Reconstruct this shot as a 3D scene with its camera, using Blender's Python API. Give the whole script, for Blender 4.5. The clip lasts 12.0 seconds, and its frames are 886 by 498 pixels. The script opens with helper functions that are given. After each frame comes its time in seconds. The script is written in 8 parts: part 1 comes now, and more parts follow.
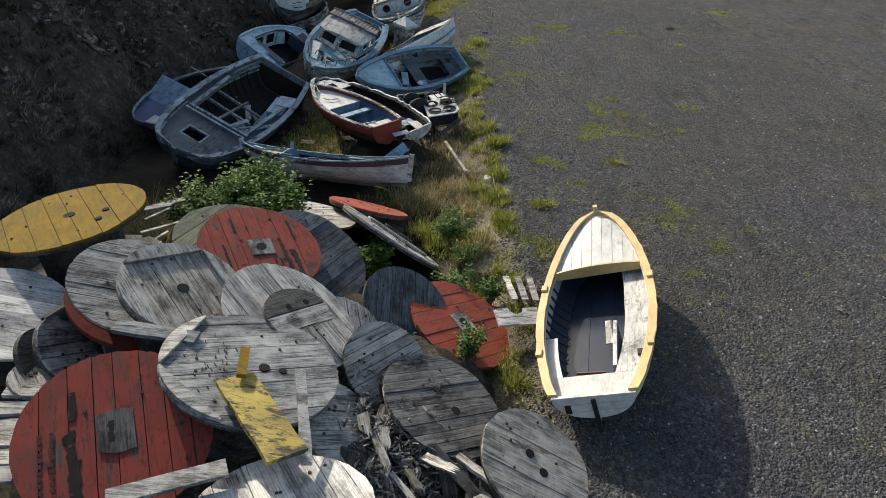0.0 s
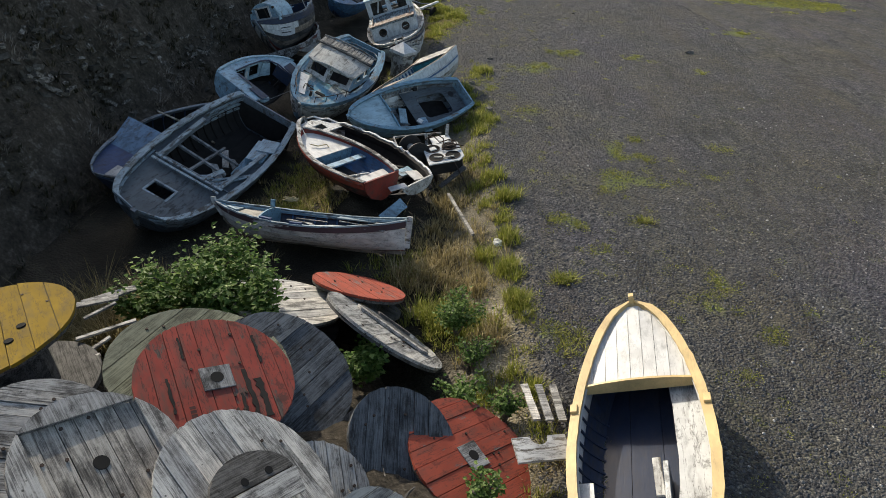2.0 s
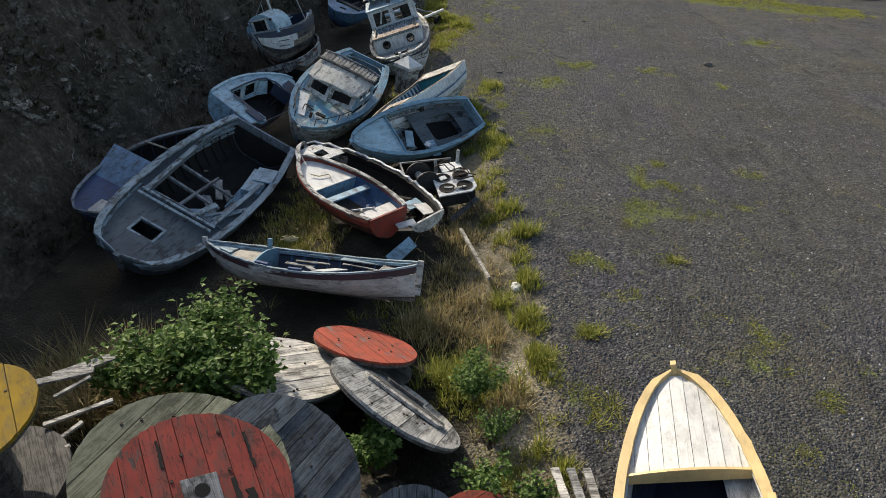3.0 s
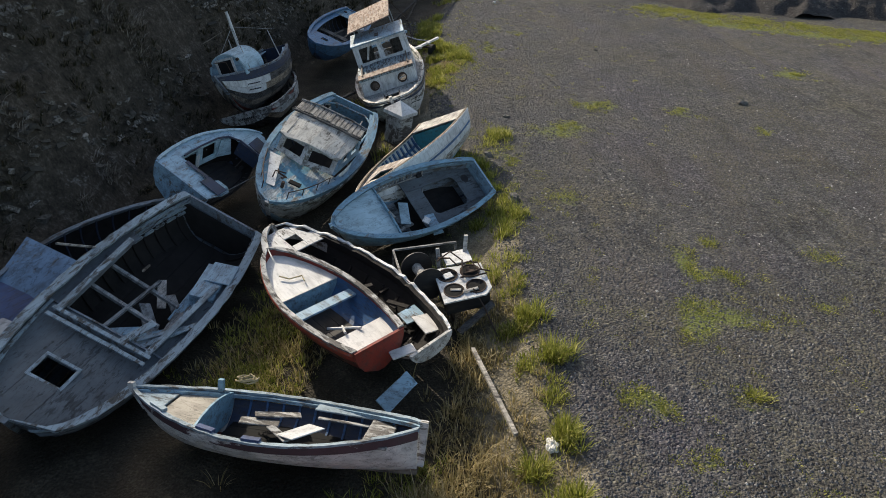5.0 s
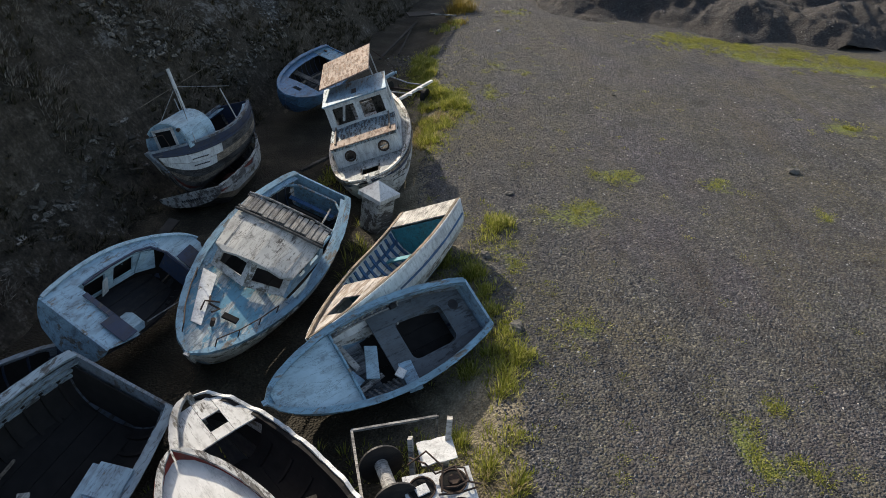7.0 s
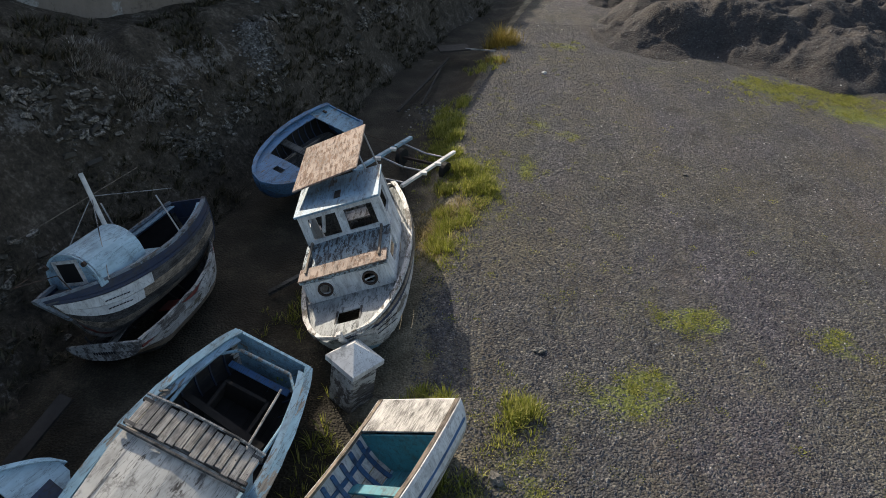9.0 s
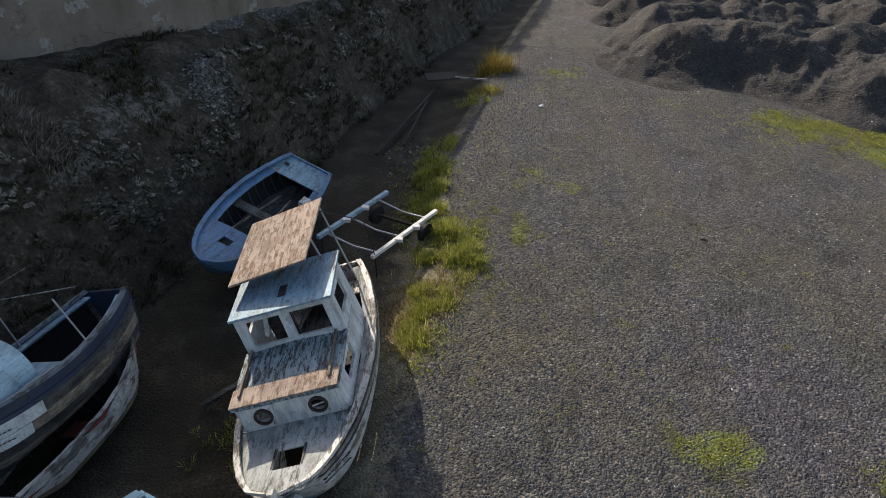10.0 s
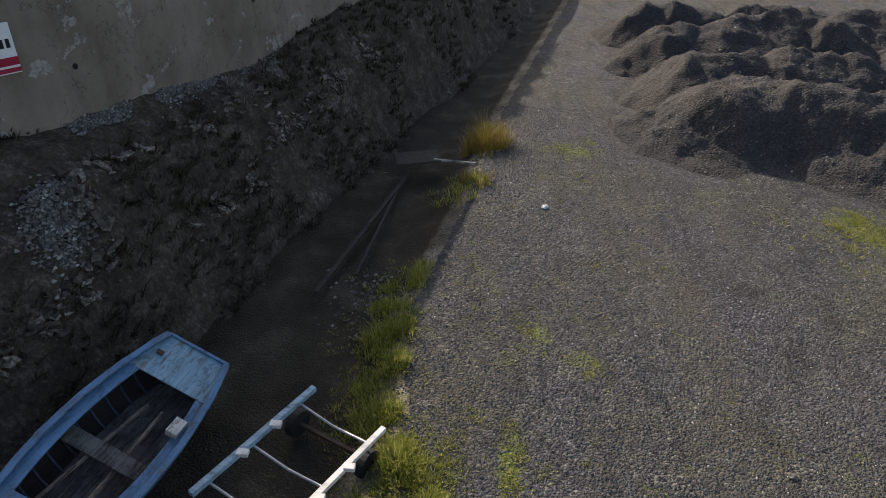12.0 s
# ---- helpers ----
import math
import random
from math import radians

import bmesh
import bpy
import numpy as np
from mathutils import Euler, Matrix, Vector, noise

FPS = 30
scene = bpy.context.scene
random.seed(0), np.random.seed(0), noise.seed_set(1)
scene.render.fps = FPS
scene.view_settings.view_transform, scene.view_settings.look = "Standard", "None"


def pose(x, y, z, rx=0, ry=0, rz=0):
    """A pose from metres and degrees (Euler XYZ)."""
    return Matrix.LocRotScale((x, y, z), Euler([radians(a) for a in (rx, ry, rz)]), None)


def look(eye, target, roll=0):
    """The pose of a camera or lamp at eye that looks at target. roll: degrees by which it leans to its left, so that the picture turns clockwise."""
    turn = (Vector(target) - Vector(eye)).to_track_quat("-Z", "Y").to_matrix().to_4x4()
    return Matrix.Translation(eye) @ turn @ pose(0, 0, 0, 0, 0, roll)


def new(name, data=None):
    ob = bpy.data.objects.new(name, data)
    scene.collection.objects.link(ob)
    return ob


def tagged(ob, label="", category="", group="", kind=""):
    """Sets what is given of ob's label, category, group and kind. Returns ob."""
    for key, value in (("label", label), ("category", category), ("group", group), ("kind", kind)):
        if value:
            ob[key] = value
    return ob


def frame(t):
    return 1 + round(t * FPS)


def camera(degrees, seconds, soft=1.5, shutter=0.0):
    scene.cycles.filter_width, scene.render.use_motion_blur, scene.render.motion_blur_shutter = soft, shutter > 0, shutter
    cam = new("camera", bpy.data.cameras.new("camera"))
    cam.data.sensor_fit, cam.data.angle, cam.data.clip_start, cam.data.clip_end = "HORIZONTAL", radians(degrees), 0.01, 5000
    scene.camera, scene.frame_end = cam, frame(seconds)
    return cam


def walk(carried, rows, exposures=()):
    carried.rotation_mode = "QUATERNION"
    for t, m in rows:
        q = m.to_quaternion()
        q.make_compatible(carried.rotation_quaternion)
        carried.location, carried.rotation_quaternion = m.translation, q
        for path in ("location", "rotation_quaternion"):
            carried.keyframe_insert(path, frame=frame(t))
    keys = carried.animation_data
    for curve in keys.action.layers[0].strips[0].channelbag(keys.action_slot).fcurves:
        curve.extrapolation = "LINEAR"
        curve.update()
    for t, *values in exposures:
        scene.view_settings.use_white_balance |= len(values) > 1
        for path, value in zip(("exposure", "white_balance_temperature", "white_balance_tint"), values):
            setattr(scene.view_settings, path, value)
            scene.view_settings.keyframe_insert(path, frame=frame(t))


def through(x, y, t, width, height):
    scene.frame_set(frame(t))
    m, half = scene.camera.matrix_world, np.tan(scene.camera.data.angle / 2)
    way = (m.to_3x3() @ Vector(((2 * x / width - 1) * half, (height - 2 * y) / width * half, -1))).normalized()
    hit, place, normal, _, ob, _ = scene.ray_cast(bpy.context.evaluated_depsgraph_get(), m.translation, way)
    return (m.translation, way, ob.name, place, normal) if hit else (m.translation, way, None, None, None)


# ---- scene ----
cam = camera(66.0, 12.0, 0.8)
PATH = [
    (0, (0.166, -0.578, 6.713), (0.196, 1.109, 5.639), 2.6),
    (0.5, (0.209, 0.022, 6.722), (0.239, 1.711, 5.652), 2.6),
    (1, (0.213, 0.625, 6.742), (0.242, 2.316, 5.674), 2.5),
    (1.5, (0.166, 1.24, 6.747), (0.196, 2.933, 5.683), 2.5),
    (2, (0.081, 1.877, 6.763), (0.111, 3.571, 5.7), 2.5),
    (2.5, (-0.033, 2.549, 6.784), (-0.003, 4.243, 5.72), 2.4),
    (3, (-0.169, 3.286, 6.857), (-0.138, 4.977, 5.788), 2.4),
    (3.2, (-0.195, 3.639, 6.886), (-0.165, 5.328, 5.815), 2.4),
    (4.8, (-0.423, 6.51, 6.766), (-0.372, 8.21, 5.713), 2.1),
    (5, (-0.427, 6.879, 6.759), (-0.368, 8.579, 5.708), 2.3),
    (5.5, (-0.347, 7.822, 6.822), (-0.289, 9.523, 5.772), 2.3),
    (6, (-0.241, 8.811, 6.914), (-0.182, 10.511, 5.861), 2.4),
    (6.5, (-0.149, 9.849, 7.007), (-0.089, 11.548, 5.953), 2.4),
    (7, (0.005, 10.975, 7.129), (0.046, 12.672, 6.071), 2.3),
    (7.2, (0.056, 11.457, 7.157), (0.086, 13.154, 6.099), 2.3),
    (8.8, (0.586, 15.592, 7.46), (0.503, 17.273, 6.38), 1.7),
    (9, (0.651, 16.17, 7.466), (0.554, 17.851, 6.387), 1.8),
    (9.5, (0.815, 17.534, 7.529), (0.712, 19.217, 6.452), 1.7),
    (10, (0.906, 18.984, 7.584), (0.805, 20.666, 6.507), 1.8),
    (10.5, (0.967, 20.471, 7.648), (0.867, 22.152, 6.569), 1.9),
    (11, (1.068, 21.94, 7.703), (0.966, 23.62, 6.623), 2.0),
    (11.5, (1.094, 23.504, 7.729), (0.993, 25.186, 6.651), 1.9),
    (12, (1.157, 25.153, 7.699), (1.048, 26.837, 6.626), 1.8),
]
EXPOSURES = [(0, 0.4, 6750, 7), (6, 0.57, 7000, 10), (9, 0.58, 7000, 11), (12, 0.59, 7050, 13)]
walk(cam, [(t, look(eye, target, roll)) for t, eye, target, roll in PATH], EXPOSURES)

# ---- daylight: low sun from ahead and to the left ----
SUN_EL = radians(29.0)
SUN_AZ = radians(-33.7)
world = bpy.data.worlds.new("world")
scene.world = world
world.use_nodes = True
wn = world.node_tree.nodes
wl = world.node_tree.links
sky = wn.new("ShaderNodeTexSky")
sky.sky_type = "NISHITA"
sky.sun_disc = False
sky.sun_elevation = SUN_EL
sky.sun_rotation = SUN_AZ
sky.dust_density = 2.4
wn["Background"].inputs["Strength"].default_value = 0.142
wl.new(sky.outputs["Color"], wn["Background"].inputs["Color"])
sun = new("sun", bpy.data.lights.new("sun", "SUN"))
sun.data.energy = 3.6
sun.data.angle = radians(0.55)
sun.data.color = (1.0, 0.93, 0.82)
to_sun = Vector((math.sin(SUN_AZ) * math.cos(SUN_EL), math.cos(SUN_AZ) * math.cos(SUN_EL), math.sin(SUN_EL)))
sun.matrix_world = look(to_sun * 60, (0, 0, 0))

# ---- materials ----
class Nodes:
    """A small builder for node materials."""

    def __init__(self, name):
        self.mat = bpy.data.materials.new(name)
        self.mat.use_nodes = True
        self.nt = self.mat.node_tree
        self.b = self.nt.nodes["Principled BSDF"]

    def add(self, kind, **inputs):
        n = self.nt.nodes.new("ShaderNode" + kind)
        for k, v in inputs.items():
            self.set(n, k, v)
        return n

    def set(self, n, k, v):
        s = n.inputs[int(k[1:])] if k[0] == "_" and k[1:].isdigit() else n.inputs[k.replace("_", " ")]
        if isinstance(v, bpy.types.NodeSocket):
            self.nt.links.new(v, s)
        else:
            s.default_value = v

    def coord(self, spread=7.0, scale=(1, 1, 1)):
        """Coordinates of the object, moved for each object by its own chance."""
        tc = self.add("TexCoord")
        oi = self.add("ObjectInfo")
        mul = self.add("VectorMath")
        mul.operation = "SCALE"
        self.set(mul, "_0", (spread, spread * 1.7, spread * 0.6))
        self.set(mul, "Scale", oi.outputs["Random"])
        add = self.add("VectorMath", _0=tc.outputs["Object"], _1=mul.outputs[0])
        m = self.add("Mapping", Vector=add.outputs[0])
        m.inputs["Scale"].default_value = scale
        self.rnd = oi.outputs["Random"]
        return m.outputs[0]

    def noise(self, vec, scale, detail=5.0, rough=0.6):
        n = self.add("TexNoise", Vector=vec, Scale=scale, Detail=detail, Roughness=rough)
        return n.outputs["Fac"]

    def ramp(self, fac, stops):
        n = self.add("ValToRGB", Fac=fac)
        e = n.color_ramp.elements
        while len(e) < len(stops):
            e.new(0.5)
        for x, (p, c) in zip(e, stops):
            x.position = p
            x.color = (*c, 1) if len(c) == 3 else c
        return n.outputs["Color"]

    def step(self, fac, lo, hi):
        n = self.add("MapRange", Value=fac, From_Min=lo, From_Max=hi)
        return n.outputs[0]

    def mix(self, fac, a, b, mode="MIX"):
        n = self.add("Mix")
        n.data_type = "RGBA"
        n.blend_type = mode
        self.set(n, "_0", fac)
        for i, v in ((6, a), (7, b)):
            if isinstance(v, bpy.types.NodeSocket):
                self.nt.links.new(v, n.inputs[i])
            else:
                n.inputs[i].default_value = (*v, 1)
        return n.outputs[2]

    def math(self, op, a, b):
        n = self.add("Math", _0=a, _1=b)
        n.operation = op
        return n.outputs[0]

    def bump(self, height, strength=0.3, dist=0.01):
        n = self.add("Bump", Height=height, Strength=strength, Distance=dist)
        self.set(self.b, "Normal", n.outputs[0])

    def done(self, colour, rough=0.8, metal=0.0, spec=0.3):
        self.set(self.b, "Base_Color", colour if isinstance(colour, bpy.types.NodeSocket) else (*colour, 1))
        self.set(self.b, "Roughness", rough)
        self.set(self.b, "Metallic", metal)
        self.set(self.b, "Specular_IOR_Level", spec)
        return self.mat


def wood_mat(name, light, dark, axis=0, stain=0.7):
    """Bare weathered wood with fine grain and cracks along one axis, knots, nail marks and dark stains."""
    m = Nodes(name)
    sc = [26.0, 26.0, 26.0]
    sc[axis] = 1.1
    v = m.coord(scale=tuple(sc))
    fine = m.noise(v, 2.6, 10, 0.75)
    sc2 = [7.0, 7.0, 7.0]
    sc2[axis] = 0.5
    broad = m.noise(m.coord(scale=tuple(sc2)), 1.6, 6, 0.65)
    crack = m.step(m.noise(v, 0.8, 6, 0.6), 0.655, 0.68)
    v2 = m.coord(scale=(1, 1, 1))
    blot = m.noise(v2, 3.0, 8, 0.74)
    tone = m.math("ADD", m.math("ADD", m.math("MULTIPLY", fine, 0.55), m.math("MULTIPLY", broad, 0.25)), m.math("MULTIPLY", blot, 0.4))
    col = m.ramp(tone, [(0.46, tuple(c * 0.28 for c in dark)), (0.54, dark), (0.63, tuple(c * 0.95 for c in light)), (0.76, tuple(min(1, c * 1.3) for c in light))])
    shade = m.ramp(m.rnd, [(0.0, (0.68, 0.69, 0.71)), (0.5, (0.97, 0.97, 0.96)), (1.0, (1.22, 1.19, 1.14))])
    col = m.mix(1.0, col, shade, "MULTIPLY")
    sc3 = [2.4, 2.4, 2.4]
    sc3[axis] = 0.8
    soot = m.math("MULTIPLY", m.step(m.noise(m.coord(scale=tuple(sc3)), 1.5, 10, 0.78), 0.52, 0.62), stain)
    col = m.mix(soot, col, tuple(c * 0.14 for c in dark))
    nails = m.step(m.add("TexVoronoi", Vector=v2, Scale=6.0).outputs["Distance"], 0.075, 0.05)
    col = m.mix(m.math("MULTIPLY", nails, 0.8), col, (0.015, 0.013, 0.012))
    col = m.mix(m.math("MULTIPLY", crack, 0.85), col, (0.012, 0.011, 0.01))
    m.bump(m.math("SUBTRACT", fine, crack), 0.8, 0.014)
    return m.done(col, 0.88)


def paint_mat(name, paint, under=(0.2, 0.18, 0.16), worn=0.45, scale=4.0, streak=0, rough=0.55, dirt=0.75):
    """Old paint that flakes off the wood beneath, with dirt."""
    m = Nodes(name)
    v = m.coord()
    sc = [1.0, 1.0, 1.0]
    sc[streak] = 0.3
    vs = m.coord(scale=tuple(sc))
    big = m.noise(v, 0.9, 4)
    flake = m.noise(vs, scale * 1.6, 9, 0.72)
    f = m.math("ADD", m.math("MULTIPLY", flake, 0.72), m.math("MULTIPLY", big, 0.28))
    mask = m.step(f, worn - 0.015, worn + 0.02)
    tint = m.noise(v, 2.3, 5)
    pc = m.mix(m.step(tint, 0.3, 0.75), tuple(c * 0.72 for c in paint), tuple(min(1, c * 1.12) for c in paint))
    grime = m.noise(vs, 7.0, 8, 0.7)
    pc = m.mix(m.math("MULTIPLY", m.step(grime, 0.48, 0.72), dirt), pc, (0.07, 0.06, 0.05))
    sg = [14.0, 14.0, 14.0]
    sg[streak] = 0.7
    grain = m.noise(m.coord(scale=tuple(sg)), 2.4, 6, 0.7)
    uc = m.ramp(grain, [(0.3, tuple(c * 0.35 for c in under)), (0.55, under), (0.8, tuple(min(1, c * 1.6) for c in under))])
    col = m.mix(mask, uc, pc)
    st = [3.0, 3.0, 3.0]
    st[streak] = 0.35
    seam = m.step(m.math("ABSOLUTE", m.math("SUBTRACT", m.noise(m.coord(scale=tuple(st)), 3.2, 5, 0.6), 0.5), 0.0), 0.014, 0.004)
    blot = m.step(m.noise(v, 5.0, 8, 0.75), 0.565, 0.635)
    col = m.mix(m.math("MULTIPLY", m.math("MAXIMUM", seam, blot), dirt * 0.75), col, (0.03, 0.026, 0.022))
    h = m.math("ADD", m.math("MULTIPLY", mask, 0.6), m.math("MULTIPLY", grain, 0.4))
    m.bump(h, 0.5, 0.006)
    r = m.math("SUBTRACT", 0.9, m.math("MULTIPLY", mask, 0.9 - rough))
    return m.done(col, r)


def plain_mat(name, colour, rough=0.6, metal=0.0, vary=0.3, scale=6.0):
    m = Nodes(name)
    v = m.coord()
    a = m.noise(v, scale, 6)
    b = m.noise(v, scale * 0.2, 3)
    t = m.math("ADD", m.math("MULTIPLY", a, 0.6), m.math("MULTIPLY", b, 0.4))
    col = m.ramp(t, [(0.3, tuple(c * (1 - vary) for c in colour)), (0.7, tuple(min(1, c * (1 + vary * 0.6)) for c in colour))])
    m.bump(a, 0.25, 0.006)
    return m.done(col, rough, metal)


def leaf_mat(name, a, b, c, through=0.25):
    """Leaves or blades, each island with a tone of its own."""
    m = Nodes(name)
    geo = m.add("NewGeometry")
    col = m.ramp(geo.outputs["Random Per Island"], [(0.0, a), (0.55, b), (1.0, c)])
    m.done(col, 0.55, 0, 0.25)
    tr = m.add("BsdfTranslucent", Color=col)
    mx = m.add("MixShader", Fac=through)
    m.nt.links.new(m.b.outputs[0], mx.inputs[1])
    m.nt.links.new(tr.outputs[0], mx.inputs[2])
    m.nt.links.new(mx.outputs[0], m.nt.nodes["Material Output"].inputs["Surface"])
    return m.mat


def gravel_mat():
    """Dark gravel with packed wheel tracks, pale stones and green patches of moss and weed."""
    m = Nodes("gravel")
    tc = m.add("TexCoord")
    v = tc.outputs["Object"]
    vor = m.add("TexVoronoi", Vector=v, Scale=25.0, Randomness=1.0)
    vor2 = m.add("TexVoronoi", Vector=v, Scale=58.0, Randomness=1.0)
    grey = m.add("SeparateColor", Color=vor.outputs["Color"]).outputs[0]
    grey2 = m.add("SeparateColor", Color=vor2.outputs["Color"]).outputs[1]
    stones = m.ramp(grey, [(0.0, (0.027, 0.027, 0.029)), (0.4, (0.054, 0.054, 0.058)), (0.62, (0.088, 0.088, 0.092)), (0.84, (0.135, 0.134, 0.138)), (0.96, (0.205, 0.202, 0.199)), (1.0, (0.46, 0.44, 0.41))])
    stones2 = m.ramp(grey2, [(0.0, (0.034, 0.034, 0.037)), (0.5, (0.068, 0.068, 0.073)), (0.8, (0.115, 0.115, 0.12)), (1.0, (0.28, 0.273, 0.262))])
    col = m.mix(0.42, stones, stones2)
    gaps = m.step(m.add("TexVoronoi", Vector=v, Scale=16.0).outputs["Distance"], 0.5, 0.75)
    col = m.mix(m.math("MULTIPLY", gaps, 0.4), col, (0.015, 0.015, 0.016))
    gap = m.step(vor.outputs["Distance"], 0.75, 0.2)
    lump = m.noise(v, 5.5, 4, 0.75)
    col = m.mix(1.0, col, m.ramp(lump, [(0.3, (0.57, 0.57, 0.58)), (0.5, (0.8, 0.8, 0.795)), (0.7, (1.16, 1.145, 1.11))]), "MULTIPLY")
    clump = m.noise(v, 2.6, 8, 0.78)
    col = m.mix(1.0, col, m.ramp(clump, [(0.36, (0.6, 0.6, 0.62)), (0.47, (0.96, 0.96, 0.96)), (0.57, (1.06, 1.06, 1.05)), (0.68, (1.5, 1.48, 1.42))]), "MULTIPLY")
    # packed and loose areas, dark and pale, some purple-grey and some brown
    area = m.noise(v, 0.7, 9, 0.72)
    col = m.mix(1.0, col, m.ramp(area, [(0.33, (0.62, 0.62, 0.66)), (0.46, (0.95, 0.95, 0.97)), (0.56, (1.08, 1.07, 1.05)), (0.68, (1.4, 1.36, 1.28))]), "MULTIPLY")
    tint = m.noise(v, 0.28, 5, 0.6)
    col = m.mix(1.0, col, m.ramp(tint, [(0.36, (1.02, 0.97, 1.1)), (0.5, (1.0, 1.0, 0.98)), (0.64, (1.06, 1.0, 0.8))]), "MULTIPLY")
    mp = m.add("Mapping", Vector=v)
    mp.inputs["Scale"].default_value = (1.0, 0.22, 1.0)
    mp.inputs["Rotation"].default_value = (0, 0, radians(-14))
    track = m.noise(mp.outputs[0], 0.55, 4)
    sand = m.step(track, 0.46, 0.72)
    col = m.mix(m.math("MULTIPLY", sand, 0.3), col, (0.095, 0.08, 0.068))
    scuff = m.step(m.noise(mp.outputs[0], 1.9, 6, 0.65), 0.56, 0.66)
    col = m.mix(m.math("MULTIPLY", scuff, 0.6), col, (0.016, 0.016, 0.018))
    big = m.noise(v, 0.35, 4)
    mid = m.noise(v, 1.5, 7, 0.7)
    fine = m.noise(v, 24.0, 4, 0.7)
    g = m.math("ADD", m.math("ADD", m.math("MULTIPLY", big, 0.42), m.math("MULTIPLY", mid, 0.38)), m.math("MULTIPLY", fine, 0.2))
    brown = m.step(m.noise(mp.outputs[0], 0.8, 5, 0.6), 0.5, 0.66)
    col = m.mix(m.math("MULTIPLY", brown, 0.34), col, m.mix(grey2, (0.03, 0.024, 0.018), (0.13, 0.105, 0.08)))
    olive = m.step(m.math("ADD", m.math("MULTIPLY", m.noise(mp.outputs[0], 1.1, 6, 0.65), 0.7), m.math("MULTIPLY", grey, 0.3)), 0.5, 0.68)
    col = m.mix(m.math("MULTIPLY", olive, 0.42), col, (0.085, 0.08, 0.042))
    patch = m.add("Attribute")
    patch.attribute_name = "moss"
    ragged = m.math("ADD", m.math("MULTIPLY", mid, 0.35), m.math("MULTIPLY", m.noise(v, 5.0, 8, 0.85), 0.65))
    stain = m.step(m.math("SUBTRACT", m.math("MULTIPLY", patch.outputs["Fac"], 0.41), m.math("SUBTRACT", 0.785, m.math("MULTIPLY", ragged, 1.0))), 0.0, 0.14)
    moss = m.math("MAXIMUM", m.math("MULTIPLY", m.step(g, 0.575, 0.65), 0.5), stain)
    green = m.ramp(fine, [(0.3, (0.05, 0.062, 0.016)), (0.5, (0.125, 0.15, 0.028)), (0.75, (0.25, 0.265, 0.055))])
    col = m.mix(m.math("MULTIPLY", moss, 0.8), col, green)
    worn = m.add("Attribute")
    worn.attribute_name = "scuff"
    dig = m.step(m.math("SUBTRACT", m.math("MULTIPLY", worn.outputs["Fac"], 0.5), m.math("SUBTRACT", 0.86, ragged)), 0.0, 0.1)
    col = m.mix(m.math("MULTIPLY", dig, 0.75), col, m.mix(grey, (0.008, 0.008, 0.008), (0.05, 0.045, 0.04)))
    # the verge: sandy soil, then earth darkened for shade under the boats, with a ragged border
    edge = m.add("Attribute")
    edge.attribute_name = "verge"
    wob = m.math("ADD", m.math("MULTIPLY", m.noise(v, 1.3, 6, 0.65), 1.3), m.math("MULTIPLY", fine, 0.25))
    d = m.math("ADD", edge.outputs["Fac"], m.math("SUBTRACT", wob, 0.775))
    grit = m.noise(v, 27.0, 7, 0.75)
    soil = m.math("ADD", m.math("MULTIPLY", m.noise(v, 1.05, 5), 0.5), m.math("MULTIPLY", grit, 0.5))
    sandy = m.ramp(soil, [(0.38, (0.06, 0.053, 0.036)), (0.5, (0.16, 0.138, 0.095)), (0.64, (0.36, 0.32, 0.24))])
    earth = m.ramp(soil, [(0.36, (0.012, 0.01, 0.007)), (0.52, (0.034, 0.029, 0.02)), (0.68, (0.11, 0.094, 0.068))])
    col = m.mix(m.step(d, -0.06, 0.1), col, sandy)
    col = m.mix(m.step(d, 0.95, 1.45), col, earth)
    h = m.math("ADD", gap, m.math("MULTIPLY", fine, 0.5))
    m.bump(h, 0.6, 0.03)
    return m.done(col, 0.8, 0, 0.18)


def heap_mat():
    """Tipped dark gravel, browner where it has dried."""
    m = Nodes("heaped_gravel")
    v = m.add("TexCoord").outputs["Object"]
    vor = m.add("TexVoronoi", Vector=v, Scale=17.0)
    vor2 = m.add("TexVoronoi", Vector=v, Scale=38.0)
    a = m.add("SeparateColor", Color=vor.outputs["Color"]).outputs[0]
    b = m.add("SeparateColor", Color=vor2.outputs["Color"]).outputs[0]
    t = m.math("ADD", m.math("MULTIPLY", a, 0.5), m.math("MULTIPLY", b, 0.5))
    col = m.ramp(t, [(0.1, (0.026, 0.025, 0.026)), (0.5, (0.045, 0.043, 0.043)), (0.8, (0.064, 0.06, 0.058)), (0.97, (0.1, 0.094, 0.089))])
    dry = m.step(m.noise(v, 0.5, 6, 0.6), 0.44, 0.62)
    col = m.mix(m.math("MULTIPLY", dry, 0.5), col, m.ramp(b, [(0.0, (0.018, 0.015, 0.013)), (0.6, (0.062, 0.053, 0.046)), (1.0, (0.125, 0.112, 0.096))]))
    fine = m.noise(v, 9.0, 6, 0.75)
    m.bump(m.math("ADD", m.math("SUBTRACT", 1.0, vor.outputs["Distance"]), m.math("MULTIPLY", fine, 1.2)), 0.9, 0.05)
    return m.done(col, 0.85, 0, 0.2)


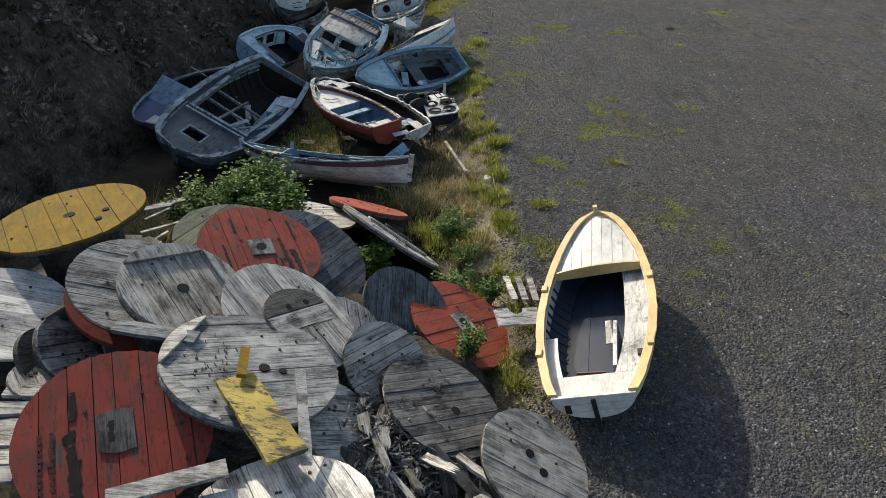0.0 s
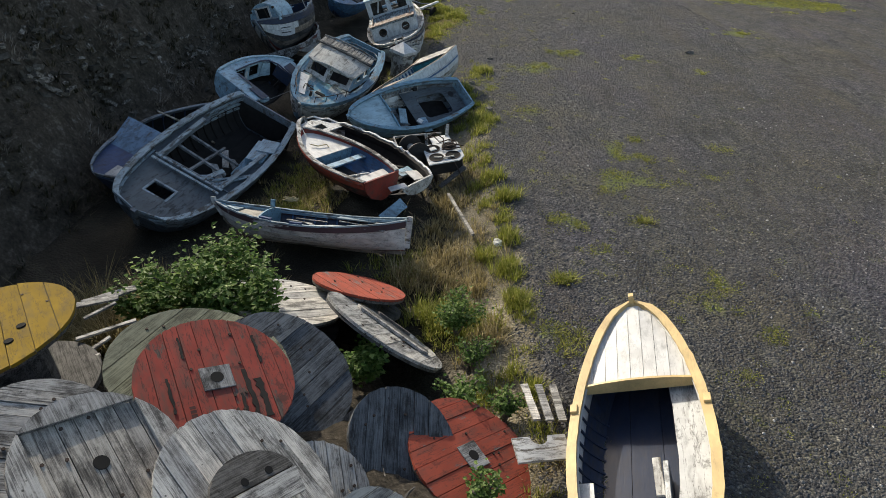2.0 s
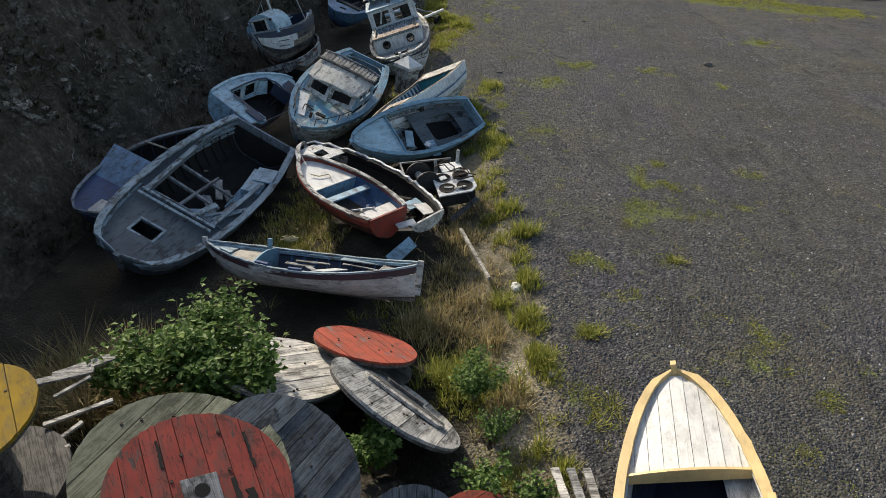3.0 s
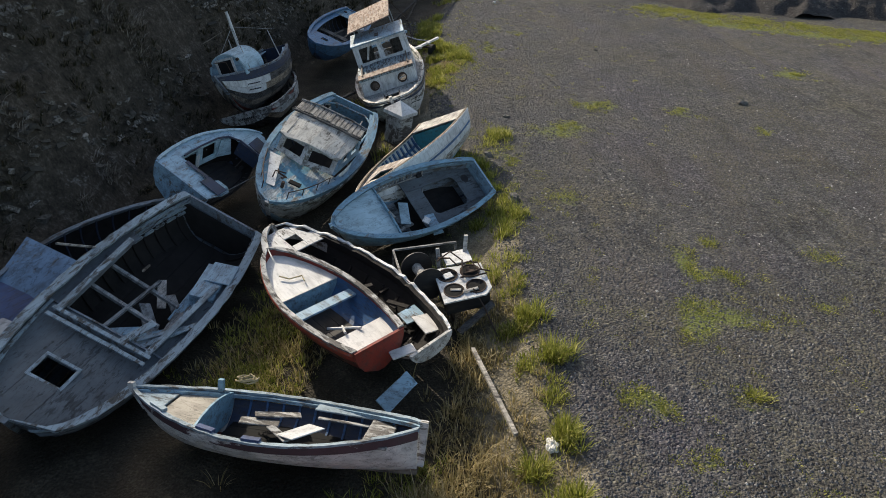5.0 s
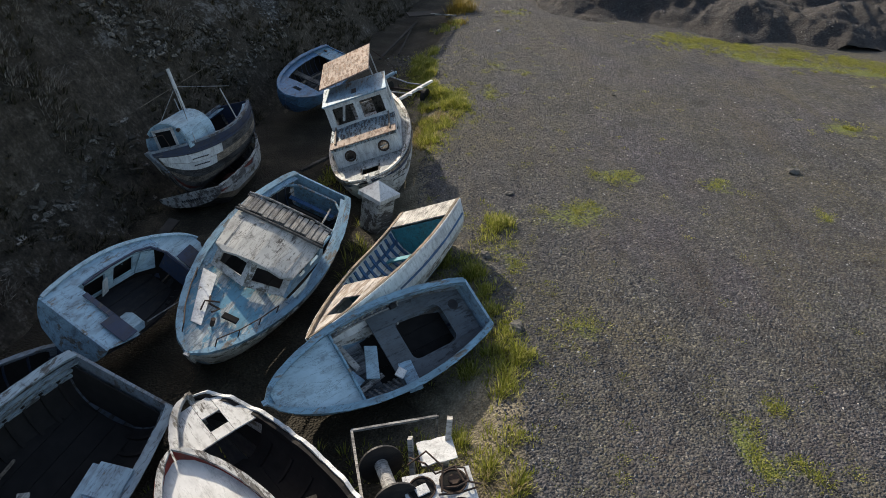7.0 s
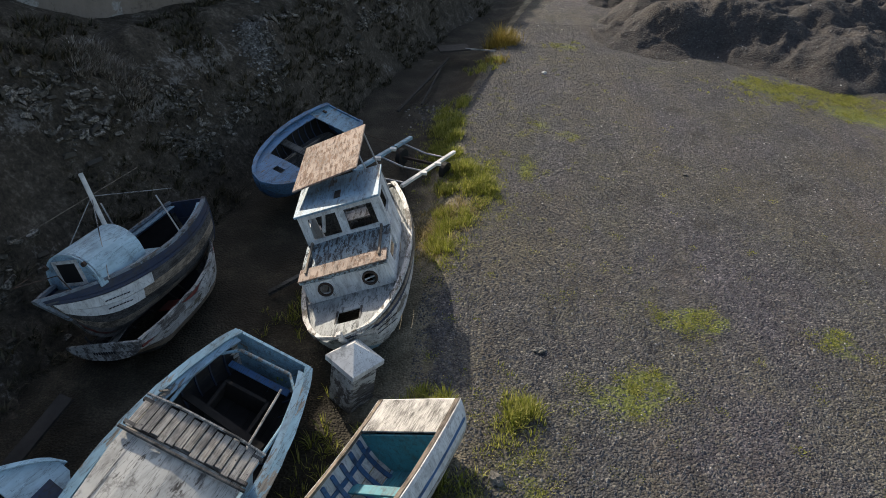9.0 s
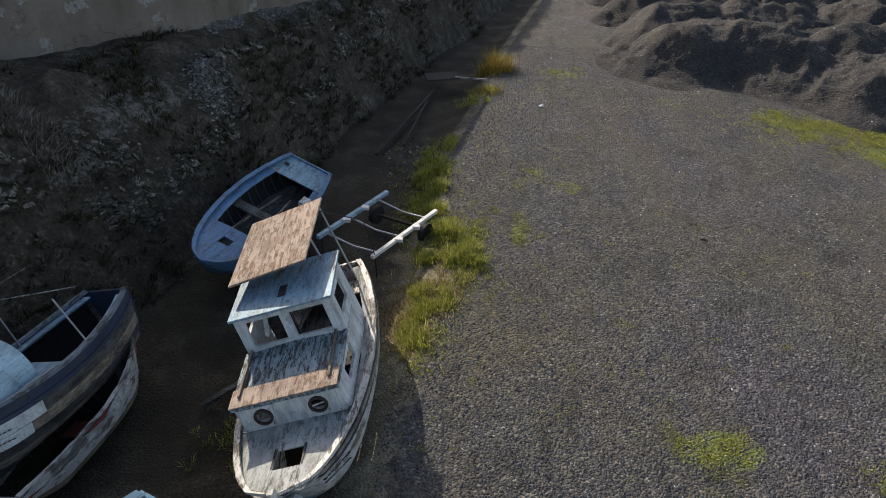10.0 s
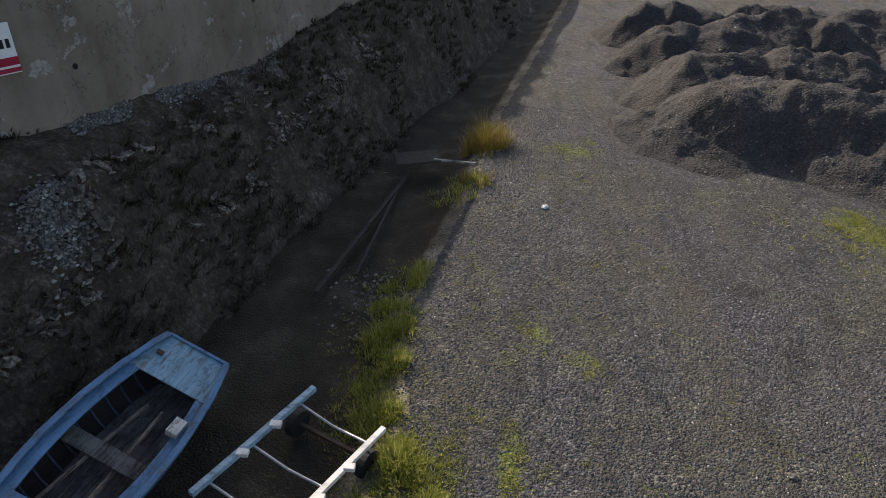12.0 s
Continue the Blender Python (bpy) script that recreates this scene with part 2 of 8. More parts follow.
def wall_mat():
    """Stained brown-grey plaster with pale broken patches, cracks and small holes."""
    m = Nodes("plastered_wall")
    v = m.add("TexCoord").outputs["Object"]
    mp = m.add("Mapping", Vector=v)
    mp.inputs["Scale"].default_value = (1.0, 1.0, 0.25)
    run = m.noise(mp.outputs[0], 1.6, 6, 0.6)
    big = m.noise(v, 0.5, 5)
    fine = m.noise(v, 14.0, 6, 0.7)
    t = m.math("ADD", m.math("MULTIPLY", run, 0.4), m.math("ADD", m.math("MULTIPLY", big, 0.45), m.math("MULTIPLY", fine, 0.15)))
    col = m.ramp(t, [(0.36, (0.145, 0.115, 0.09)), (0.5, (0.225, 0.183, 0.148)), (0.66, (0.31, 0.26, 0.215))])
    patch = m.step(m.noise(v, 1.1, 7, 0.62), 0.6, 0.615)
    col = m.mix(m.math("MULTIPLY", patch, 0.7), col, m.ramp(fine, [(0.3, (0.2, 0.19, 0.17)), (0.7, (0.5, 0.49, 0.46))]))
    hole = m.step(m.add("TexVoronoi", Vector=v, Scale=1.1).outputs["Distance"], 0.075, 0.05)
    col = m.mix(hole, col, (0.02, 0.018, 0.016))
    crack = m.step(m.math("ABSOLUTE", m.math("SUBTRACT", m.noise(v, 0.8, 7, 0.6), 0.5), 0.0), 0.004, 0.001)
    col = m.mix(m.math("MULTIPLY", crack, 0.7), col, (0.05, 0.045, 0.04))
    m.bump(m.math("SUBTRACT", fine, patch), 0.5, 0.02)
    return m.done(col, 0.9, 0, 0.2)


def earth_mat(name, a, b, c, scale=2.0, relief=0.05):
    m = Nodes(name)
    tc = m.add("TexCoord")
    v = tc.outputs["Object"]
    big = m.noise(v, scale * 0.35, 5)
    fine = m.noise(v, scale * 9, 7, 0.75)
    t = m.math("ADD", m.math("MULTIPLY", big, 0.55), m.math("MULTIPLY", fine, 0.45))
    col = m.ramp(t, [(0.36, a), (0.52, b), (0.68, c)])
    m.bump(fine, 0.9, relief)
    return m.done(col, 0.95, 0, 0.15)


def bank_mat():
    """Dark soil with streaks of pale broken rock."""
    m = Nodes("bank_soil")
    tc = m.add("TexCoord")
    v = tc.outputs["Object"]
    mp = m.add("Mapping", Vector=v)
    mp.inputs["Scale"].default_value = (1.0, 0.45, 1.3)
    mp.inputs["Rotation"].default_value = (0, 0, radians(-16))
    big = m.noise(mp.outputs[0], 0.55, 6, 0.62)
    mid = m.noise(v, 2.6, 8, 0.7)
    fine = m.noise(v, 13.0, 7, 0.75)
    soil = m.ramp(m.math("ADD", m.math("MULTIPLY", fine, 0.5), m.math("MULTIPLY", mid, 0.5)), [(0.36, (0.028, 0.024, 0.018)), (0.52, (0.1, 0.084, 0.064)), (0.68, (0.28, 0.24, 0.19))])
    stone = m.ramp(fine, [(0.35, (0.06, 0.055, 0.05)), (0.5, (0.2, 0.185, 0.165)), (0.68, (0.34, 0.32, 0.29))])
    f = m.math("ADD", m.math("MULTIPLY", big, 0.6), m.math("MULTIPLY", mid, 0.4))
    col = m.mix(m.step(m.math("ADD", m.math("MULTIPLY", f, 0.8), m.math("MULTIPLY", fine, 0.2)), 0.555, 0.6), soil, stone)
    m.bump(m.math("ADD", fine, mid), 1.0, 0.12)
    return m.done(col, 0.95, 0, 0.15)


GRAVEL = gravel_mat()
BANK = bank_mat()
ROCK = earth_mat("pale_rock", (0.07, 0.065, 0.058), (0.2, 0.19, 0.17), (0.36, 0.34, 0.3), 1.5, 0.06)
HEAP = heap_mat()
CONCRETE = wall_mat()

W_GREY = wood_mat("grey_wood", (0.4, 0.392, 0.375), (0.13, 0.126, 0.122), 0, 0.85)
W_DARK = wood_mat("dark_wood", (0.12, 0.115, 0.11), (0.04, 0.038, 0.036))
W_PALE = wood_mat("pale_wood", (0.56, 0.54, 0.505), (0.22, 0.21, 0.195), 0, 0.75)
W_WHITE = wood_mat("bleached_wood", (0.78, 0.76, 0.72), (0.42, 0.4, 0.37), 0, 0.6)
W_BROWN = wood_mat("brown_wood", (0.28, 0.23, 0.18), (0.1, 0.085, 0.07))
W_SLATE = wood_mat("slate_wood", (0.24, 0.26, 0.28), (0.085, 0.092, 0.1))
W_BLUEGREY = wood_mat("blue_grey_wood", (0.3, 0.315, 0.322), (0.095, 0.102, 0.11), 0, 0.8)
W_TAN = wood_mat("tan_grey_wood", (0.44, 0.405, 0.355), (0.17, 0.155, 0.14))
W_SOOT = wood_mat("sooty_wood", (0.2, 0.195, 0.188), (0.07, 0.067, 0.064), 0, 0.95)
# darker copy of W_SLATE, with shadow over the slate drum in its tone
W_SLATE_DIM = wood_mat("dimmed_slate_wood", (0.13, 0.142, 0.155), (0.045, 0.05, 0.056), 0, 0.8)
W_GREEN = wood_mat("greenish_wood", (0.2, 0.21, 0.15), (0.085, 0.09, 0.06))
P_RED = paint_mat("red_drum_paint", (0.27, 0.048, 0.035), (0.1, 0.075, 0.065), 0.415, 3.5, 0, 0.92, 0.85)
P_ORANGE = paint_mat("orange_red_paint", (0.35, 0.07, 0.04), (0.16, 0.13, 0.12), 0.41, 4.0, 0, 0.92, 0.7)
P_YELLOW = paint_mat("yellow_drum_paint", (0.225, 0.14, 0.005), (0.2, 0.155, 0.09), 0.37, 4.0, 0, 0.92, 0.6)
P_YWORN = paint_mat("scorched_yellow_paint", (0.46, 0.35, 0.075), (0.09, 0.08, 0.065), 0.47, 3.0, 0, 0.65, 0.75)
P_WHITE = paint_mat("old_white_paint", (0.62, 0.62, 0.6), (0.16, 0.14, 0.12), 0.4, 4.0)
P_CHIP = paint_mat("chipped_white_paint", (0.68, 0.69, 0.68), (0.2, 0.18, 0.16), 0.385, 6.0, 2, 0.55, 0.5)
P_PALE = paint_mat("chalky_pale_blue_paint", (0.38, 0.54, 0.62), (0.3, 0.34, 0.36), 0.38, 5.0, 0, 0.7, 0.55)
P_DECKWORN = paint_mat("worn_deck_paint", (0.5, 0.46, 0.42), (0.3, 0.245, 0.2), 0.5, 6.0, 0, 0.75, 0.6)
P_WHITE2 = paint_mat("flaking_white_paint", (0.58, 0.57, 0.54), (0.19, 0.17, 0.14), 0.47, 5.0)
P_CLEAN = paint_mat("fresh_white_paint", (0.7, 0.69, 0.66), (0.4, 0.36, 0.3), 0.3, 3.0, 0, 0.45, 0.3)
P_GRIME = paint_mat("grimy_white_paint", (0.46, 0.46, 0.44), (0.13, 0.12, 0.11), 0.49, 5.0, 0, 0.7, 0.85)
P_HULL = paint_mat("dark_blue_grey_paint", (0.085, 0.11, 0.14), (0.07, 0.068, 0.065), 0.46, 5.0, 0, 0.7, 0.8)
P_GWALE = paint_mat("chipped_grey_blue_paint", (0.29, 0.37, 0.42), (0.11, 0.11, 0.105), 0.45, 6.0, 0, 0.7, 0.8)
P_GDECK = paint_mat("speckled_grey_blue_deck_paint", (0.11, 0.13, 0.147), (0.066, 0.073, 0.08), 0.44, 9.0, 0, 0.85, 0.45)
P_CREAM = paint_mat("cream_yellow_paint", (0.72, 0.52, 0.24), (0.34, 0.26, 0.16), 0.34, 3.0, 0, 0.45, 0.2)
P_BLUE = paint_mat("sky_blue_paint", (0.2, 0.36, 0.47), (0.2, 0.19, 0.17), 0.43, 4.0)
P_LBLUE = paint_mat("pale_blue_paint", (0.27, 0.42, 0.53), (0.2, 0.19, 0.17), 0.42, 4.0)
P_DBLUE = paint_mat("deep_blue_paint", (0.05, 0.13, 0.27), (0.14, 0.14, 0.14), 0.4, 4.0)
P_NAVY = paint_mat("navy_paint", (0.03, 0.045, 0.085), (0.1, 0.1, 0.1), 0.4, 4.0)
P_FLOOR = paint_mat("glossy_dark_blue_paint", (0.022, 0.032, 0.06), (0.05, 0.05, 0.06), 0.3, 3.0, 0, 0.22, 0.25)
P_TEAL = paint_mat("turquoise_paint", (0.045, 0.23, 0.28), (0.14, 0.14, 0.12), 0.38, 4.0)
P_GREY = paint_mat("grey_blue_paint", (0.19, 0.23, 0.27), (0.11, 0.105, 0.1), 0.46, 5.0, 0, 0.7, 0.7)
P_FDECK = paint_mat("blue_deck_paint", (0.13, 0.32, 0.43), (0.42, 0.46, 0.46), 0.495, 3.5, 0, 0.55, 0.6)
P_DECK = paint_mat("faded_grey_deck_paint", (0.12, 0.125, 0.125), (0.19, 0.19, 0.185), 0.4, 6.0, 0, 0.8, 0.6)
P_MAROON = paint_mat("maroon_paint", (0.19, 0.04, 0.03), (0.12, 0.1, 0.09), 0.4, 4.0)
P_HULLRED = paint_mat("red_hull_paint", (0.24, 0.036, 0.024), (0.12, 0.1, 0.09), 0.36, 4.0)
# darker copy of the red hull paint for the dinghy's shadowed sides
P_SHADERED = paint_mat("shaded_red_paint", (0.085, 0.018, 0.014), (0.04, 0.034, 0.03), 0.44, 4.0)
# black for real black parts, and for shade painted inside some hulls
P_BLACK = paint_mat("black_and_shade_paint", (0.02, 0.02, 0.022), (0.06, 0.055, 0.05), 0.4, 4.0)
P_ROOF = paint_mat("blue_roof_paint", (0.3, 0.39, 0.43), (0.1, 0.1, 0.1), 0.49, 11.0)
P_FORE = paint_mat("worn_grey_deck_paint", (0.42, 0.44, 0.43), (0.2, 0.21, 0.2), 0.47, 9.0, 0, 0.75, 0.6)
RUST = paint_mat("rusted_sheet", (0.37, 0.29, 0.235), (0.25, 0.17, 0.125), 0.48, 9.0, 0, 0.75, 0.75)
P_DULLWHITE = paint_mat("dull_white_hull_paint", (0.6, 0.57, 0.53), (0.3, 0.27, 0.24), 0.4, 5.0, 0, 0.75, 0.6)
P_BAND = paint_mat("flaked_maroon_band_paint", (0.075, 0.04, 0.045), (0.58, 0.55, 0.52), 0.41, 3.0, 0, 0.7, 0.5)
P_SANDY = paint_mat("gritty_beige_deck_paint", (0.42, 0.385, 0.325), (0.22, 0.2, 0.17), 0.43, 9.0, 0, 0.85, 0.6)
P_CANVAS = paint_mat("torn_roof_canvas", (0.5, 0.49, 0.45), (0.12, 0.11, 0.1), 0.42, 5.0, 0, 0.8, 0.7)
P_WRECK = paint_mat("dull_blue_paint", (0.2, 0.3, 0.42), (0.16, 0.17, 0.18), 0.42, 4.0, 0, 0.75, 0.7)
P_INDIGO = paint_mat("dark_indigo_paint", (0.07, 0.1, 0.2), (0.1, 0.11, 0.13), 0.42, 5.0, 0, 0.75, 0.6)
P_NBLUE = paint_mat("shaded_blue_paint", (0.085, 0.2, 0.35), (0.16, 0.16, 0.15), 0.4, 5.0)
# wood coloured near black for the shade it lies in
SHADED = plain_mat("shade_darkened_wood", (0.04, 0.037, 0.033), 0.9, 0, 0.5)
IRON = plain_mat("rusty_iron", (0.07, 0.05, 0.04), 0.8, 0.4)
STEEL = plain_mat("galvanised_steel", (0.42, 0.43, 0.44), 0.55, 0.5)
RUBBER = plain_mat("black_rubber", (0.02, 0.02, 0.02), 0.7)
ROPE = plain_mat("rope", (0.4, 0.34, 0.2), 0.9)
# burnt wood, also the shade inside open hulls painted as near-black
CHAR_SHADE = plain_mat("charred_and_shaded_wood", (0.016, 0.014, 0.013), 0.9, 0, 0.6)
# near-black that paints the darkness of holes, panes and deep floors
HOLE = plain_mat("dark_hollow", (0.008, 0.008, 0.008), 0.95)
INK = plain_mat("black_lettering", (0.015, 0.015, 0.02), 0.7)
STENCIL = plain_mat("faded_black_stencil", (0.06, 0.022, 0.02), 0.85)
SIGN_RED = plain_mat("sign_red", (0.35, 0.02, 0.05), 0.5)
SIGN_WHITE = plain_mat("sign_white", (0.75, 0.75, 0.75), 0.4, 0, 0.1)
LEAF = leaf_mat("shrub_leaf", (0.04, 0.085, 0.016), (0.11, 0.19, 0.035), (0.28, 0.37, 0.12), 0.42)
GRASS = leaf_mat("green_grass", (0.12, 0.145, 0.022), (0.28, 0.3, 0.05), (0.5, 0.46, 0.16), 0.48)
STRAW = leaf_mat("dry_grass", (0.15, 0.12, 0.05), (0.34, 0.275, 0.125), (0.55, 0.46, 0.27), 0.45)
SCRUB = leaf_mat("dark_scrub", (0.022, 0.022, 0.011), (0.06, 0.053, 0.03), (0.13, 0.108, 0.07), 0.2)
DEAD = leaf_mat("dead_scrub", (0.09, 0.077, 0.06), (0.24, 0.21, 0.17), (0.46, 0.42, 0.36), 0.2)
GOLD = leaf_mat("yellowed_weed", (0.14, 0.11, 0.02), (0.26, 0.19, 0.04), (0.38, 0.29, 0.08), 0.3)
# ---- building kit ----
def mesh_of(bm, name, smooth=False):
    me = bpy.data.meshes.new(name)
    bmesh.ops.recalc_face_normals(bm, faces=bm.faces)
    bm.to_mesh(me)
    bm.free()
    if smooth:
        me.polygons.foreach_set("use_smooth", [True] * len(me.polygons))
    return me


def part(name, bm, material, parent, label="", smooth=False):
    """Links a bmesh as one mesh object under a thing or a part."""
    me = mesh_of(bm, name, smooth)
    me.materials.append(material)
    ob = new(name, me)
    ob.parent = parent
    if label:
        tagged(ob, label)
    return ob


def thing(name, label, category, m=None, group="", kind=""):
    """An Empty at the base of a thing, which parents its parts."""
    ob = new(name)
    ob.empty_display_size = 0.2
    if m is not None:
        ob.matrix_world = m
    return tagged(ob, label, category, group, kind)


def solid(name, bm, material, label, category, m=None, group="", kind="", smooth=False):
    """A thing that is one mesh."""
    me = mesh_of(bm, name, smooth)
    me.materials.append(material)
    ob = new(name, me)
    if m is not None:
        ob.matrix_world = m
    return tagged(ob, label, category, group, kind)


def stuff(name, verts, faces, material, label, category):
    me = bpy.data.meshes.new(name)
    me.from_pydata(verts, [], faces)
    me.materials.append(material)
    ob = new(name, me)
    return tagged(ob, label, category, kind="stuff")


def box(bm, x0, x1, y0, y1, z0, z1, m=None, bevel=0.0):
    r = bmesh.ops.create_cube(bm, size=1.0)
    vs = r["verts"]
    for v in vs:
        v.co = Vector((x0 + (v.co.x + 0.5) * (x1 - x0), y0 + (v.co.y + 0.5) * (y1 - y0), z0 + (v.co.z + 0.5) * (z1 - z0)))
    if bevel:
        es = list({e for v in vs for e in v.link_edges})
        r = bmesh.ops.bevel(bm, geom=es, offset=bevel, segments=1, affect="EDGES")
        vs = list({v for f in r["faces"] for v in f.verts} | {v for v in vs if v.is_valid})
    if m is not None:
        bmesh.ops.transform(bm, matrix=m, verts=vs)
    return bm


def boxes(*args, bevel=0.006):
    bm = bmesh.new()
    for a in args:
        box(bm, *a, bevel=bevel)
    return bm


def beam(bm, a, b, w, h, up=(0, 0, 1)):
    """A squared bar from a to b."""
    a, b = Vector(a), Vector(b)
    d = (b - a).normalized()
    s = d.cross(Vector(up))
    s = s.normalized() if s.length > 1e-4 else Vector((1, 0, 0))
    u = s.cross(d)
    ring = []
    for p in (a, b):
        ring.append([bm.verts.new(p + s * (i * w / 2) + u * (j * h / 2)) for i, j in ((-1, -1), (1, -1), (1, 1), (-1, 1))])
    for i in range(4):
        bm.faces.new((ring[0][i], ring[0][(i + 1) % 4], ring[1][(i + 1) % 4], ring[1][i]))
    bm.faces.new(ring[0][::-1])
    bm.faces.new(ring[1])
    return bm


def bar(a, b, w, h=None, up=(0, 0, 1)):
    return beam(bmesh.new(), a, b, w, h or w, up)


def tube(points, r, sides=6):
    """A round rod or rope along points."""
    bm = bmesh.new()
    ps = [Vector(p) for p in points]
    prev = None
    rings = []
    for i, p in enumerate(ps):
        d = (ps[min(i + 1, len(ps) - 1)] - ps[max(i - 1, 0)]).normalized()
        s = d.cross(Vector((0, 0, 1)))
        s = s.normalized() if s.length > 1e-3 else Vector((1, 0, 0))
        u = s.cross(d)
        ring = [bm.verts.new(p + (s * math.cos(2 * math.pi * k / sides) + u * math.sin(2 * math.pi * k / sides)) * r) for k in range(sides)]
        rings.append(ring)
        if prev:
            for k in range(sides):
                bm.faces.new((prev[k], prev[(k + 1) % sides], ring[(k + 1) % sides], ring[k]))
        prev = ring
    bm.faces.new(rings[0][::-1])
    bm.faces.new(rings[-1])
    return bm


def strip(rows, closed=False):
    """A solid from rows of equal rings of points."""
    bm = bmesh.new()
    rings = [[bm.verts.new(p) for p in row] for row in rows]
    n = len(rings[0])
    for a, b in zip(rings, rings[1:]):
        for k in range(n):
            bm.faces.new((a[k], a[(k + 1) % n], b[(k + 1) % n], b[k]))
    if not closed:
        bm.faces.new(rings[0][::-1])
        bm.faces.new(rings[-1])
    return bm


def slab(outline, z0, z1):
    """A flat piece with an outline in x and y, between two heights."""
    bm = bmesh.new()
    lo = [bm.verts.new((x, y, z0)) for x, y in outline]
    hi = [bm.verts.new((x, y, z1)) for x, y in outline]
    n = len(lo)
    for k in range(n):
        bm.faces.new((lo[k], lo[(k + 1) % n], hi[(k + 1) % n], hi[k]))
    bm.faces.new(lo[::-1])
    bm.faces.new(hi)
    return bm


def panel(c, thick, openings=()):
    """A wall on four corners (bottom a, bottom b, top b, top a) with rectangular openings (u0, u1, v0, v1)."""
    a, b, cc, d = (Vector(p) for p in c)
    us = sorted({0.0, 1.0, *(o[0] for o in openings), *(o[1] for o in openings)})
    vs = sorted({0.0, 1.0, *(o[2] for o in openings), *(o[3] for o in openings)})
    n = (b - a).cross(d - a).normalized() * thick

    def at(u, v):
        return (a * (1 - u) + b * u) * (1 - v) + (d * (1 - u) + cc * u) * v

    bm = bmesh.new()
    grid = {}

    def vert(i, j, k):
        if (i, j, k) not in grid:
            grid[i, j, k] = bm.verts.new(at(us[i], vs[j]) - n * k)
        return grid[i, j, k]

    def full(i, j):
        if not (0 <= i < len(us) - 1 and 0 <= j < len(vs) - 1):
            return False
        u, v = (us[i] + us[i + 1]) / 2, (vs[j] + vs[j + 1]) / 2
        return not any(o[0] < u < o[1] and o[2] < v < o[3] for o in openings)

    for i in range(len(us) - 1):
        for j in range(len(vs) - 1):
            if not full(i, j):
                continue
            for k in (0, 1):
                bm.faces.new([vert(x, y, k) for x, y in ((i, j), (i + 1, j), (i + 1, j + 1), (i, j + 1))])
            for (dx, dy), (p, q) in {(-1, 0): ((i, j), (i, j + 1)), (1, 0): ((i + 1, j), (i + 1, j + 1)), (0, -1): ((i, j), (i + 1, j)), (0, 1): ((i, j + 1), (i + 1, j + 1))}.items():
                if not full(i + dx, j + dy):
                    bm.faces.new((vert(*p, 0), vert(*q, 0), vert(*q, 1), vert(*p, 1)))
    return bm


def ring_plate(r0, r1, z0, z1, n=20):
    bm = bmesh.new()
    prof = [(r0, z0), (r1, z0), (r1, z1), (r0, z1)]
    rings = [[bm.verts.new((r * math.cos(2 * math.pi * k / n), r * math.sin(2 * math.pi * k / n), z)) for r, z in prof] for k in range(n)]
    for k in range(n):
        a, b = rings[k], rings[(k + 1) % n]
        for i in range(4):
            bm.faces.new((a[i], a[(i + 1) % 4], b[(i + 1) % 4], b[i]))
    return bm


def disc(r, z0, z1, n=20):
    return slab([(r * math.cos(2 * math.pi * k / n), r * math.sin(2 * math.pi * k / n)) for k in range(n)], z0, z1)


def moved(bm, m):
    bmesh.ops.transform(bm, matrix=m, verts=bm.verts)
    return bm


def facing(centre, normal, spin=0.0):
    """A pose whose z points along the normal."""
    q = Vector(normal).to_track_quat("Z", "Y").to_matrix().to_4x4()
    return Matrix.Translation(centre) @ q @ pose(0, 0, 0, 0, 0, spin)


# ---- boats ----
class Hull:
    """The lines of a boat: x from the stern (0) to the bow (length), z from the keel up."""

    def __init__(self, length, beam, depth, stern=0.6, wide=0.42, bow_rise=0.2, stern_rise=0.06, rake=0.3, full=0.8, blunt=0.72, tuck=0.12):
        self.L, self.B, self.D = length, beam, depth
        self.stern, self.wide, self.bow_rise, self.stern_rise, self.rake, self.full, self.blunt, self.tuck = stern, wide, bow_rise, stern_rise, rake, full, blunt, tuck

    def half(self, u):
        m = self.wide
        if u < m:
            return self.B / 2 * (self.stern + (1 - self.stern) * math.sin(math.pi / 2 * u / m) ** 0.8)
        return self.B / 2 * max(0.0, math.cos(math.pi / 2 * (u - m) / (1 - m))) ** self.blunt

    def sheer(self, u):
        m = self.wide
        return self.D + (self.bow_rise * ((u - m) / (1 - m)) ** 2 if u > m else self.stern_rise * ((m - u) / m) ** 2)

    def keel(self, u):
        s = self.sheer(u)
        k = 0.0
        if u > 0.7:
            k = s * 0.55 * ((u - 0.7) / 0.3) ** 2.2
        if u < 0.2:
            k = self.tuck * self.D * ((0.2 - u) / 0.2)
        return k

    def at(self, u, v, side, out=0.0):
        """A point on the skin: v from the keel (0) to the sheer (1), side -1 or 1, moved outwards by out."""
        a = v * math.pi / 2
        k, s, b = self.keel(u), self.sheer(u), self.half(u)
        y = b * math.sin(a) ** self.full
        f = (1 - math.cos(a)) ** 0.9
        z = k + (s - k) * f
        x = self.L * u - self.rake * (1 - f) * u ** 6
        ny, nz = math.sin(min(a + 0.25, math.pi / 2)), -math.cos(min(a + 0.25, math.pi / 2))
        return Vector((x, side * max(0.012, y + out * ny), z + out * nz))

    def width_at(self, u, z):
        """Half the inner width at a height."""
        k, s = self.keel(u), self.sheer(u)
        if z <= k:
            return 0.0
        f = min(1.0, (z - k) / (s - k))
        a = math.acos(max(-1.0, 1 - f ** (1 / 0.9)))
        return self.half(u) * math.sin(a) ** self.full


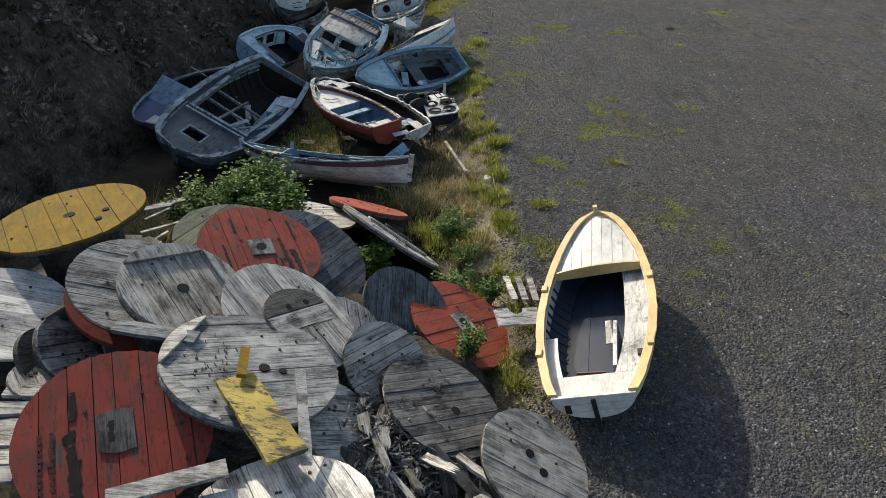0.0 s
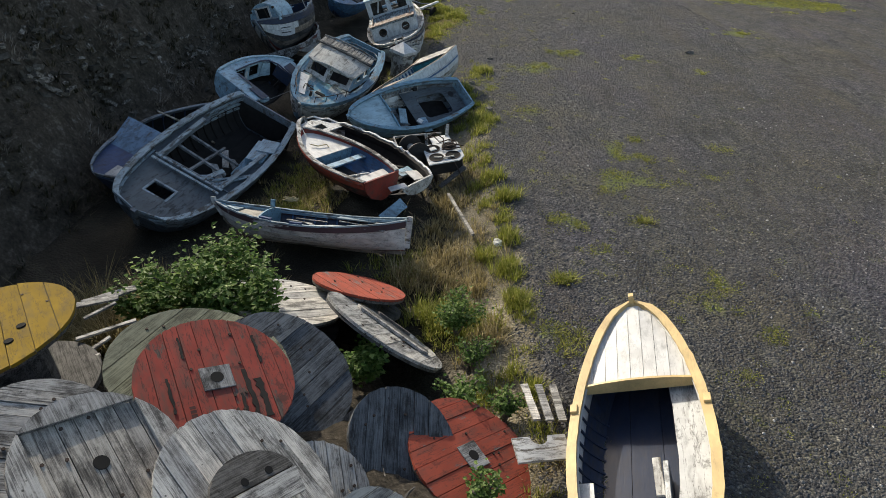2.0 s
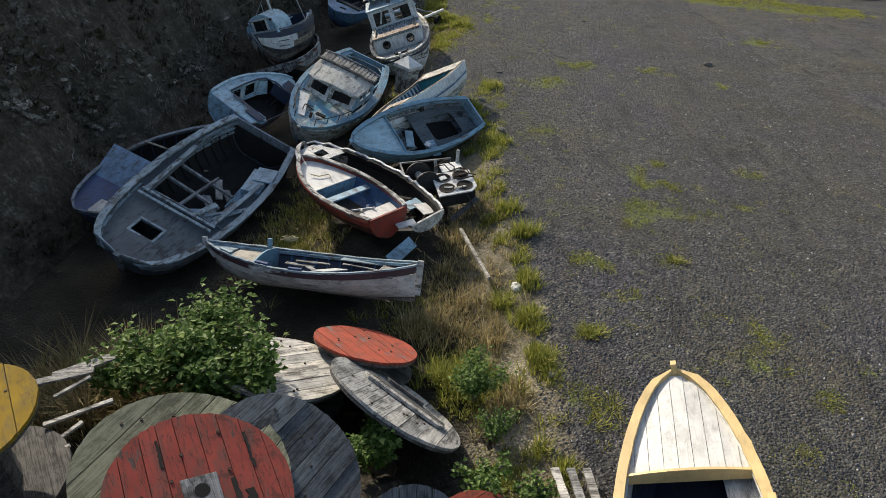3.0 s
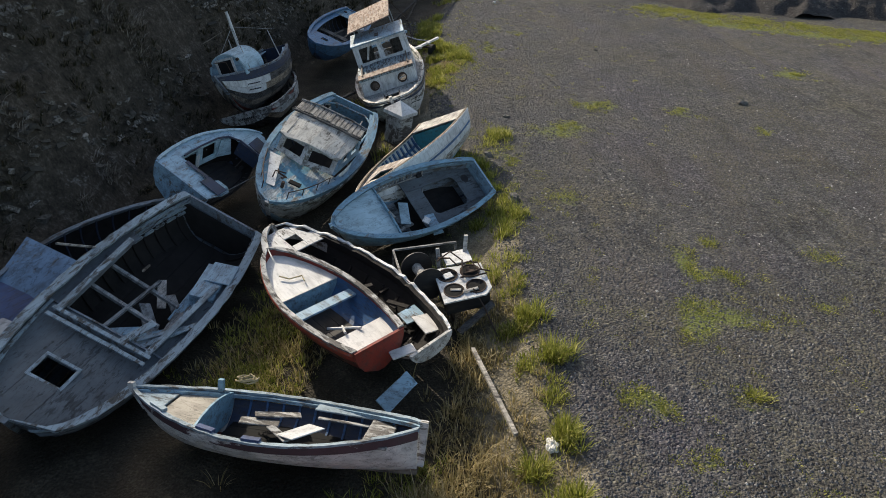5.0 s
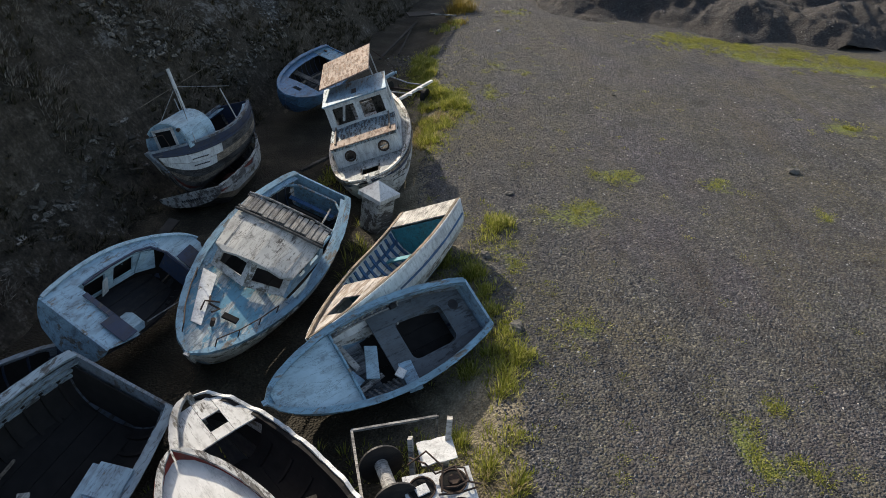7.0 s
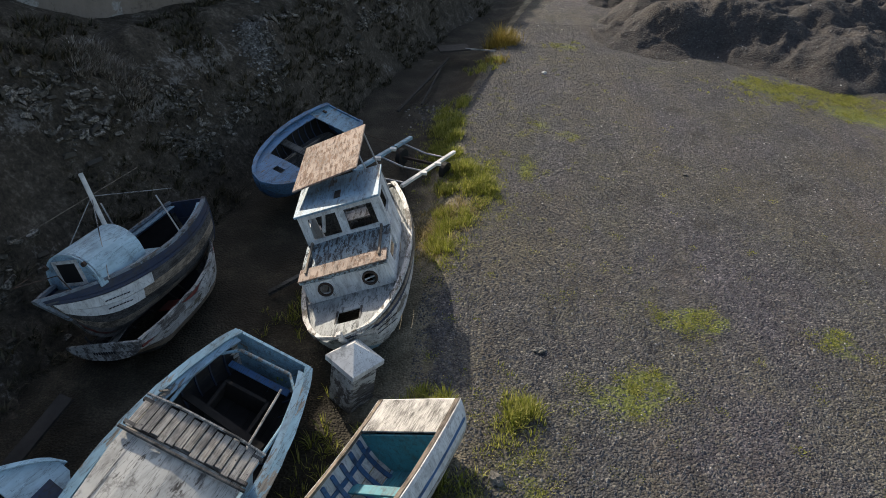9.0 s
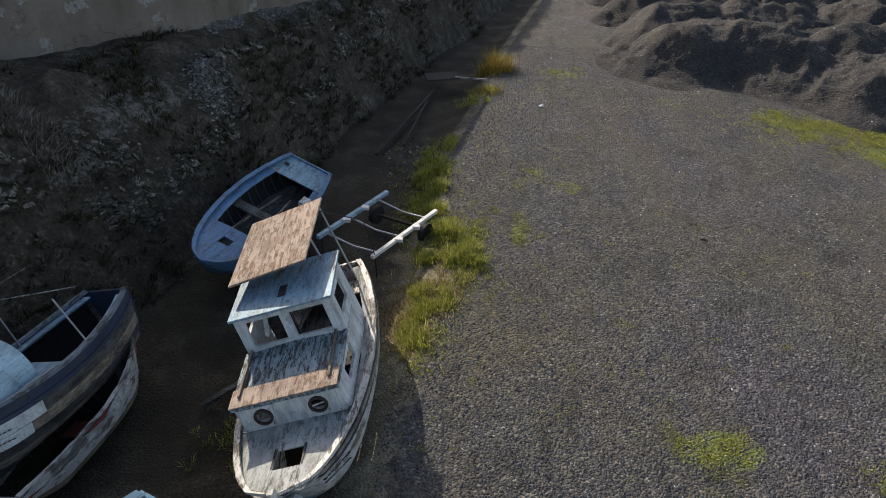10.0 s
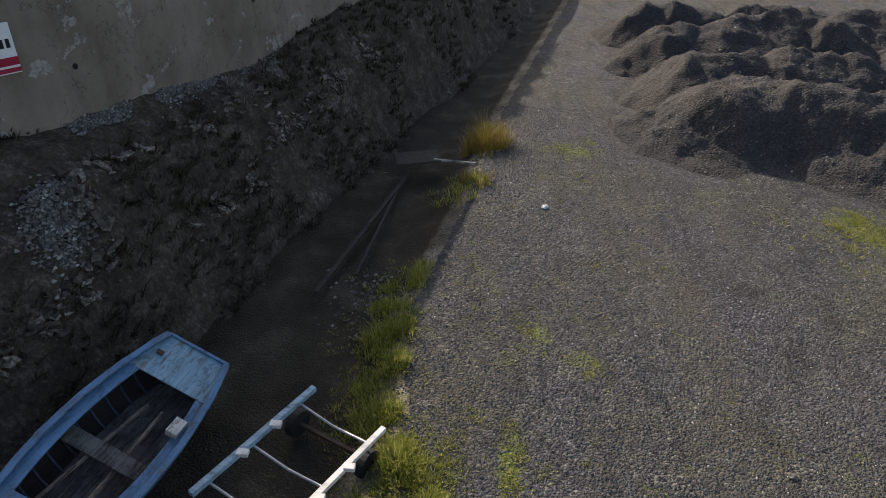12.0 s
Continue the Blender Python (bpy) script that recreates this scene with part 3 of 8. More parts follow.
def hull_pose(h, stern, bow, heel=0.0):
    """The pose that brings the gunwale's ends to two places; heel: degrees by which the boat's left side (y > 0) sinks."""
    a, b = Vector(stern), Vector(bow)
    d = b - a
    s0, s1 = h.sheer(0), h.sheer(1)
    yaw = math.atan2(d.y, d.x)
    trim = math.atan2(d.z, math.hypot(d.x, d.y)) - math.atan2(s1 - s0, h.L)
    turn = Matrix.Rotation(yaw, 4, "Z") @ Matrix.Rotation(-trim, 4, "Y") @ Matrix.Rotation(radians(-heel), 4, "X")
    mid = (a + b) / 2
    top = Vector((h.L / 2, 0, (s0 + s1) / 2))
    return Matrix.Translation(mid - turn.to_3x3() @ top) @ turn


def stations(u0, u1, n):
    return [u0 + (u1 - u0) * i / n for i in range(n + 1)]


def planking(h, boat, mats, strakes=6, lap=0.012, thick=0.022, n=18, skip=(), sides=(-1, 1), rough=0.0):
    """The planks of the hull, one by one; mats: one for all or one for each strake from the keel up."""
    for side in sides:
        for i in range(strakes):
            if (side, i) in skip:
                continue
            v0, v1 = i / strakes, (i + 1) / strakes
            u1 = 1.0
            rows = []
            for u in stations(0, u1, n):
                w = rough * (noise.noise(Vector((u * 9, i * 3.1, side))) + 0.3) if rough and i == strakes - 1 else 0
                va, vb = v0 + 0.006, v1 - 0.004 - max(0, w) / strakes
                rows.append([h.at(u, va, side, lap), h.at(u, vb, side, 0), h.at(u, vb, side, -thick), h.at(u, va, side, lap - thick)])
            part("strake", strip(rows), mats[min(i, len(mats) - 1)], boat)


def transom(h, boat, material, thick=0.045, boards=3, label=""):
    """The flat stern, of boards."""
    prof = [h.at(0, v, 1) for v in stations(0, 1, 10)]
    zs = stations(prof[0].z, prof[-1].z + 0.01, boards)
    for lo, hi in zip(zs, zs[1:]):
        pts = [(h.width_at(0, z) if z > prof[0].z + 0.002 else 0.02, z) for z in stations(lo + 0.003, hi - 0.003, 4)]
        pts = [(max(0.02, y), z) for y, z in pts]
        out = pts + [(-y, z) for y, z in reversed(pts)]
        part("transom_board", moved(slab(out, -thick, 0), Matrix(((0, 0, 1, 0.0), (1, 0, 0, 0), (0, 1, 0, 0), (0, 0, 0, 1)))), material, boat, label)


def gunwales(h, boat, material, w=0.06, t=0.035, u0=0.0, u1=1.0, n=34, lift=0.0, sides=(-1, 1), name="gunwale", inset=0.3, label="", rough=0.0):
    for side in sides:
        rows = []
        for u in stations(u0, u1, n):
            p = h.at(u, 1, side)
            z = p.z + lift - (abs(noise.noise(Vector((u * 14, side * 5, 1.7)))) * rough if rough else 0)
            y = abs(p.y)
            ja, jb = (0.12 * w * noise.noise(Vector((u * 40, q + side, w * 50))) for q in (2.0, 9.0))
            ya, yb = max(0.004, y - w * (1 - inset) + ja), y + w * inset + jb
            rows.append([Vector((p.x, side * ya, z)), Vector((p.x, side * yb, z)), Vector((p.x, side * yb, z + t)), Vector((p.x, side * ya, z + t))])
        part(name, strip(rows), material, boat, label)


def rub_rail(h, boat, material, v=0.93, w=0.03, t=0.05, n=18, name="rub_rail"):
    for side in (-1, 1):
        rows = []
        for u in stations(0, 1, n):
            a, b = h.at(u, v, side, 0.01), h.at(u, v, side, 0.01 + w)
            up = Vector((0, 0, t))
            rows.append([a, b, b + up, a + up])
        part(name, strip(rows), material, boat)


def stem_post(h, boat, material, w=0.06, deep=0.09, top=0.1):
    rows = []
    for v in stations(0.0, 1.0, 8):
        p = h.at(1, v, 1)
        rows.append([Vector((p.x - 0.03, -w / 2, p.z)), Vector((p.x + deep, -w / 2, p.z)), Vector((p.x + deep, w / 2, p.z)), Vector((p.x - 0.03, w / 2, p.z))])
    p = h.at(1, 1, 1)
    rows.append([q + Vector((0.02, 0, top)) for q in rows[-1]])
    part("stem", strip(rows), material, boat)


def keel_bar(h, boat, material, w=0.05, deep=0.08):
    rows = []
    for u in stations(0, 1, 14):
        p = h.at(u, 0, 1)
        rows.append([Vector((p.x, -w / 2, p.z - deep)), Vector((p.x, w / 2, p.z - deep)), Vector((p.x, w / 2, p.z + 0.02)), Vector((p.x, -w / 2, p.z + 0.02))])
    part("keel", strip(rows), material, boat)


def deck(h, boat, material, u0, u1, drop=0.03, planks=1, camber=0.03, thick=0.022, name="deck_plank", z=None, inset=0.02, n=10, hole=None, gap=0.006, label=""):
    """Planks along the boat between two stations, at a drop under the sheer or at a fixed height, clipped to the hull's width;
    hole: (u0, u1, y0, y1) left open."""
    us = stations(u0, u1, n)
    if hole:
        us = sorted({*us, hole[0], hole[1]})
    widest = max(h.half(u) for u in us) if z is None else max(h.width_at(u, z) for u in us)
    ys = stations(-widest, widest, planks)
    cuts = []
    for a, b in zip(ys, ys[1:]):
        if hole and a < hole[3] and b > hole[2]:
            if a < hole[2]:
                cuts.append((a, hole[2], None))
            cuts.append((max(a, hole[2]), min(b, hole[3]), "split"))
            if b > hole[3]:
                cuts.append((hole[3], b, None))
        else:
            cuts.append((a, b, None))
    for a, b, mode in cuts:
        spans = [us] if mode is None else [[u for u in us if u <= hole[0] + 1e-6], [u for u in us if u >= hole[1] - 1e-6]]
        for span in spans:
            rows = []
            for u in span:
                top = h.sheer(u) - drop if z is None else z
                lim = (h.half(u) if z is None else h.width_at(u, z)) - inset
                lo, hi = max(a + gap / 2, -lim), min(b - gap / 2, lim)
                if hi - lo < 0.004 or lim < 0.01:
                    continue
                x = h.L * u
                za, zb = (top + camber * (1 - (y / max(lim, 0.05)) ** 2) for y in (lo, hi))
                rows.append([Vector((x, lo, za - thick)), Vector((x, hi, zb - thick)), Vector((x, hi, zb)), Vector((x, lo, za))])
            if len(rows) > 1:
                part(name, strip(rows), material, boat, label)


def bulkhead(h, boat, material, u, z0, z1=None, thick=0.03, rise=0.03, name="bulkhead", label=""):
    """A board right across the hull."""
    top = h.sheer(u) if z1 is None else z1
    pts = []
    for z in stations(max(z0, h.keel(u) + 0.01), top, 6):
        pts.append((max(0.01, h.width_at(u, z) - 0.015), z))
    arch = [(pts[-1][0] * k, top + rise * (1 - k * k)) for k in (0.6, 0.2, -0.2, -0.6)]
    out = pts + arch + [(-y, z) for y, z in reversed(pts)]
    m = Matrix(((0, 0, 1, h.L * u), (1, 0, 0, 0), (0, 1, 0, 0), (0, 0, 0, 1)))
    part(name, moved(slab(out, 0, thick), m), material, boat, label)


def thwart(h, boat, material, u, z, w=0.22, t=0.035, label=""):
    y = h.width_at(u, z) - 0.01
    part("thwart", boxes((h.L * u - w / 2, h.L * u + w / 2, -y, y, z, z + t)), material, boat, label)


def ribs(h, boat, material, us, w=0.03, t=0.025, v0=0.08, v1=0.97, sides=(-1, 1)):
    for u in us:
        for side in sides:
            rows = []
            for v in stations(v0, v1, 7):
                a, b = h.at(u, v, side, -0.024), h.at(u, v, side, -0.024 - t)
                d = Vector((w / 2, 0, 0))
                rows.append([a - d, a + d, b + d, b - d])
            part("rib", strip(rows), material, boat)


def side_deck(h, boat, material, u0, u1, w, drop=0.0, n=12, name="side_deck", thick=0.025, sides=(-1, 1)):
    for side in sides:
        rows = []
        for u in stations(u0, u1, n):
            y = h.half(u) - 0.01
            z = h.sheer(u) - drop
            x = h.L * u
            rows.append([Vector((x, side * max(0.01, y - w), z - thick)), Vector((x, side * y, z - thick)), Vector((x, side * y, z)), Vector((x, side * max(0.01, y - w), z))])
        part(name, strip(rows), material, boat)


def lining(h, boat, material, u0, u1, v0=0.05, v1=0.9, n=14, sides=(-1, 1)):
    """The inner skin of one hull, port and starboard; black ones mostly hold the inside's shade as colour."""
    for side in sides:
        rows = []
        for u in stations(u0, u1, n):
            inner = [h.at(u, v, side, -0.03) for v in stations(v0, v1, 6)]
            outer = [h.at(u, v, side, -0.024) for v in stations(v1, v0, 6)]
            rows.append(inner + outer)
        part("lining", strip(rows), material, boat)


def porthole(boat, centre, normal, r, material, parent=None):
    ring = part("porthole", moved(ring_plate(r, r * 1.32, -0.012, 0.014), facing(centre, normal)), material, parent or boat)
    return ring


def loose_board(name, label, a, b, w, t, material, tilt=(0, 0, 1), group=""):
    bm = bmesh.new()
    a, b = Vector(a), Vector(b)
    d = b - a
    n = 5
    side = d.normalized().cross(Vector(tilt)).normalized()
    up = side.cross(d.normalized())
    rows = []
    for i in range(n + 1):
        f = i / n
        c = d * f
        ww = w * (0.92 + 0.1 * noise.noise(a * 3 + Vector((f * 4, 0, 0)))) / 2
        rows.append([c - side * ww, c + side * ww, c + side * ww + up * t, c - side * ww + up * t])
    bm.free()
    bm = strip(rows)
    return solid(name, bm, material, label, "board", Matrix.Translation(a), group)


# ---- the ground, the bank and the wall ----
def along(table, y):
    for (a, p), (b, q) in zip(table, table[1:]):
        if y <= b:
            f = max(0.0, (y - a) / (b - a))
            return p + (q - p) * f
    return table[-1][1]


EDGE = [(-20, 2.2), (4, 1.9), (9, 1.75), (13, 1.7), (17.5, 1.35), (20, 1.4), (24, 0.05), (26, -0.05), (30, 0.5), (35, -0.1), (40, 0.9), (44, 1.3), (60, 4.5), (80, 8.0), (200, 40.0)]
FOOT = [(-30, -9.5), (8, -7.8), (14, -7.4), (22, -6.9), (28, -5.7), (33, -4.3), (38, -3.2), (44, -1.7), (48, -0.2), (58, 2.2), (80, 6.5), (200, 36.0)]
RISE = [(-3, -0.45), (-0.2, -0.4), (0.3, 0.3), (0.9, 1.4), (1.6, 2.3), (2.6, 2.9), (4.0, 3.05), (30, 3.3)]
HILL = [(-3, -0.45), (-0.2, -0.4), (0.5, 0.5), (1.2, 1.6), (2.0, 2.9), (3.0, 4.8), (4.0, 6.2), (7.0, 8.0), (11.0, 8.5), (30, 9.0)]


def ground_z(x, y):
    d = along(EDGE, y) - x
    f = min(1.0, max(0.0, (d + 0.3) / 1.6))
    dip = -0.38 * f * f * (3 - 2 * f)
    return dip + 0.025 * noise.noise(Vector((x * 0.5, y * 0.5, 0))) + (0.05 * noise.noise(Vector((x * 1.7, y * 1.7, 3))) if f > 0.2 else 0)


def bank_z(x, y):
    s = along(FOOT, y) - x
    f = min(1.0, max(0.0, (y - 24) / 8))
    z = along(HILL, s) * (1 - f) + along(RISE, s) * f
    amp = min(1.0, max(0.0, s + 0.3)) * (1.0 if s < 3.0 else 0.45)
    amp *= 1 - 0.75 * min(1.0, max(0.0, (y - 32) / 3)) * min(1.0, max(0.0, (s - 1.3) / 0.6))
    z *= 1 + 0.32 * min(1.0, max(0.0, (y - 41) / 4)) if z > 0 else 1.0
    p = Vector((x, y, z))
    z += amp * (0.55 * noise.noise(p * 0.45) + 0.3 * noise.noise(p * 1.3 + Vector((5, 0, 0))) + 0.22 * (0.5 - abs(noise.noise(p * 1.9 + Vector((0, 7, 0))))) + 0.13 * noise.noise(p * 4.1))
    return z


def sheet(name, xs, ys, zfun, materials, label, category, pick=None, kind="structure", smooth=True):
    verts = [(x, y, zfun(x, y)) for y in ys for x in xs]
    nx = len(xs)
    faces = [(j * nx + i, j * nx + i + 1, (j + 1) * nx + i + 1, (j + 1) * nx + i) for j in range(len(ys) - 1) for i in range(nx - 1)]
    me = bpy.data.meshes.new(name)
    me.from_pydata(verts, [], faces)
    for m in materials:
        me.materials.append(m)
    if pick:
        me.polygons.foreach_set("material_index", [pick((xs[k % (nx - 1)] + xs[k % (nx - 1) + 1]) / 2, (ys[k // (nx - 1)] + ys[k // (nx - 1) + 1]) / 2) for k in range(len(faces))])
    if smooth:
        me.polygons.foreach_set("use_smooth", [True] * len(faces))
    ob = new(name, me)
    return tagged(ob, label, category, kind=kind)


def spaced(lo, hi, step, far):
    a = [lo + step * i for i in range(int((hi - lo) / step) + 1)]
    left, right = [], []
    d = step
    x = lo
    while x > far[0]:
        d *= 1.5
        x -= d
        left.append(max(x, far[0]))
    d = step
    x = a[-1]
    while x < far[1]:
        d *= 1.5
        x += d
        right.append(min(x, far[1]))
    return left[::-1] + a + right


xs, ys = spaced(-10, 12, 0.18, (-900, 900)), spaced(-1, 62, 0.25, (-400, 1500))
ground = sheet("ground", xs, ys, ground_z, (GRAVEL,), "dark grey gravel yard with green weeds and an earthy verge", "ground")
# green patches on the gravel: x, y, half width, half depth
MOSS_NEAR = [(4.17, 16.1, 0.3, 0.35), (4.8, 15.85, 0.6, 0.4), (4.46, 17.7, 0.25, 0.6), (4.0, 15.4, 0.3, 0.3), (7.2, 17.8, 0.28, 0.3), (4.28, 13.83, 0.3, 0.2), (4.84, 11.1, 0.3, 0.3), (5.2, 11.85, 0.3, 0.26), (1.95, 10.3, 0.3, 0.3),
             (6.5, 10.97, 0.25, 0.15), (5.64, 10.34, 0.2, 0.15), (4.76, 9.54, 0.15, 0.1), (2.94, 13.75, 0.35, 0.3), (3.24, 12.8, 0.22, 0.2), (2.66, 13.96, 0.25, 0.15), (5.2, 18.3, 0.2, 0.2), (5.0, 17.1, 0.6, 0.25), (6.5, 16.2, 0.4, 0.2)]
MOSS_FAR = [(3.0, 23.8, 0.85, 0.55), (3.5, 24.3, 0.4, 0.3), (4.45, 25.9, 0.65, 0.35), (6.95, 25.6, 0.45, 0.75), (8.8, 24.1, 0.3, 0.35), (2.65, 20.0, 0.35, 0.45), (11.9, 29.6, 0.8, 0.7), (2.3, 34.6, 0.35, 0.5), (1.8, 32.0, 0.3, 0.5), (3.05, 34.0, 0.4, 0.35),
            (4.7, 26.0, 0.5, 0.3), (3.65, 42.7, 0.7, 0.7), (1.72, 31.4, 0.2, 0.2), (9.6, 39.7, 0.7, 0.7), (10.2, 38.4, 0.8, 0.6), (11.6, 37.0, 0.9, 0.8), (13.2, 36.2, 1.2, 0.7), (15.2, 35.3, 1.3, 0.7), (17.6, 34.8, 1.4, 0.6), (1.6, 22.0, 0.3, 0.5)]


def moss_at(x, y):
    return sum(math.exp(-0.7 * (((x - a) / p) ** 2 + ((y - b) / q) ** 2)) for a, b, p, q in MOSS_NEAR + MOSS_FAR if abs(x - a) < 3 * p and abs(y - b) < 3 * q)


SCUFFS = [(6.45, 36.5, 0.6, 0.5), (7.8, 35.6, 0.5, 0.5), (6.7, 34.5, 0.4, 0.6), (8.7, 22.3, 0.7, 0.3), (6.4, 20.9, 0.5, 0.25), (3.4, 20.9, 0.3, 0.3), (9.8, 27.6, 0.9, 0.4), (7.3, 15.6, 0.25, 0.8), (5.6, 29.4, 0.5, 0.5), (8.4, 31.5, 0.6, 0.6), (4.6, 27.6, 0.6, 0.3)]
ground.data.attributes.new("scuff", "FLOAT", "POINT").data.foreach_set("value", [min(1.0, sum(math.exp(-0.7 * (((x - a) / p) ** 2 + ((y - b) / q) ** 2)) for a, b, p, q in SCUFFS if abs(x - a) < 3 and abs(y - b) < 3)) for y in ys for x in xs])
ground.data.attributes.new("moss", "FLOAT", "POINT").data.foreach_set("value", [min(1.0, moss_at(x, y)) for y in ys for x in xs])
# past y = 31 the sandy band narrows, so the shaded strip is coloured dark
ground.data.attributes.new("verge", "FLOAT", "POINT").data.foreach_set("value", [max(-3.0, min(3.0, (along(EDGE, y) - x) * (1 + 2.5 * min(1.0, max(0.0, (y - 31) / 3))))) for y in ys for x in xs])
bank = sheet("hillside", [-60 + 4 * i for i in range(10)] + [-20 + 0.8 * i for i in range(8)] + [-13.6 + 0.16 * i for i in range(116)],
             [-30 + 2.5 * i for i in range(15)] + [7.5 + 0.2 * i for i in range(240)] + [55.5 + 3 * i for i in range(20)],
             lambda x, y: bank_z(x, y) if along(FOOT, y) - x > -1.2 else -0.9, (BANK,), "dark overgrown earth bank in shade below a wall", "bank")

# the wall on top of the bank
WALL = [(-20.0, 21.0), (-14.0, 27.0), (-11.6, 29.35), (-10.2, 30.7), (-6.3, 36.05), (-2.7, 45.8), (-3.6, 48.0), (-9.0, 52.0)]
WALL_TOP = [11.5, 9.9, 8.8, 7.2, 5.3, 3.75, 3.6, 3.6]
rows = []
pts = [Vector((x, y, 0)) for x, y in WALL]
for i, p in enumerate(pts):
    d = (pts[min(i + 1, len(pts) - 1)] - pts[max(i - 1, 0)]).normalized()
    n = Vector((d.y, -d.x, 0))
    rows.append([p + Vector((0, 0, 2.0)), p - n * 0.35 + Vector((0, 0, 2.0)), p - n * 0.35 + Vector((0, 0, WALL_TOP[i])), p + Vector((0, 0, WALL_TOP[i]))])
me = mesh_of(strip(rows), "wall_bank")
me.materials.append(CONCRETE)
tagged(new("wall_bank", me), "long grey-brown plastered wall on top of the bank", "wall", kind="structure")

# ---- the boats ----
def cream_boat():
    h = Hull(4.37, 1.67, 0.72, stern=0.63, wide=0.42, bow_rise=0.24, stern_rise=0.02, rake=0.35, blunt=0.48, tuck=0.52)
    b = thing("rowing_boat", "cream-yellow wooden rowing boat with white inside standing on the gravel", "boat", hull_pose(h, (2.18, 5.64, 0.69), (3.06, 9.93, 0.9), 20.5))
    planking(h, b, [P_WHITE, P_WHITE, P_WHITE, P_CLEAN, P_CLEAN, P_CREAM], 6)
    transom(h, b, P_CLEAN, boards=3)
    gunwales(h, b, P_CREAM, 0.12, 0.04, label="cream-yellow painted gunwale")
    gunwales(h, b, P_CLEAN, 0.05, 0.03, name="inwale", inset=-0.9, lift=-0.05)
    stem_post(h, b, P_CREAM, 0.07, 0.05, 0.12)
    keel_bar(h, b, P_LBLUE)
    deck(h, b, P_CLEAN, 0.66, 0.985, 0.05, 9, 0.05, label="white foredeck plank")
    bulkhead(h, b, P_CREAM, 0.655, h.sheer(0.655) - 0.13, rise=0.06, thick=0.035, name="deck_beam", label="cream-yellow curved deck beam")
    bulkhead(h, b, P_CLEAN, 0.93, 0.5, h.sheer(0.93) - 0.06)
    # stern bench that runs forward along both sides
    z = 0.56
    deck(h, b, P_CLEAN, 0.01, 0.13, planks=1, camber=0, z=z, name="stern_seat", label="white stern seat")
    for side, u1 in ((-1, 0.86), (1, 0.33)):
        rows = []
        for u in stations(0.131, u1, 8):
            y = h.width_at(u, z) - 0.02
            w = 0.4 * (1 - 0.35 * max(0, u - 0.5) / 0.36) if side < 0 else 0.2
            rows.append([Vector((h.L * u, side * (y - w), z - 0.025)), Vector((h.L * u, side * y, z - 0.025)), Vector((h.L * u, side * y, z)), Vector((h.L * u, side * (y - w), z))])
        part("side_bench", strip(rows), P_CLEAN if side > 0 else P_WHITE, b, "white side bench")
    deck(h, b, P_FLOOR, 0.12, 0.9, planks=3, camber=0, z=0.2, name="floor_board", label="glossy dark blue floor board")
    # navy ribs and skin darken the white inside, as its shade does
    ribs(h, b, P_NAVY, stations(0.2, 0.62, 9))
    lining(h, b, P_NAVY, 0.02, 0.96, 0.05, 0.72)
    part("bench_front", boxes((0.75, 1.75, -0.27, -0.21, 0.21, 0.53)), P_WHITE, b)
    part("locker_board", moved(boxes((-0.3, 0.3, -0.05, 0.05, 0, 0.03)), pose(1.6, -0.14, 0.42, 0, 4, 3)), P_WHITE2, b)
    part("rod", tube([(0.75, -0.1, 0.42), (0.78, 0.3, 0.42)], 0.02), P_MAROON, b)
    part("cleat", boxes((0.85, 0.97, -0.62, -0.55, 0.565, 0.6)), IRON, b)
    for u, s in ((0.2, 1), (0.2, -1), (0.56, 1), (0.56, -1)):
        p = h.at(u, 1, s)
        part("rowlock_block", boxes((p.x - 0.07, p.x + 0.07, p.y - 0.045, p.y + 0.045, p.z + 0.03, p.z + 0.075)), P_CREAM, b)
    part("rudder_strap", boxes((-0.075, -0.048, -0.03, 0.03, 0.15, 0.7)), P_BLACK, b)
    part("rudder_mark", boxes((-0.055, -0.046, 0.3, 0.38, 0.48, 0.62)), P_BLACK, b)
    for x in (0.9, 3.0):
        part("chock", boxes((x, x + 0.12, -0.22, 0.3, -0.14, 0.04), bevel=0.01), W_DARK, b)


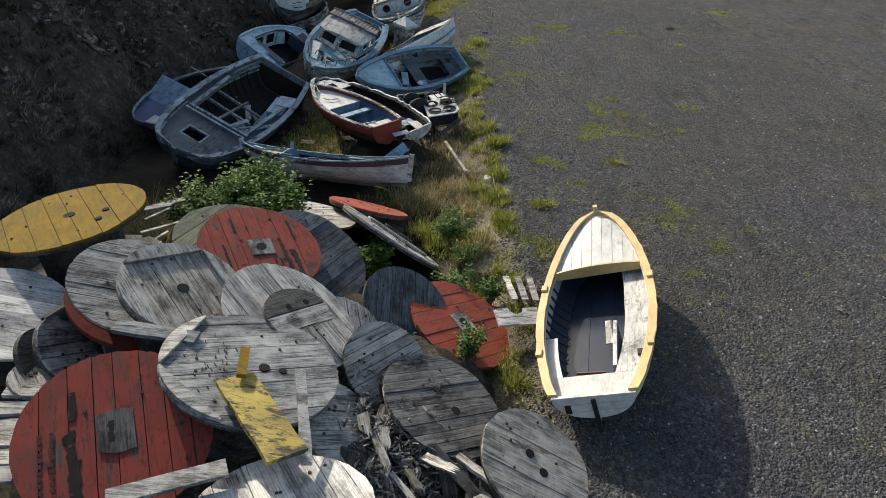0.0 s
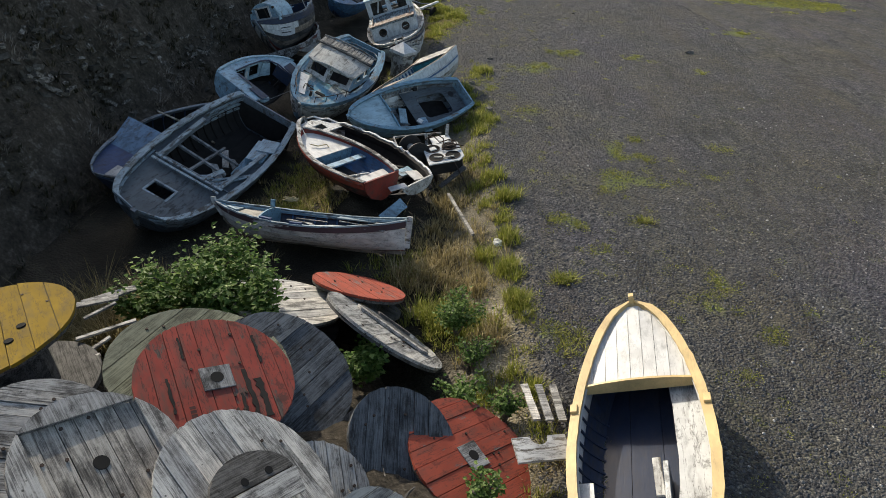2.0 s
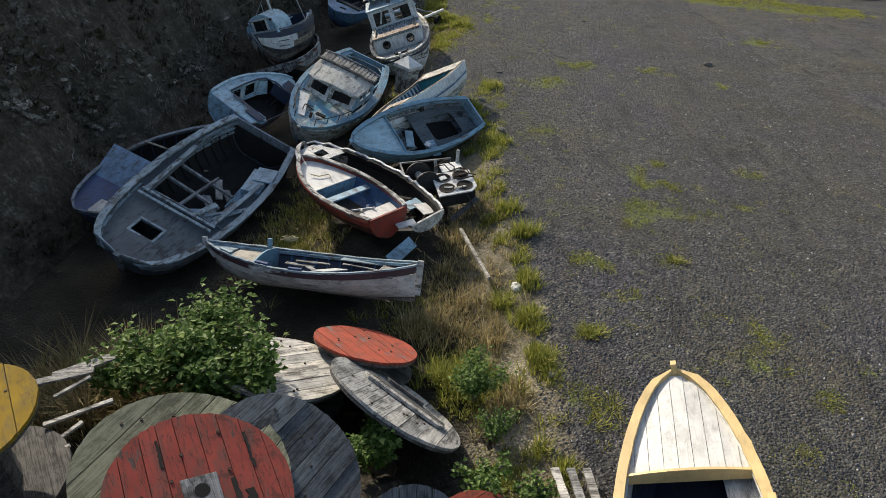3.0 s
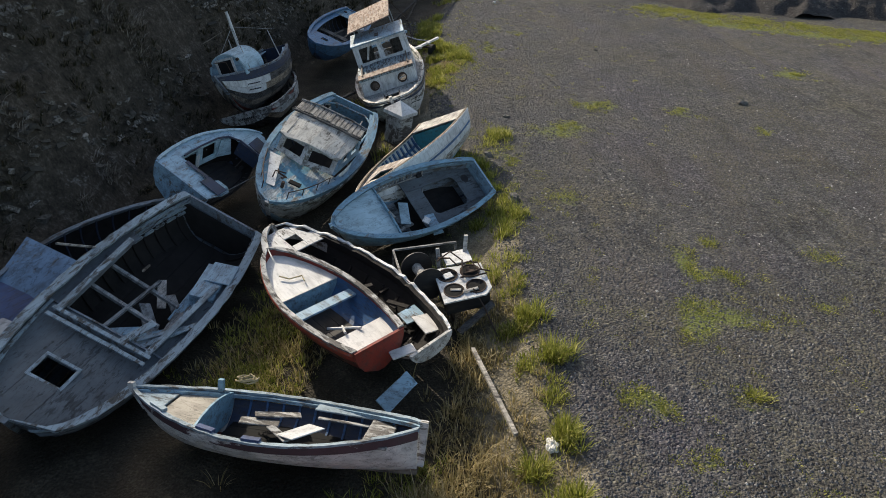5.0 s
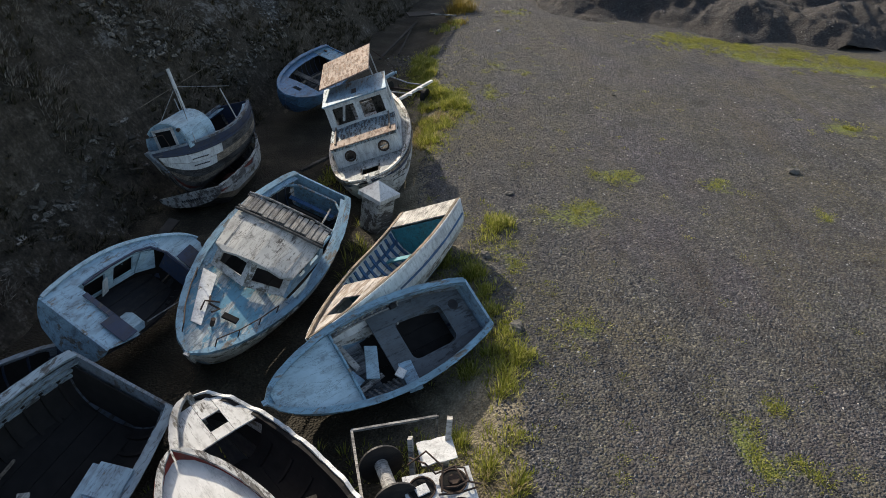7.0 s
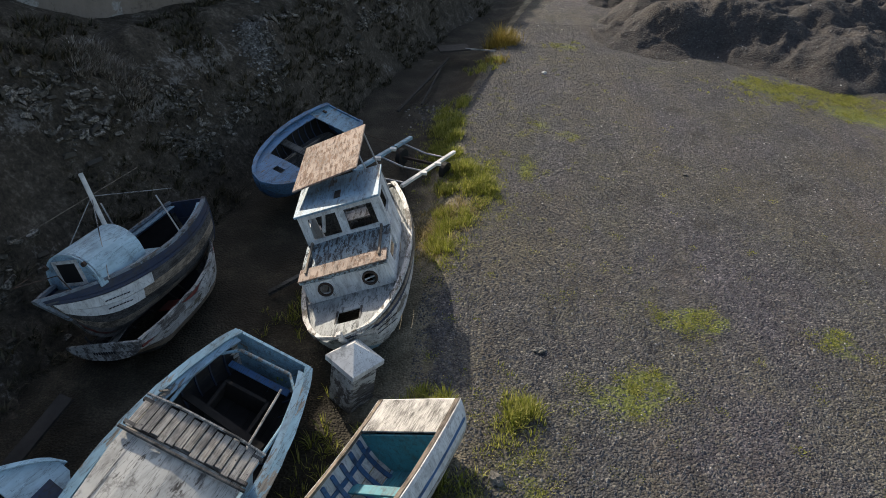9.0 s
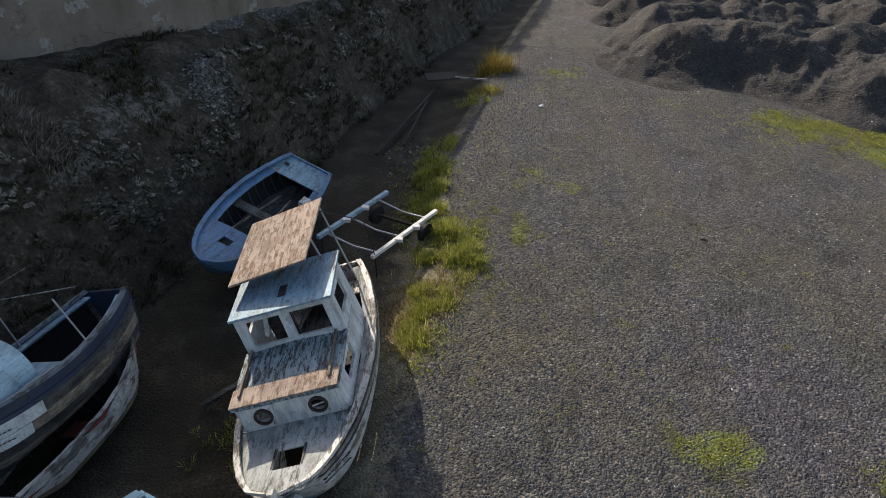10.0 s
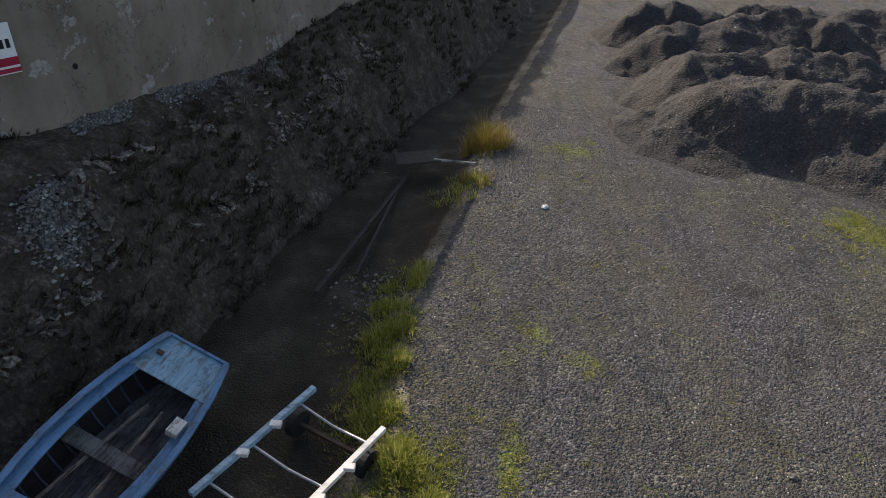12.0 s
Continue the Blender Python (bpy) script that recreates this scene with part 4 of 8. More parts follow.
def long_boat():
    h = Hull(3.87, 1.33, 0.43, stern=0.14, wide=0.5, bow_rise=0.16, stern_rise=0.2, rake=0.2, blunt=0.75)
    b = thing("wooden_boat", "narrow open boat, white and maroon outside, blue inside, with rotten boards", "boat",
              hull_pose(h, (-0.42, 12.9, 0.45), (-4.21, 13.65, 0.31), -19))
    planking(h, b, [P_MAROON, P_DULLWHITE, P_DULLWHITE, P_DULLWHITE, P_DULLWHITE, P_BAND], 6, lap=0.018)
    gunwales(h, b, P_GWALE, 0.07, 0.03, rough=0.02)
    gunwales(h, b, P_LBLUE, 0.05, 0.05, name="inwale", inset=-0.7, lift=-0.06)
    stem_post(h, b, P_WHITE2, 0.07, 0.05, 0.08)
    part("stern_post", bar((-0.03, 0, 0.1), (-0.06, 0, 0.7), 0.07, 0.1), P_WHITE2, b)
    keel_bar(h, b, W_BROWN)
    deck(h, b, P_SANDY, 0.72, 0.86, 0.06, 1, 0.02, label="beige gritty foredeck")
    deck(h, b, P_GWALE, 0.865, 0.97, 0.05, 4, 0.02)
    for u in (0.86, 0.66, 0.5):
        p, q = h.at(u - 0.03, 1.0, 1), h.at(u + 0.03, 1.0, 1)
        part("rowlock_block", bar(p + Vector((0, -0.05, 0.03)), q + Vector((0, -0.05, 0.03)), 0.08, 0.05), P_INDIGO if u < 0.8 else P_GWALE, b, "worn rowlock block")
    part("mooring_post", bar((2.86, -0.45, 0.5), (2.86, -0.46, 0.66), 0.07, 0.07), P_BLUE, b)
    part("rope_coil", tube([(2.5 + (0.17 - 0.012 * i / 6) * math.cos(i * 0.55), -0.5 + (0.1 - 0.01 * (i % 5)) * math.sin(i * 0.55), 0.66 + 0.012 * (i % 7)) for i in range(48)], 0.011, 5), ROPE, b, "loose coil of pale rope")
    part("side_seat", moved(boxes((0.35, 1.5, -0.09, 0.09, 0, 0.025)), pose(0, -0.42, 0.42, 0, 0, -3)), P_GWALE, b, "worn pale blue side seat")
    bulkhead(h, b, P_BLUE, 0.7, 0.1, rise=0.1, label="blue arched bulkhead")
    thwart(h, b, P_GRIME, 0.13, 0.42, 0.34, label="worn white stern seat")
    ribs(h, b, P_DBLUE, stations(0.1, 0.64, 9))
    # floor coloured almost black, the depth's shade put into it
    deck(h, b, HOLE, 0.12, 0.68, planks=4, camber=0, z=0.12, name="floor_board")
    lining(h, b, P_NAVY, 0.03, 0.7, 0.02, 0.85)
    random.seed(4)
    for x, y, r, w, l in ((1.5, 0.1, 62, 0.3, 0.55), (1.75, 0.22, -35, 0.12, 0.4), (2.1, 0.0, 15, 0.24, 0.5), (1.95, -0.25, 25, 0.2, 0.6), (0.95, -0.3, 8, 0.08, 0.9)):
        part("broken_board", moved(boxes((-l / 2, l / 2, -w / 2, w / 2, 0, 0.02)), pose(x, y, 0.36, 8, -6, r)), P_CHIP if w > 0.24 else P_GRIME, b)


def grey_trawler():
    h = Hull(5.1, 2.11, 0.9, stern=0.72, wide=0.42, bow_rise=0.22, stern_rise=0.06, rake=0.2, blunt=0.27)
    b = thing("fishing_boat", "large grey-blue wooden fishing boat hull with stripped deck leaning over", "boat",
              hull_pose(h, (-4.05, 17.82, 0.62), (-5.5, 12.93, 0.45), 24))
    planking(h, b, [P_HULL, P_HULL, P_HULL, P_HULL, P_HULL, P_HULL, P_GREY, P_GREY], 8, lap=0.004, n=24)
    # black skin, floor and ribs paint the shade down in the hold
    lining(h, b, CHAR_SHADE, 0.02, 0.6, 0.02, 0.8)
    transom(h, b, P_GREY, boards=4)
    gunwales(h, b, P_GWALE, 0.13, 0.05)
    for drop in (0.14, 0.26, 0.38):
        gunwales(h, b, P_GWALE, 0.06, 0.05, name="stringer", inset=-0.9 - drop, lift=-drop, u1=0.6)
    part("transom_lining", boxes((0.05, 0.07, -0.8, 0.8, 0.2, 0.82)), CHAR_SHADE, b)
    stem_post(h, b, P_GREY, 0.1, 0.05, 0.05)
    keel_bar(h, b, W_DARK, 0.09, 0.12)
    deck(h, b, P_GDECK, 0.62, 0.985, 0.1, 1, 0.04, hole=(0.785, 0.85, -0.3, 0.15), n=22, label="grey painted foredeck with a square hatch opening")
    bulkhead(h, b, P_GREY, 0.615, 0.3, h.sheer(0.615) - 0.07, name="bulkhead")
    # coaming round the open hold
    zc = h.sheer(0.4) - 0.06
    for y in (-0.78, 0.78):
        part("coaming", bar((1.5, y * 1.02, zc), (3.3, y * 0.9, zc + 0.03), 0.06, 0.14), P_GREY, b)
        part("coaming_cap", bar((1.5, y * 1.02, zc + 0.085), (3.34, y * 0.9, zc + 0.115), 0.09, 0.025), P_GWALE, b, "pale worn coaming cap")
    part("coaming", bar((3.3, -0.72, zc + 0.04), (3.3, 0.72, zc + 0.04), 0.08, 0.14), P_GREY, b)
    for x in (3.31, 3.45):
        part("coaming_cap", bar((x, -0.78, zc + 0.125), (x, 0.78, zc + 0.125), 0.06, 0.025), P_GWALE, b, "pale worn coaming cap")
    # frame round the foredeck hatch
    x0, x1, zh = 0.78 * h.L, 0.855 * h.L, h.sheer(0.82) - 0.058
    for p, q in (((x0, -0.34), (x0, 0.19)), ((x1, -0.34), (x1, 0.19)), ((x0, -0.32), (x1, -0.32)), ((x0, 0.17), (x1, 0.17))):
        part("hatch_frame", bar((p[0], p[1], zh), (q[0], q[1], zh), 0.045, 0.03), P_GWALE, b, "thin pale hatch frame")
    gunwales(h, b, P_GWALE, 0.05, 0.03, name="waterway", inset=-1.6, lift=-0.085, u0=0.62, u1=0.99)
    side_deck(h, b, P_GDECK, 0.25, 0.62, 0.26, 0.08)
    # beams, fallen planks and a box in the hold
    for x, z0 in ((2.0, 0.72), (2.55, 0.78)):
        part("deck_beam", bar((x, -0.75, z0), (x + 0.1, 0.5, z0), 0.055, 0.06), W_SLATE, b)
    part("carlin", bar((1.85, 0.0, 0.76), (3.2, -0.1, 0.82), 0.05, 0.055), W_SLATE, b)
    random.seed(9)
    for i in range(11):
        x, y = 1.6 + random.random() * 1.6, -0.1 + random.random() * 0.75
        l, w = 0.5 + random.random() * 0.7, 0.08 + random.random() * 0.12
        part("fallen_plank", moved(boxes((-l / 2, l / 2, -w / 2, w / 2, 0, 0.03)), pose(x, y, 0.42 + 0.03 * i, random.uniform(-14, 14), random.uniform(-14, 14), random.uniform(-60, 60))),
             random.choice((W_SLATE, W_GREY, P_LBLUE)), b)
    for k, (x, y, l, w, r) in enumerate(((2.85, 0.62, 1.1, 0.1, -36), (2.95, 0.5, 1.2, 0.07, -40), (2.75, 0.75, 0.9, 0.08, -30), (3.05, 0.35, 0.7, 0.12, -20))):
        part("fallen_plank", moved(boxes((-l / 2, l / 2, -w / 2, w / 2, 0, 0.03)), pose(x, y, 0.8 + 0.03 * k, 4, 6, r)), P_GWALE, b, "pale blue worn plank")
    part("locker", moved(boxes((-0.45, 0.35, -0.2, 0.2, 0, 0.35)), pose(1.45, 0.72, 0.5, 12, 0, 8)), P_LBLUE, b)
    part("locker_lid", moved(boxes((-0.22, 0.22, -0.24, 0.2, 0, 0.03)), pose(1.2, 0.74, 0.9, 18, 6, 8)), P_LBLUE, b)
    deck(h, b, CHAR_SHADE, 0.03, 0.62, planks=5, camber=0, z=0.22, name="floor_board")
    ribs(h, b, CHAR_SHADE, stations(0.05, 0.6, 11), 0.05, 0.04, 0.08, 0.75)
    part("pole", tube([(1.9, -1.05, 0.85), (2.7, -1.25, 1.45)], 0.02), W_GREY, b)


def blue_wreck():
    h = Hull(4.54, 1.88, 0.75, stern=0.5, wide=0.45, bow_rise=0.2, blunt=0.6)
    b = thing("wooden_boat", "dark blue wooden boat wreck in the shade below the bank", "boat", hull_pose(h, (-5.08, 18.65, 0.17), (-6.95, 14.51, 0.39), 22))
    planking(h, b, [P_NAVY, P_NAVY, P_NAVY, P_NAVY, P_GREY], 5)
    lining(h, b, CHAR_SHADE, 0.02, 0.72, 0.02, 0.95)
    transom(h, b, P_NAVY)
    gunwales(h, b, P_GREY, 0.07, 0.04)
    deck(h, b, P_INDIGO, 0.72, 0.98, 0.05, 1, 0.03, label="dark blue foredeck")
    part("cabin_front", panel([(3.45, -0.72, 0.74), (3.2, 0.15, 0.74), (2.42, -0.1, 1.0), (2.6, -1.02, 1.0)], 0.04), P_WRECK, b, "pale blue cabin board")
    part("cabin_side", panel([(3.2, 0.15, 0.55), (2.5, 0.2, 0.55), (2.42, -0.08, 0.98), (3.2, 0.13, 0.72)], 0.04), P_WRECK, b)
    part("broken_board", moved(boxes((-0.25, 0.2, -0.17, 0.17, 0, 0.02)), pose(4.1, 0.2, 0.86, 6, 0, 10)), P_WHITE, b, "white board on the foredeck")
    deck(h, b, W_DARK, 0.05, 0.5, planks=4, camber=0, z=0.15, name="floor_board")
    ribs(h, b, P_NAVY, stations(0.08, 0.5, 6))
    part("pole", tube([(1.0, 0.3, 0.4), (2.1, 0.9, 1.35)], 0.025), W_BROWN, b)
    part("pole", tube([(1.5, -0.2, 0.5), (2.4, 0.2, 1.5)], 0.02), W_BROWN, b)


def broken_cuddy():
    h = Hull(2.8, 1.52, 0.7, stern=0.81, wide=0.4, bow_rise=0.12, stern_rise=0.05, blunt=0.6)
    b = thing("motor_boat", "small pale blue motor boat with a smashed cabin and black inside", "boat", hull_pose(h, (-5.02, 18.71, 0.87), (-4.11, 21.36, 0.75), -30))
    planking(h, b, [P_NAVY, P_NAVY, P_LBLUE, P_LBLUE], 4, lap=0.002, sides=(1,))
    planking(h, b, [P_BLACK, P_BLACK, P_BLACK, P_BLACK], 4, lap=0.002, sides=(-1,), skip=((-1, 3), (-1, 2)))
    lining(h, b, CHAR_SHADE, 0.02, 0.95, 0.02, 0.9, sides=(1,))
    lining(h, b, CHAR_SHADE, 0.02, 0.9, 0.02, 0.5, sides=(-1,))
    transom(h, b, P_LBLUE, boards=1)
    gunwales(h, b, P_PALE, 0.06, 0.03, sides=(1,))
    gunwales(h, b, P_NAVY, 0.03, 0.05, lift=-0.06, inset=1.2, name="rub_rail", sides=(1,))
    side_deck(h, b, P_LBLUE, 0.2, 0.78, 0.24, 0.0, sides=(1,))
    deck(h, b, P_LBLUE, 0.0, 0.2, 0.0, 1, 0.03, label="pale blue stern deck")
    part("stripe", moved(boxes((0.0, 0.3, -0.66, -0.22, 0, 0.012), (0.2, 0.3, -0.22, 0.3, 0, 0.012)), pose(0.24, 0, 0.75)), P_NAVY, b, "navy blue stripe across the stern deck")
    deck(h, b, P_PALE, 0.76, 0.985, 0.0, 1, 0.04, label="pale blue foredeck")
    part("stripe", panel([(2.14, -0.5, 0.79), (2.55, -0.24, 0.82), (2.53, -0.02, 0.855), (2.14, -0.06, 0.84)], 0.012), P_NAVY, b, "navy blue patch on the foredeck")
    # cabin lining with two torn window openings below the side deck
    part("cabin_side", panel([(0.58, 0.36, 0.28), (2.1, 0.3, 0.3), (2.1, 0.44, 0.72), (0.58, 0.47, 0.7)], 0.03, [(0.06, 0.34, 0.12, 0.86), (0.46, 0.74, 0.25, 0.9)]), P_PALE, b, "pale cabin side with torn window openings")
    part("coaming", tube([(0.62, 0.44, 0.735), (1.2, 0.47, 0.735), (1.75, 0.45, 0.745), (2.0, 0.36, 0.77), (2.08, 0.1, 0.82), (2.09, -0.45, 0.79)], 0.022, 6), P_NAVY, b, "dark rubber edge round the cabin")
    part("torn_panel", panel([(1.0, 0.28, 0.3), (1.14, 0.3, 0.32), (1.06, 0.36, 0.66), (1.0, 0.36, 0.6)], 0.02), P_CHIP, b, "torn white panel")
    part("torn_panel", panel([(1.72, 0.3, 0.34), (2.05, 0.16, 0.4), (2.04, 0.3, 0.72), (1.85, 0.4, 0.7)], 0.02), P_PALE, b)
    part("stripe", panel([(2.08, -0.42, 0.45), (2.09, 0.12, 0.45), (2.1, 0.12, 0.78), (2.1, -0.45, 0.76)], 0.02), P_NAVY, b, "navy blue bulkhead")
    part("seat_moulding", boxes((0.6, 1.0, -0.58, -0.2, 0.35, 0.52), bevel=0.08), P_PALE, b)
    deck(h, b, P_BLACK, 0.05, 0.76, planks=3, camber=0, z=0.12, name="floor_board")
    part("loose_strip", tube([(1.1, -0.5, 0.35), (1.9, -0.62, 0.5)], 0.012), W_GREY, b)


def cabin_cruiser():
    h = Hull(5.34, 2.0, 1.0, stern=0.61, wide=0.42, bow_rise=0.22, stern_rise=0.02, rake=0.35, blunt=0.61)
    b = thing("cabin_boat", "old wooden cabin boat with flaking blue paint and grey roof", "boat",
              hull_pose(h, (-2.23, 23.71, 0.64), (-3.46, 18.51, 0.55), 20.7))
    planking(h, b, [P_BLUE, P_BLUE, P_LBLUE, P_WHITE2, P_WHITE2, P_WHITE2, P_LBLUE], 7, lap=0.006)
    # black inner skin gives the cockpit its shade by colour
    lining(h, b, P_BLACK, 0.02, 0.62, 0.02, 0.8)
    transom(h, b, P_BLUE, boards=4)
    gunwales(h, b, P_BLUE, 0.12, 0.05)
    rub_rail(h, b, P_WHITE2, 0.9)
    stem_post(h, b, P_WHITE2, 0.08, 0.04, 0.04)
    keel_bar(h, b, W_DARK)
    deck(h, b, P_FDECK, 0.62, 0.985, 0.02, 1, 0.06, n=16, label="blue foredeck with flaking paint")
    side_deck(h, b, P_LBLUE, 0.02, 0.64, 0.17, 0.0)
    # cabin
    x0, x1 = 2.0, 3.3
    zf, zt = 1.02, 1.46
    yb, yt = 0.78, 0.7
    part("cabin_front", panel([(x1 + 0.12, -0.66, zf + 0.08), (x1 + 0.3, 0, zf + 0.1), (x1 + 0.06, 0, zt + 0.05), (x1 - 0.1, -yt + 0.04, zt)], 0.05, [(0.16, 0.86, 0.28, 0.82)]), P_WHITE2, b, "cabin front with window opening")
    part("cabin_front", panel([(x1 + 0.3, 0, zf + 0.1), (x1 + 0.12, 0.66, zf + 0.08), (x1 - 0.1, yt - 0.04, zt), (x1 + 0.06, 0, zt + 0.05)], 0.05, [(0.14, 0.84, 0.28, 0.82)]), P_WHITE2, b, "cabin front with window opening")
    for s in (-1, 1):
        part("cabin_side", panel([(x0, s * yb, zf - 0.03), (x1 + 0.12, s * 0.66, zf + 0.08), (x1 - 0.1, s * (yt - 0.04), zt), (x0, s * yt, zt)], 0.05 * s, [(0.12, 0.42, 0.35, 0.8), (0.52, 0.84, 0.35, 0.82)]), P_LBLUE, b)
    bm = strip([[Vector((x, y, z)) for y, z in ([(-w, zt), (-w * 0.5, zt + 0.05), (0, zt + 0.07), (w * 0.5, zt + 0.05), (w, zt), (w, zt + 0.04), (w * 0.5, zt + 0.09), (0, zt + 0.11), (-w * 0.5, zt + 0.09), (-w, zt + 0.04)])] for x, w in ((x0 - 0.05, 0.78), (2.6, 0.78), (x1 + 0.02, 0.7), (x1 + 0.12, 0.52))])
    part("cabin_roof", bm, P_CANVAS, b, "weathered grey cabin roof with torn covering")
    for k in range(4):
        y = -0.6 + 0.4 * k
        part("roof_batten", bar((x0, y, zt + 0.085 - abs(y) * 0.05), (x1, y * 0.92, zt + 0.09 - abs(y) * 0.05), 0.03, 0.02), W_GREY, b)
    # slatted rack behind the roof
    for k in range(15):
        y = -0.74 + 1.48 * k / 14
        part("rack_slat", bar((x0 - 0.1 - 0.02 * ((k * 7) % 3), y, zt + 0.15 - 0.05 * abs(y)), (x0 + 0.34 - 0.015 * ((k * 5) % 4), y, zt + 0.15 - 0.05 * abs(y)), 0.088, 0.022), W_TAN, b)
    for dx in (-0.06, 0.3):
        part("rack_rail", bar((x0 + dx, -0.82, zt + 0.1), (x0 + dx, 0.82, zt + 0.1), 0.045, 0.05), W_DARK, b)
    part("rack_edge", tube([(x0 - 0.13, -0.82, zt + 0.12), (x0 - 0.14, -0.4, zt + 0.17), (x0 - 0.14, 0.4, zt + 0.17), (x0 - 0.13, 0.82, zt + 0.12)], 0.022), W_GREY, b)
    part("rack_edge", tube([(x0 + 0.38, -0.84, zt + 0.1), (x0 + 0.4, -0.4, zt + 0.14), (x0 + 0.4, 0.4, zt + 0.14), (x0 + 0.38, 0.84, zt + 0.1)], 0.025), W_DARK, b)
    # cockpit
    # floor, box and board are coloured black for the shade down here
    deck(h, b, CHAR_SHADE, 0.02, 0.62, planks=5, camber=0, z=0.35, name="floor_board")
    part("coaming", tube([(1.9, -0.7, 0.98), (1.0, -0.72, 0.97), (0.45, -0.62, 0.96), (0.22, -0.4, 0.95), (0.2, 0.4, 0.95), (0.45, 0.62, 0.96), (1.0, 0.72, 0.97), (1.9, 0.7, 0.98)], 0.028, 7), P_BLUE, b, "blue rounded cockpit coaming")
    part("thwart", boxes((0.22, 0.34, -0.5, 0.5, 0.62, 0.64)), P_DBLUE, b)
    part("engine_box", boxes((0.6, 0.66, -0.35, 0.3, 0.36, 0.72), (0.6, 1.2, -0.38, -0.33, 0.36, 0.7), (0.6, 1.2, 0.3, 0.35, 0.36, 0.7)), CHAR_SHADE, b)
    part("cockpit_board", bar((1.15, -0.68, 0.74), (1.32, 0.62, 0.74), 0.12, 0.03), CHAR_SHADE, b)
    part("cockpit_pole", tube([(0.5, 0.42, 0.95), (1.85, 0.5, 1.0)], 0.018), W_GREY, b)
    part("torn_panel", panel([(1.3, 0.42, 0.5), (1.95, 0.66, 0.5), (1.92, 0.64, 1.2), (1.7, 0.52, 1.02)], 0.02), P_CHIP, b, "torn white board standing in the cockpit")
    for k in range(9):
        part("splinter", bar((1.95 - 0.07 * k, -0.8 - 0.01 * (k % 3), 1.05), (2.12 - 0.075 * k, -0.86 + 0.05 * (k % 2), 1.3 - 0.018 * k), 0.03, 0.012), W_DARK, b)
    ribs(h, b, P_NAVY, stations(0.05, 0.35, 6))
    # deck gear and bow rail
    part("bollard", moved(disc(0.035, 0, 0.14, 10), pose(4.6, 0.0, h.sheer(0.86))), IRON, b)
    part("anchor_fitting", tube([(4.1, -0.3, 1.14), (4.3, -0.22, 1.2), (4.28, -0.05, 1.16), (4.45, -0.1, 1.22)], 0.018), IRON, b)
    part("anchor_fitting", tube([(4.15, -0.12, 1.16), (4.3, -0.3, 1.22), (4.45, -0.28, 1.15)], 0.014), IRON, b)
    part("hatch", boxes((4.3, 4.42, 0.05, 0.3, 1.15, 1.185)), HOLE, b, "small dark hatch")
    part("worn_strip", panel([(3.55, -0.72, 1.075), (4.7, -0.3, 1.135), (4.72, -0.12, 1.16), (3.6, -0.45, 1.11)], 0.008), P_CHIP, b, "worn white paint along the deck edge")
    for s in (-1, 1):
        ps = []
        for u in (0.72, 0.8, 0.88, 0.95):
            p = h.at(u, 1, s)
            q = Vector((p.x - 0.05, p.y * 0.9, p.z))
            ps.append(q + Vector((0, 0, 0.22)))
            part("rail_post", tube([q, q + Vector((0, 0, 0.22))], 0.01), IRON, b)
        part("bow_rail", tube(ps, 0.011), IRON, b)


def blade(verts, faces, p, d, h, w, bend):
    """One bent blade of grass."""
    s = Vector((-d.y, d.x, 0)) * (w / 2)
    a, b = len(verts), p + d * bend * 0.35 + Vector((0, 0, h * 0.6))
    tip = p + d * bend + Vector((0, 0, h))
    verts.extend((p - s, p + s, b + s * 0.8, b - s * 0.8, tip))
    faces.extend(((a, a + 1, a + 2, a + 3), (a + 3, a + 2, a + 4)))


def narrow_boat():
    h = Hull(4.44, 1.38, 0.8, stern=0.98, wide=0.35, bow_rise=0.02, stern_rise=0.1, rake=0.3, blunt=0.8)
    b = thing("motor_boat", "narrow white wooden boat with turquoise inside and a planked foredeck", "boat", hull_pose(h, (0.02, 22.84, 0.71), (-1.74, 18.74, 0.65), -27))
    planking(h, b, [P_DBLUE, P_LBLUE, P_WHITE2, P_CHIP, P_CHIP], 5, lap=0.008)
    transom(h, b, P_CHIP, boards=3)
    gunwales(h, b, W_BROWN, 0.07, 0.04, label="bare brown gunwale")
    gunwales(h, b, P_CHIP, 0.03, 0.06, lift=-0.03, inset=1.3, name="rub_rail")
    gunwales(h, b, P_DBLUE, 0.03, 0.08, lift=-0.3, inset=-1.2, name="stringer", u1=0.6)
    keel_bar(h, b, P_NAVY)
    deck(h, b, P_DECKWORN, 0.6, 0.97, 0.02, 7, 0.02, hole=(0.72, 0.84, -0.16, 0.2), label="worn white foredeck plank")
    deck(h, b, W_PALE, 0.0, 0.13, -0.03, 1, 0.01, label="pale board across the stern")
    bulkhead(h, b, P_TEAL, 0.6, 0.15, h.sheer(0.6) - 0.03, rise=0)
    bulkhead(h, b, P_TEAL, 0.13, 0.15, h.sheer(0.13) - 0.02, rise=0)
    thwart(h, b, P_TEAL, 0.27, 0.42, 0.16)
    deck(h, b, P_TEAL, 0.13, 0.6, planks=3, camber=0, z=0.2, name="floor_board", label="turquoise floor board")
    ribs(h, b, P_DBLUE, stations(0.16, 0.58, 9), 0.06, 0.03)
    for i in range(5):
        part("broken_board", moved(boxes((-0.2, 0.2, -0.05, 0.05, 0, 0.02)), pose(1.7 + 0.16 * i, -0.05 + 0.06 * i, 0.28 + 0.02 * i, 5, 9, 60 * i)), (P_CHIP, W_GREY, P_LBLUE)[i % 3], b)


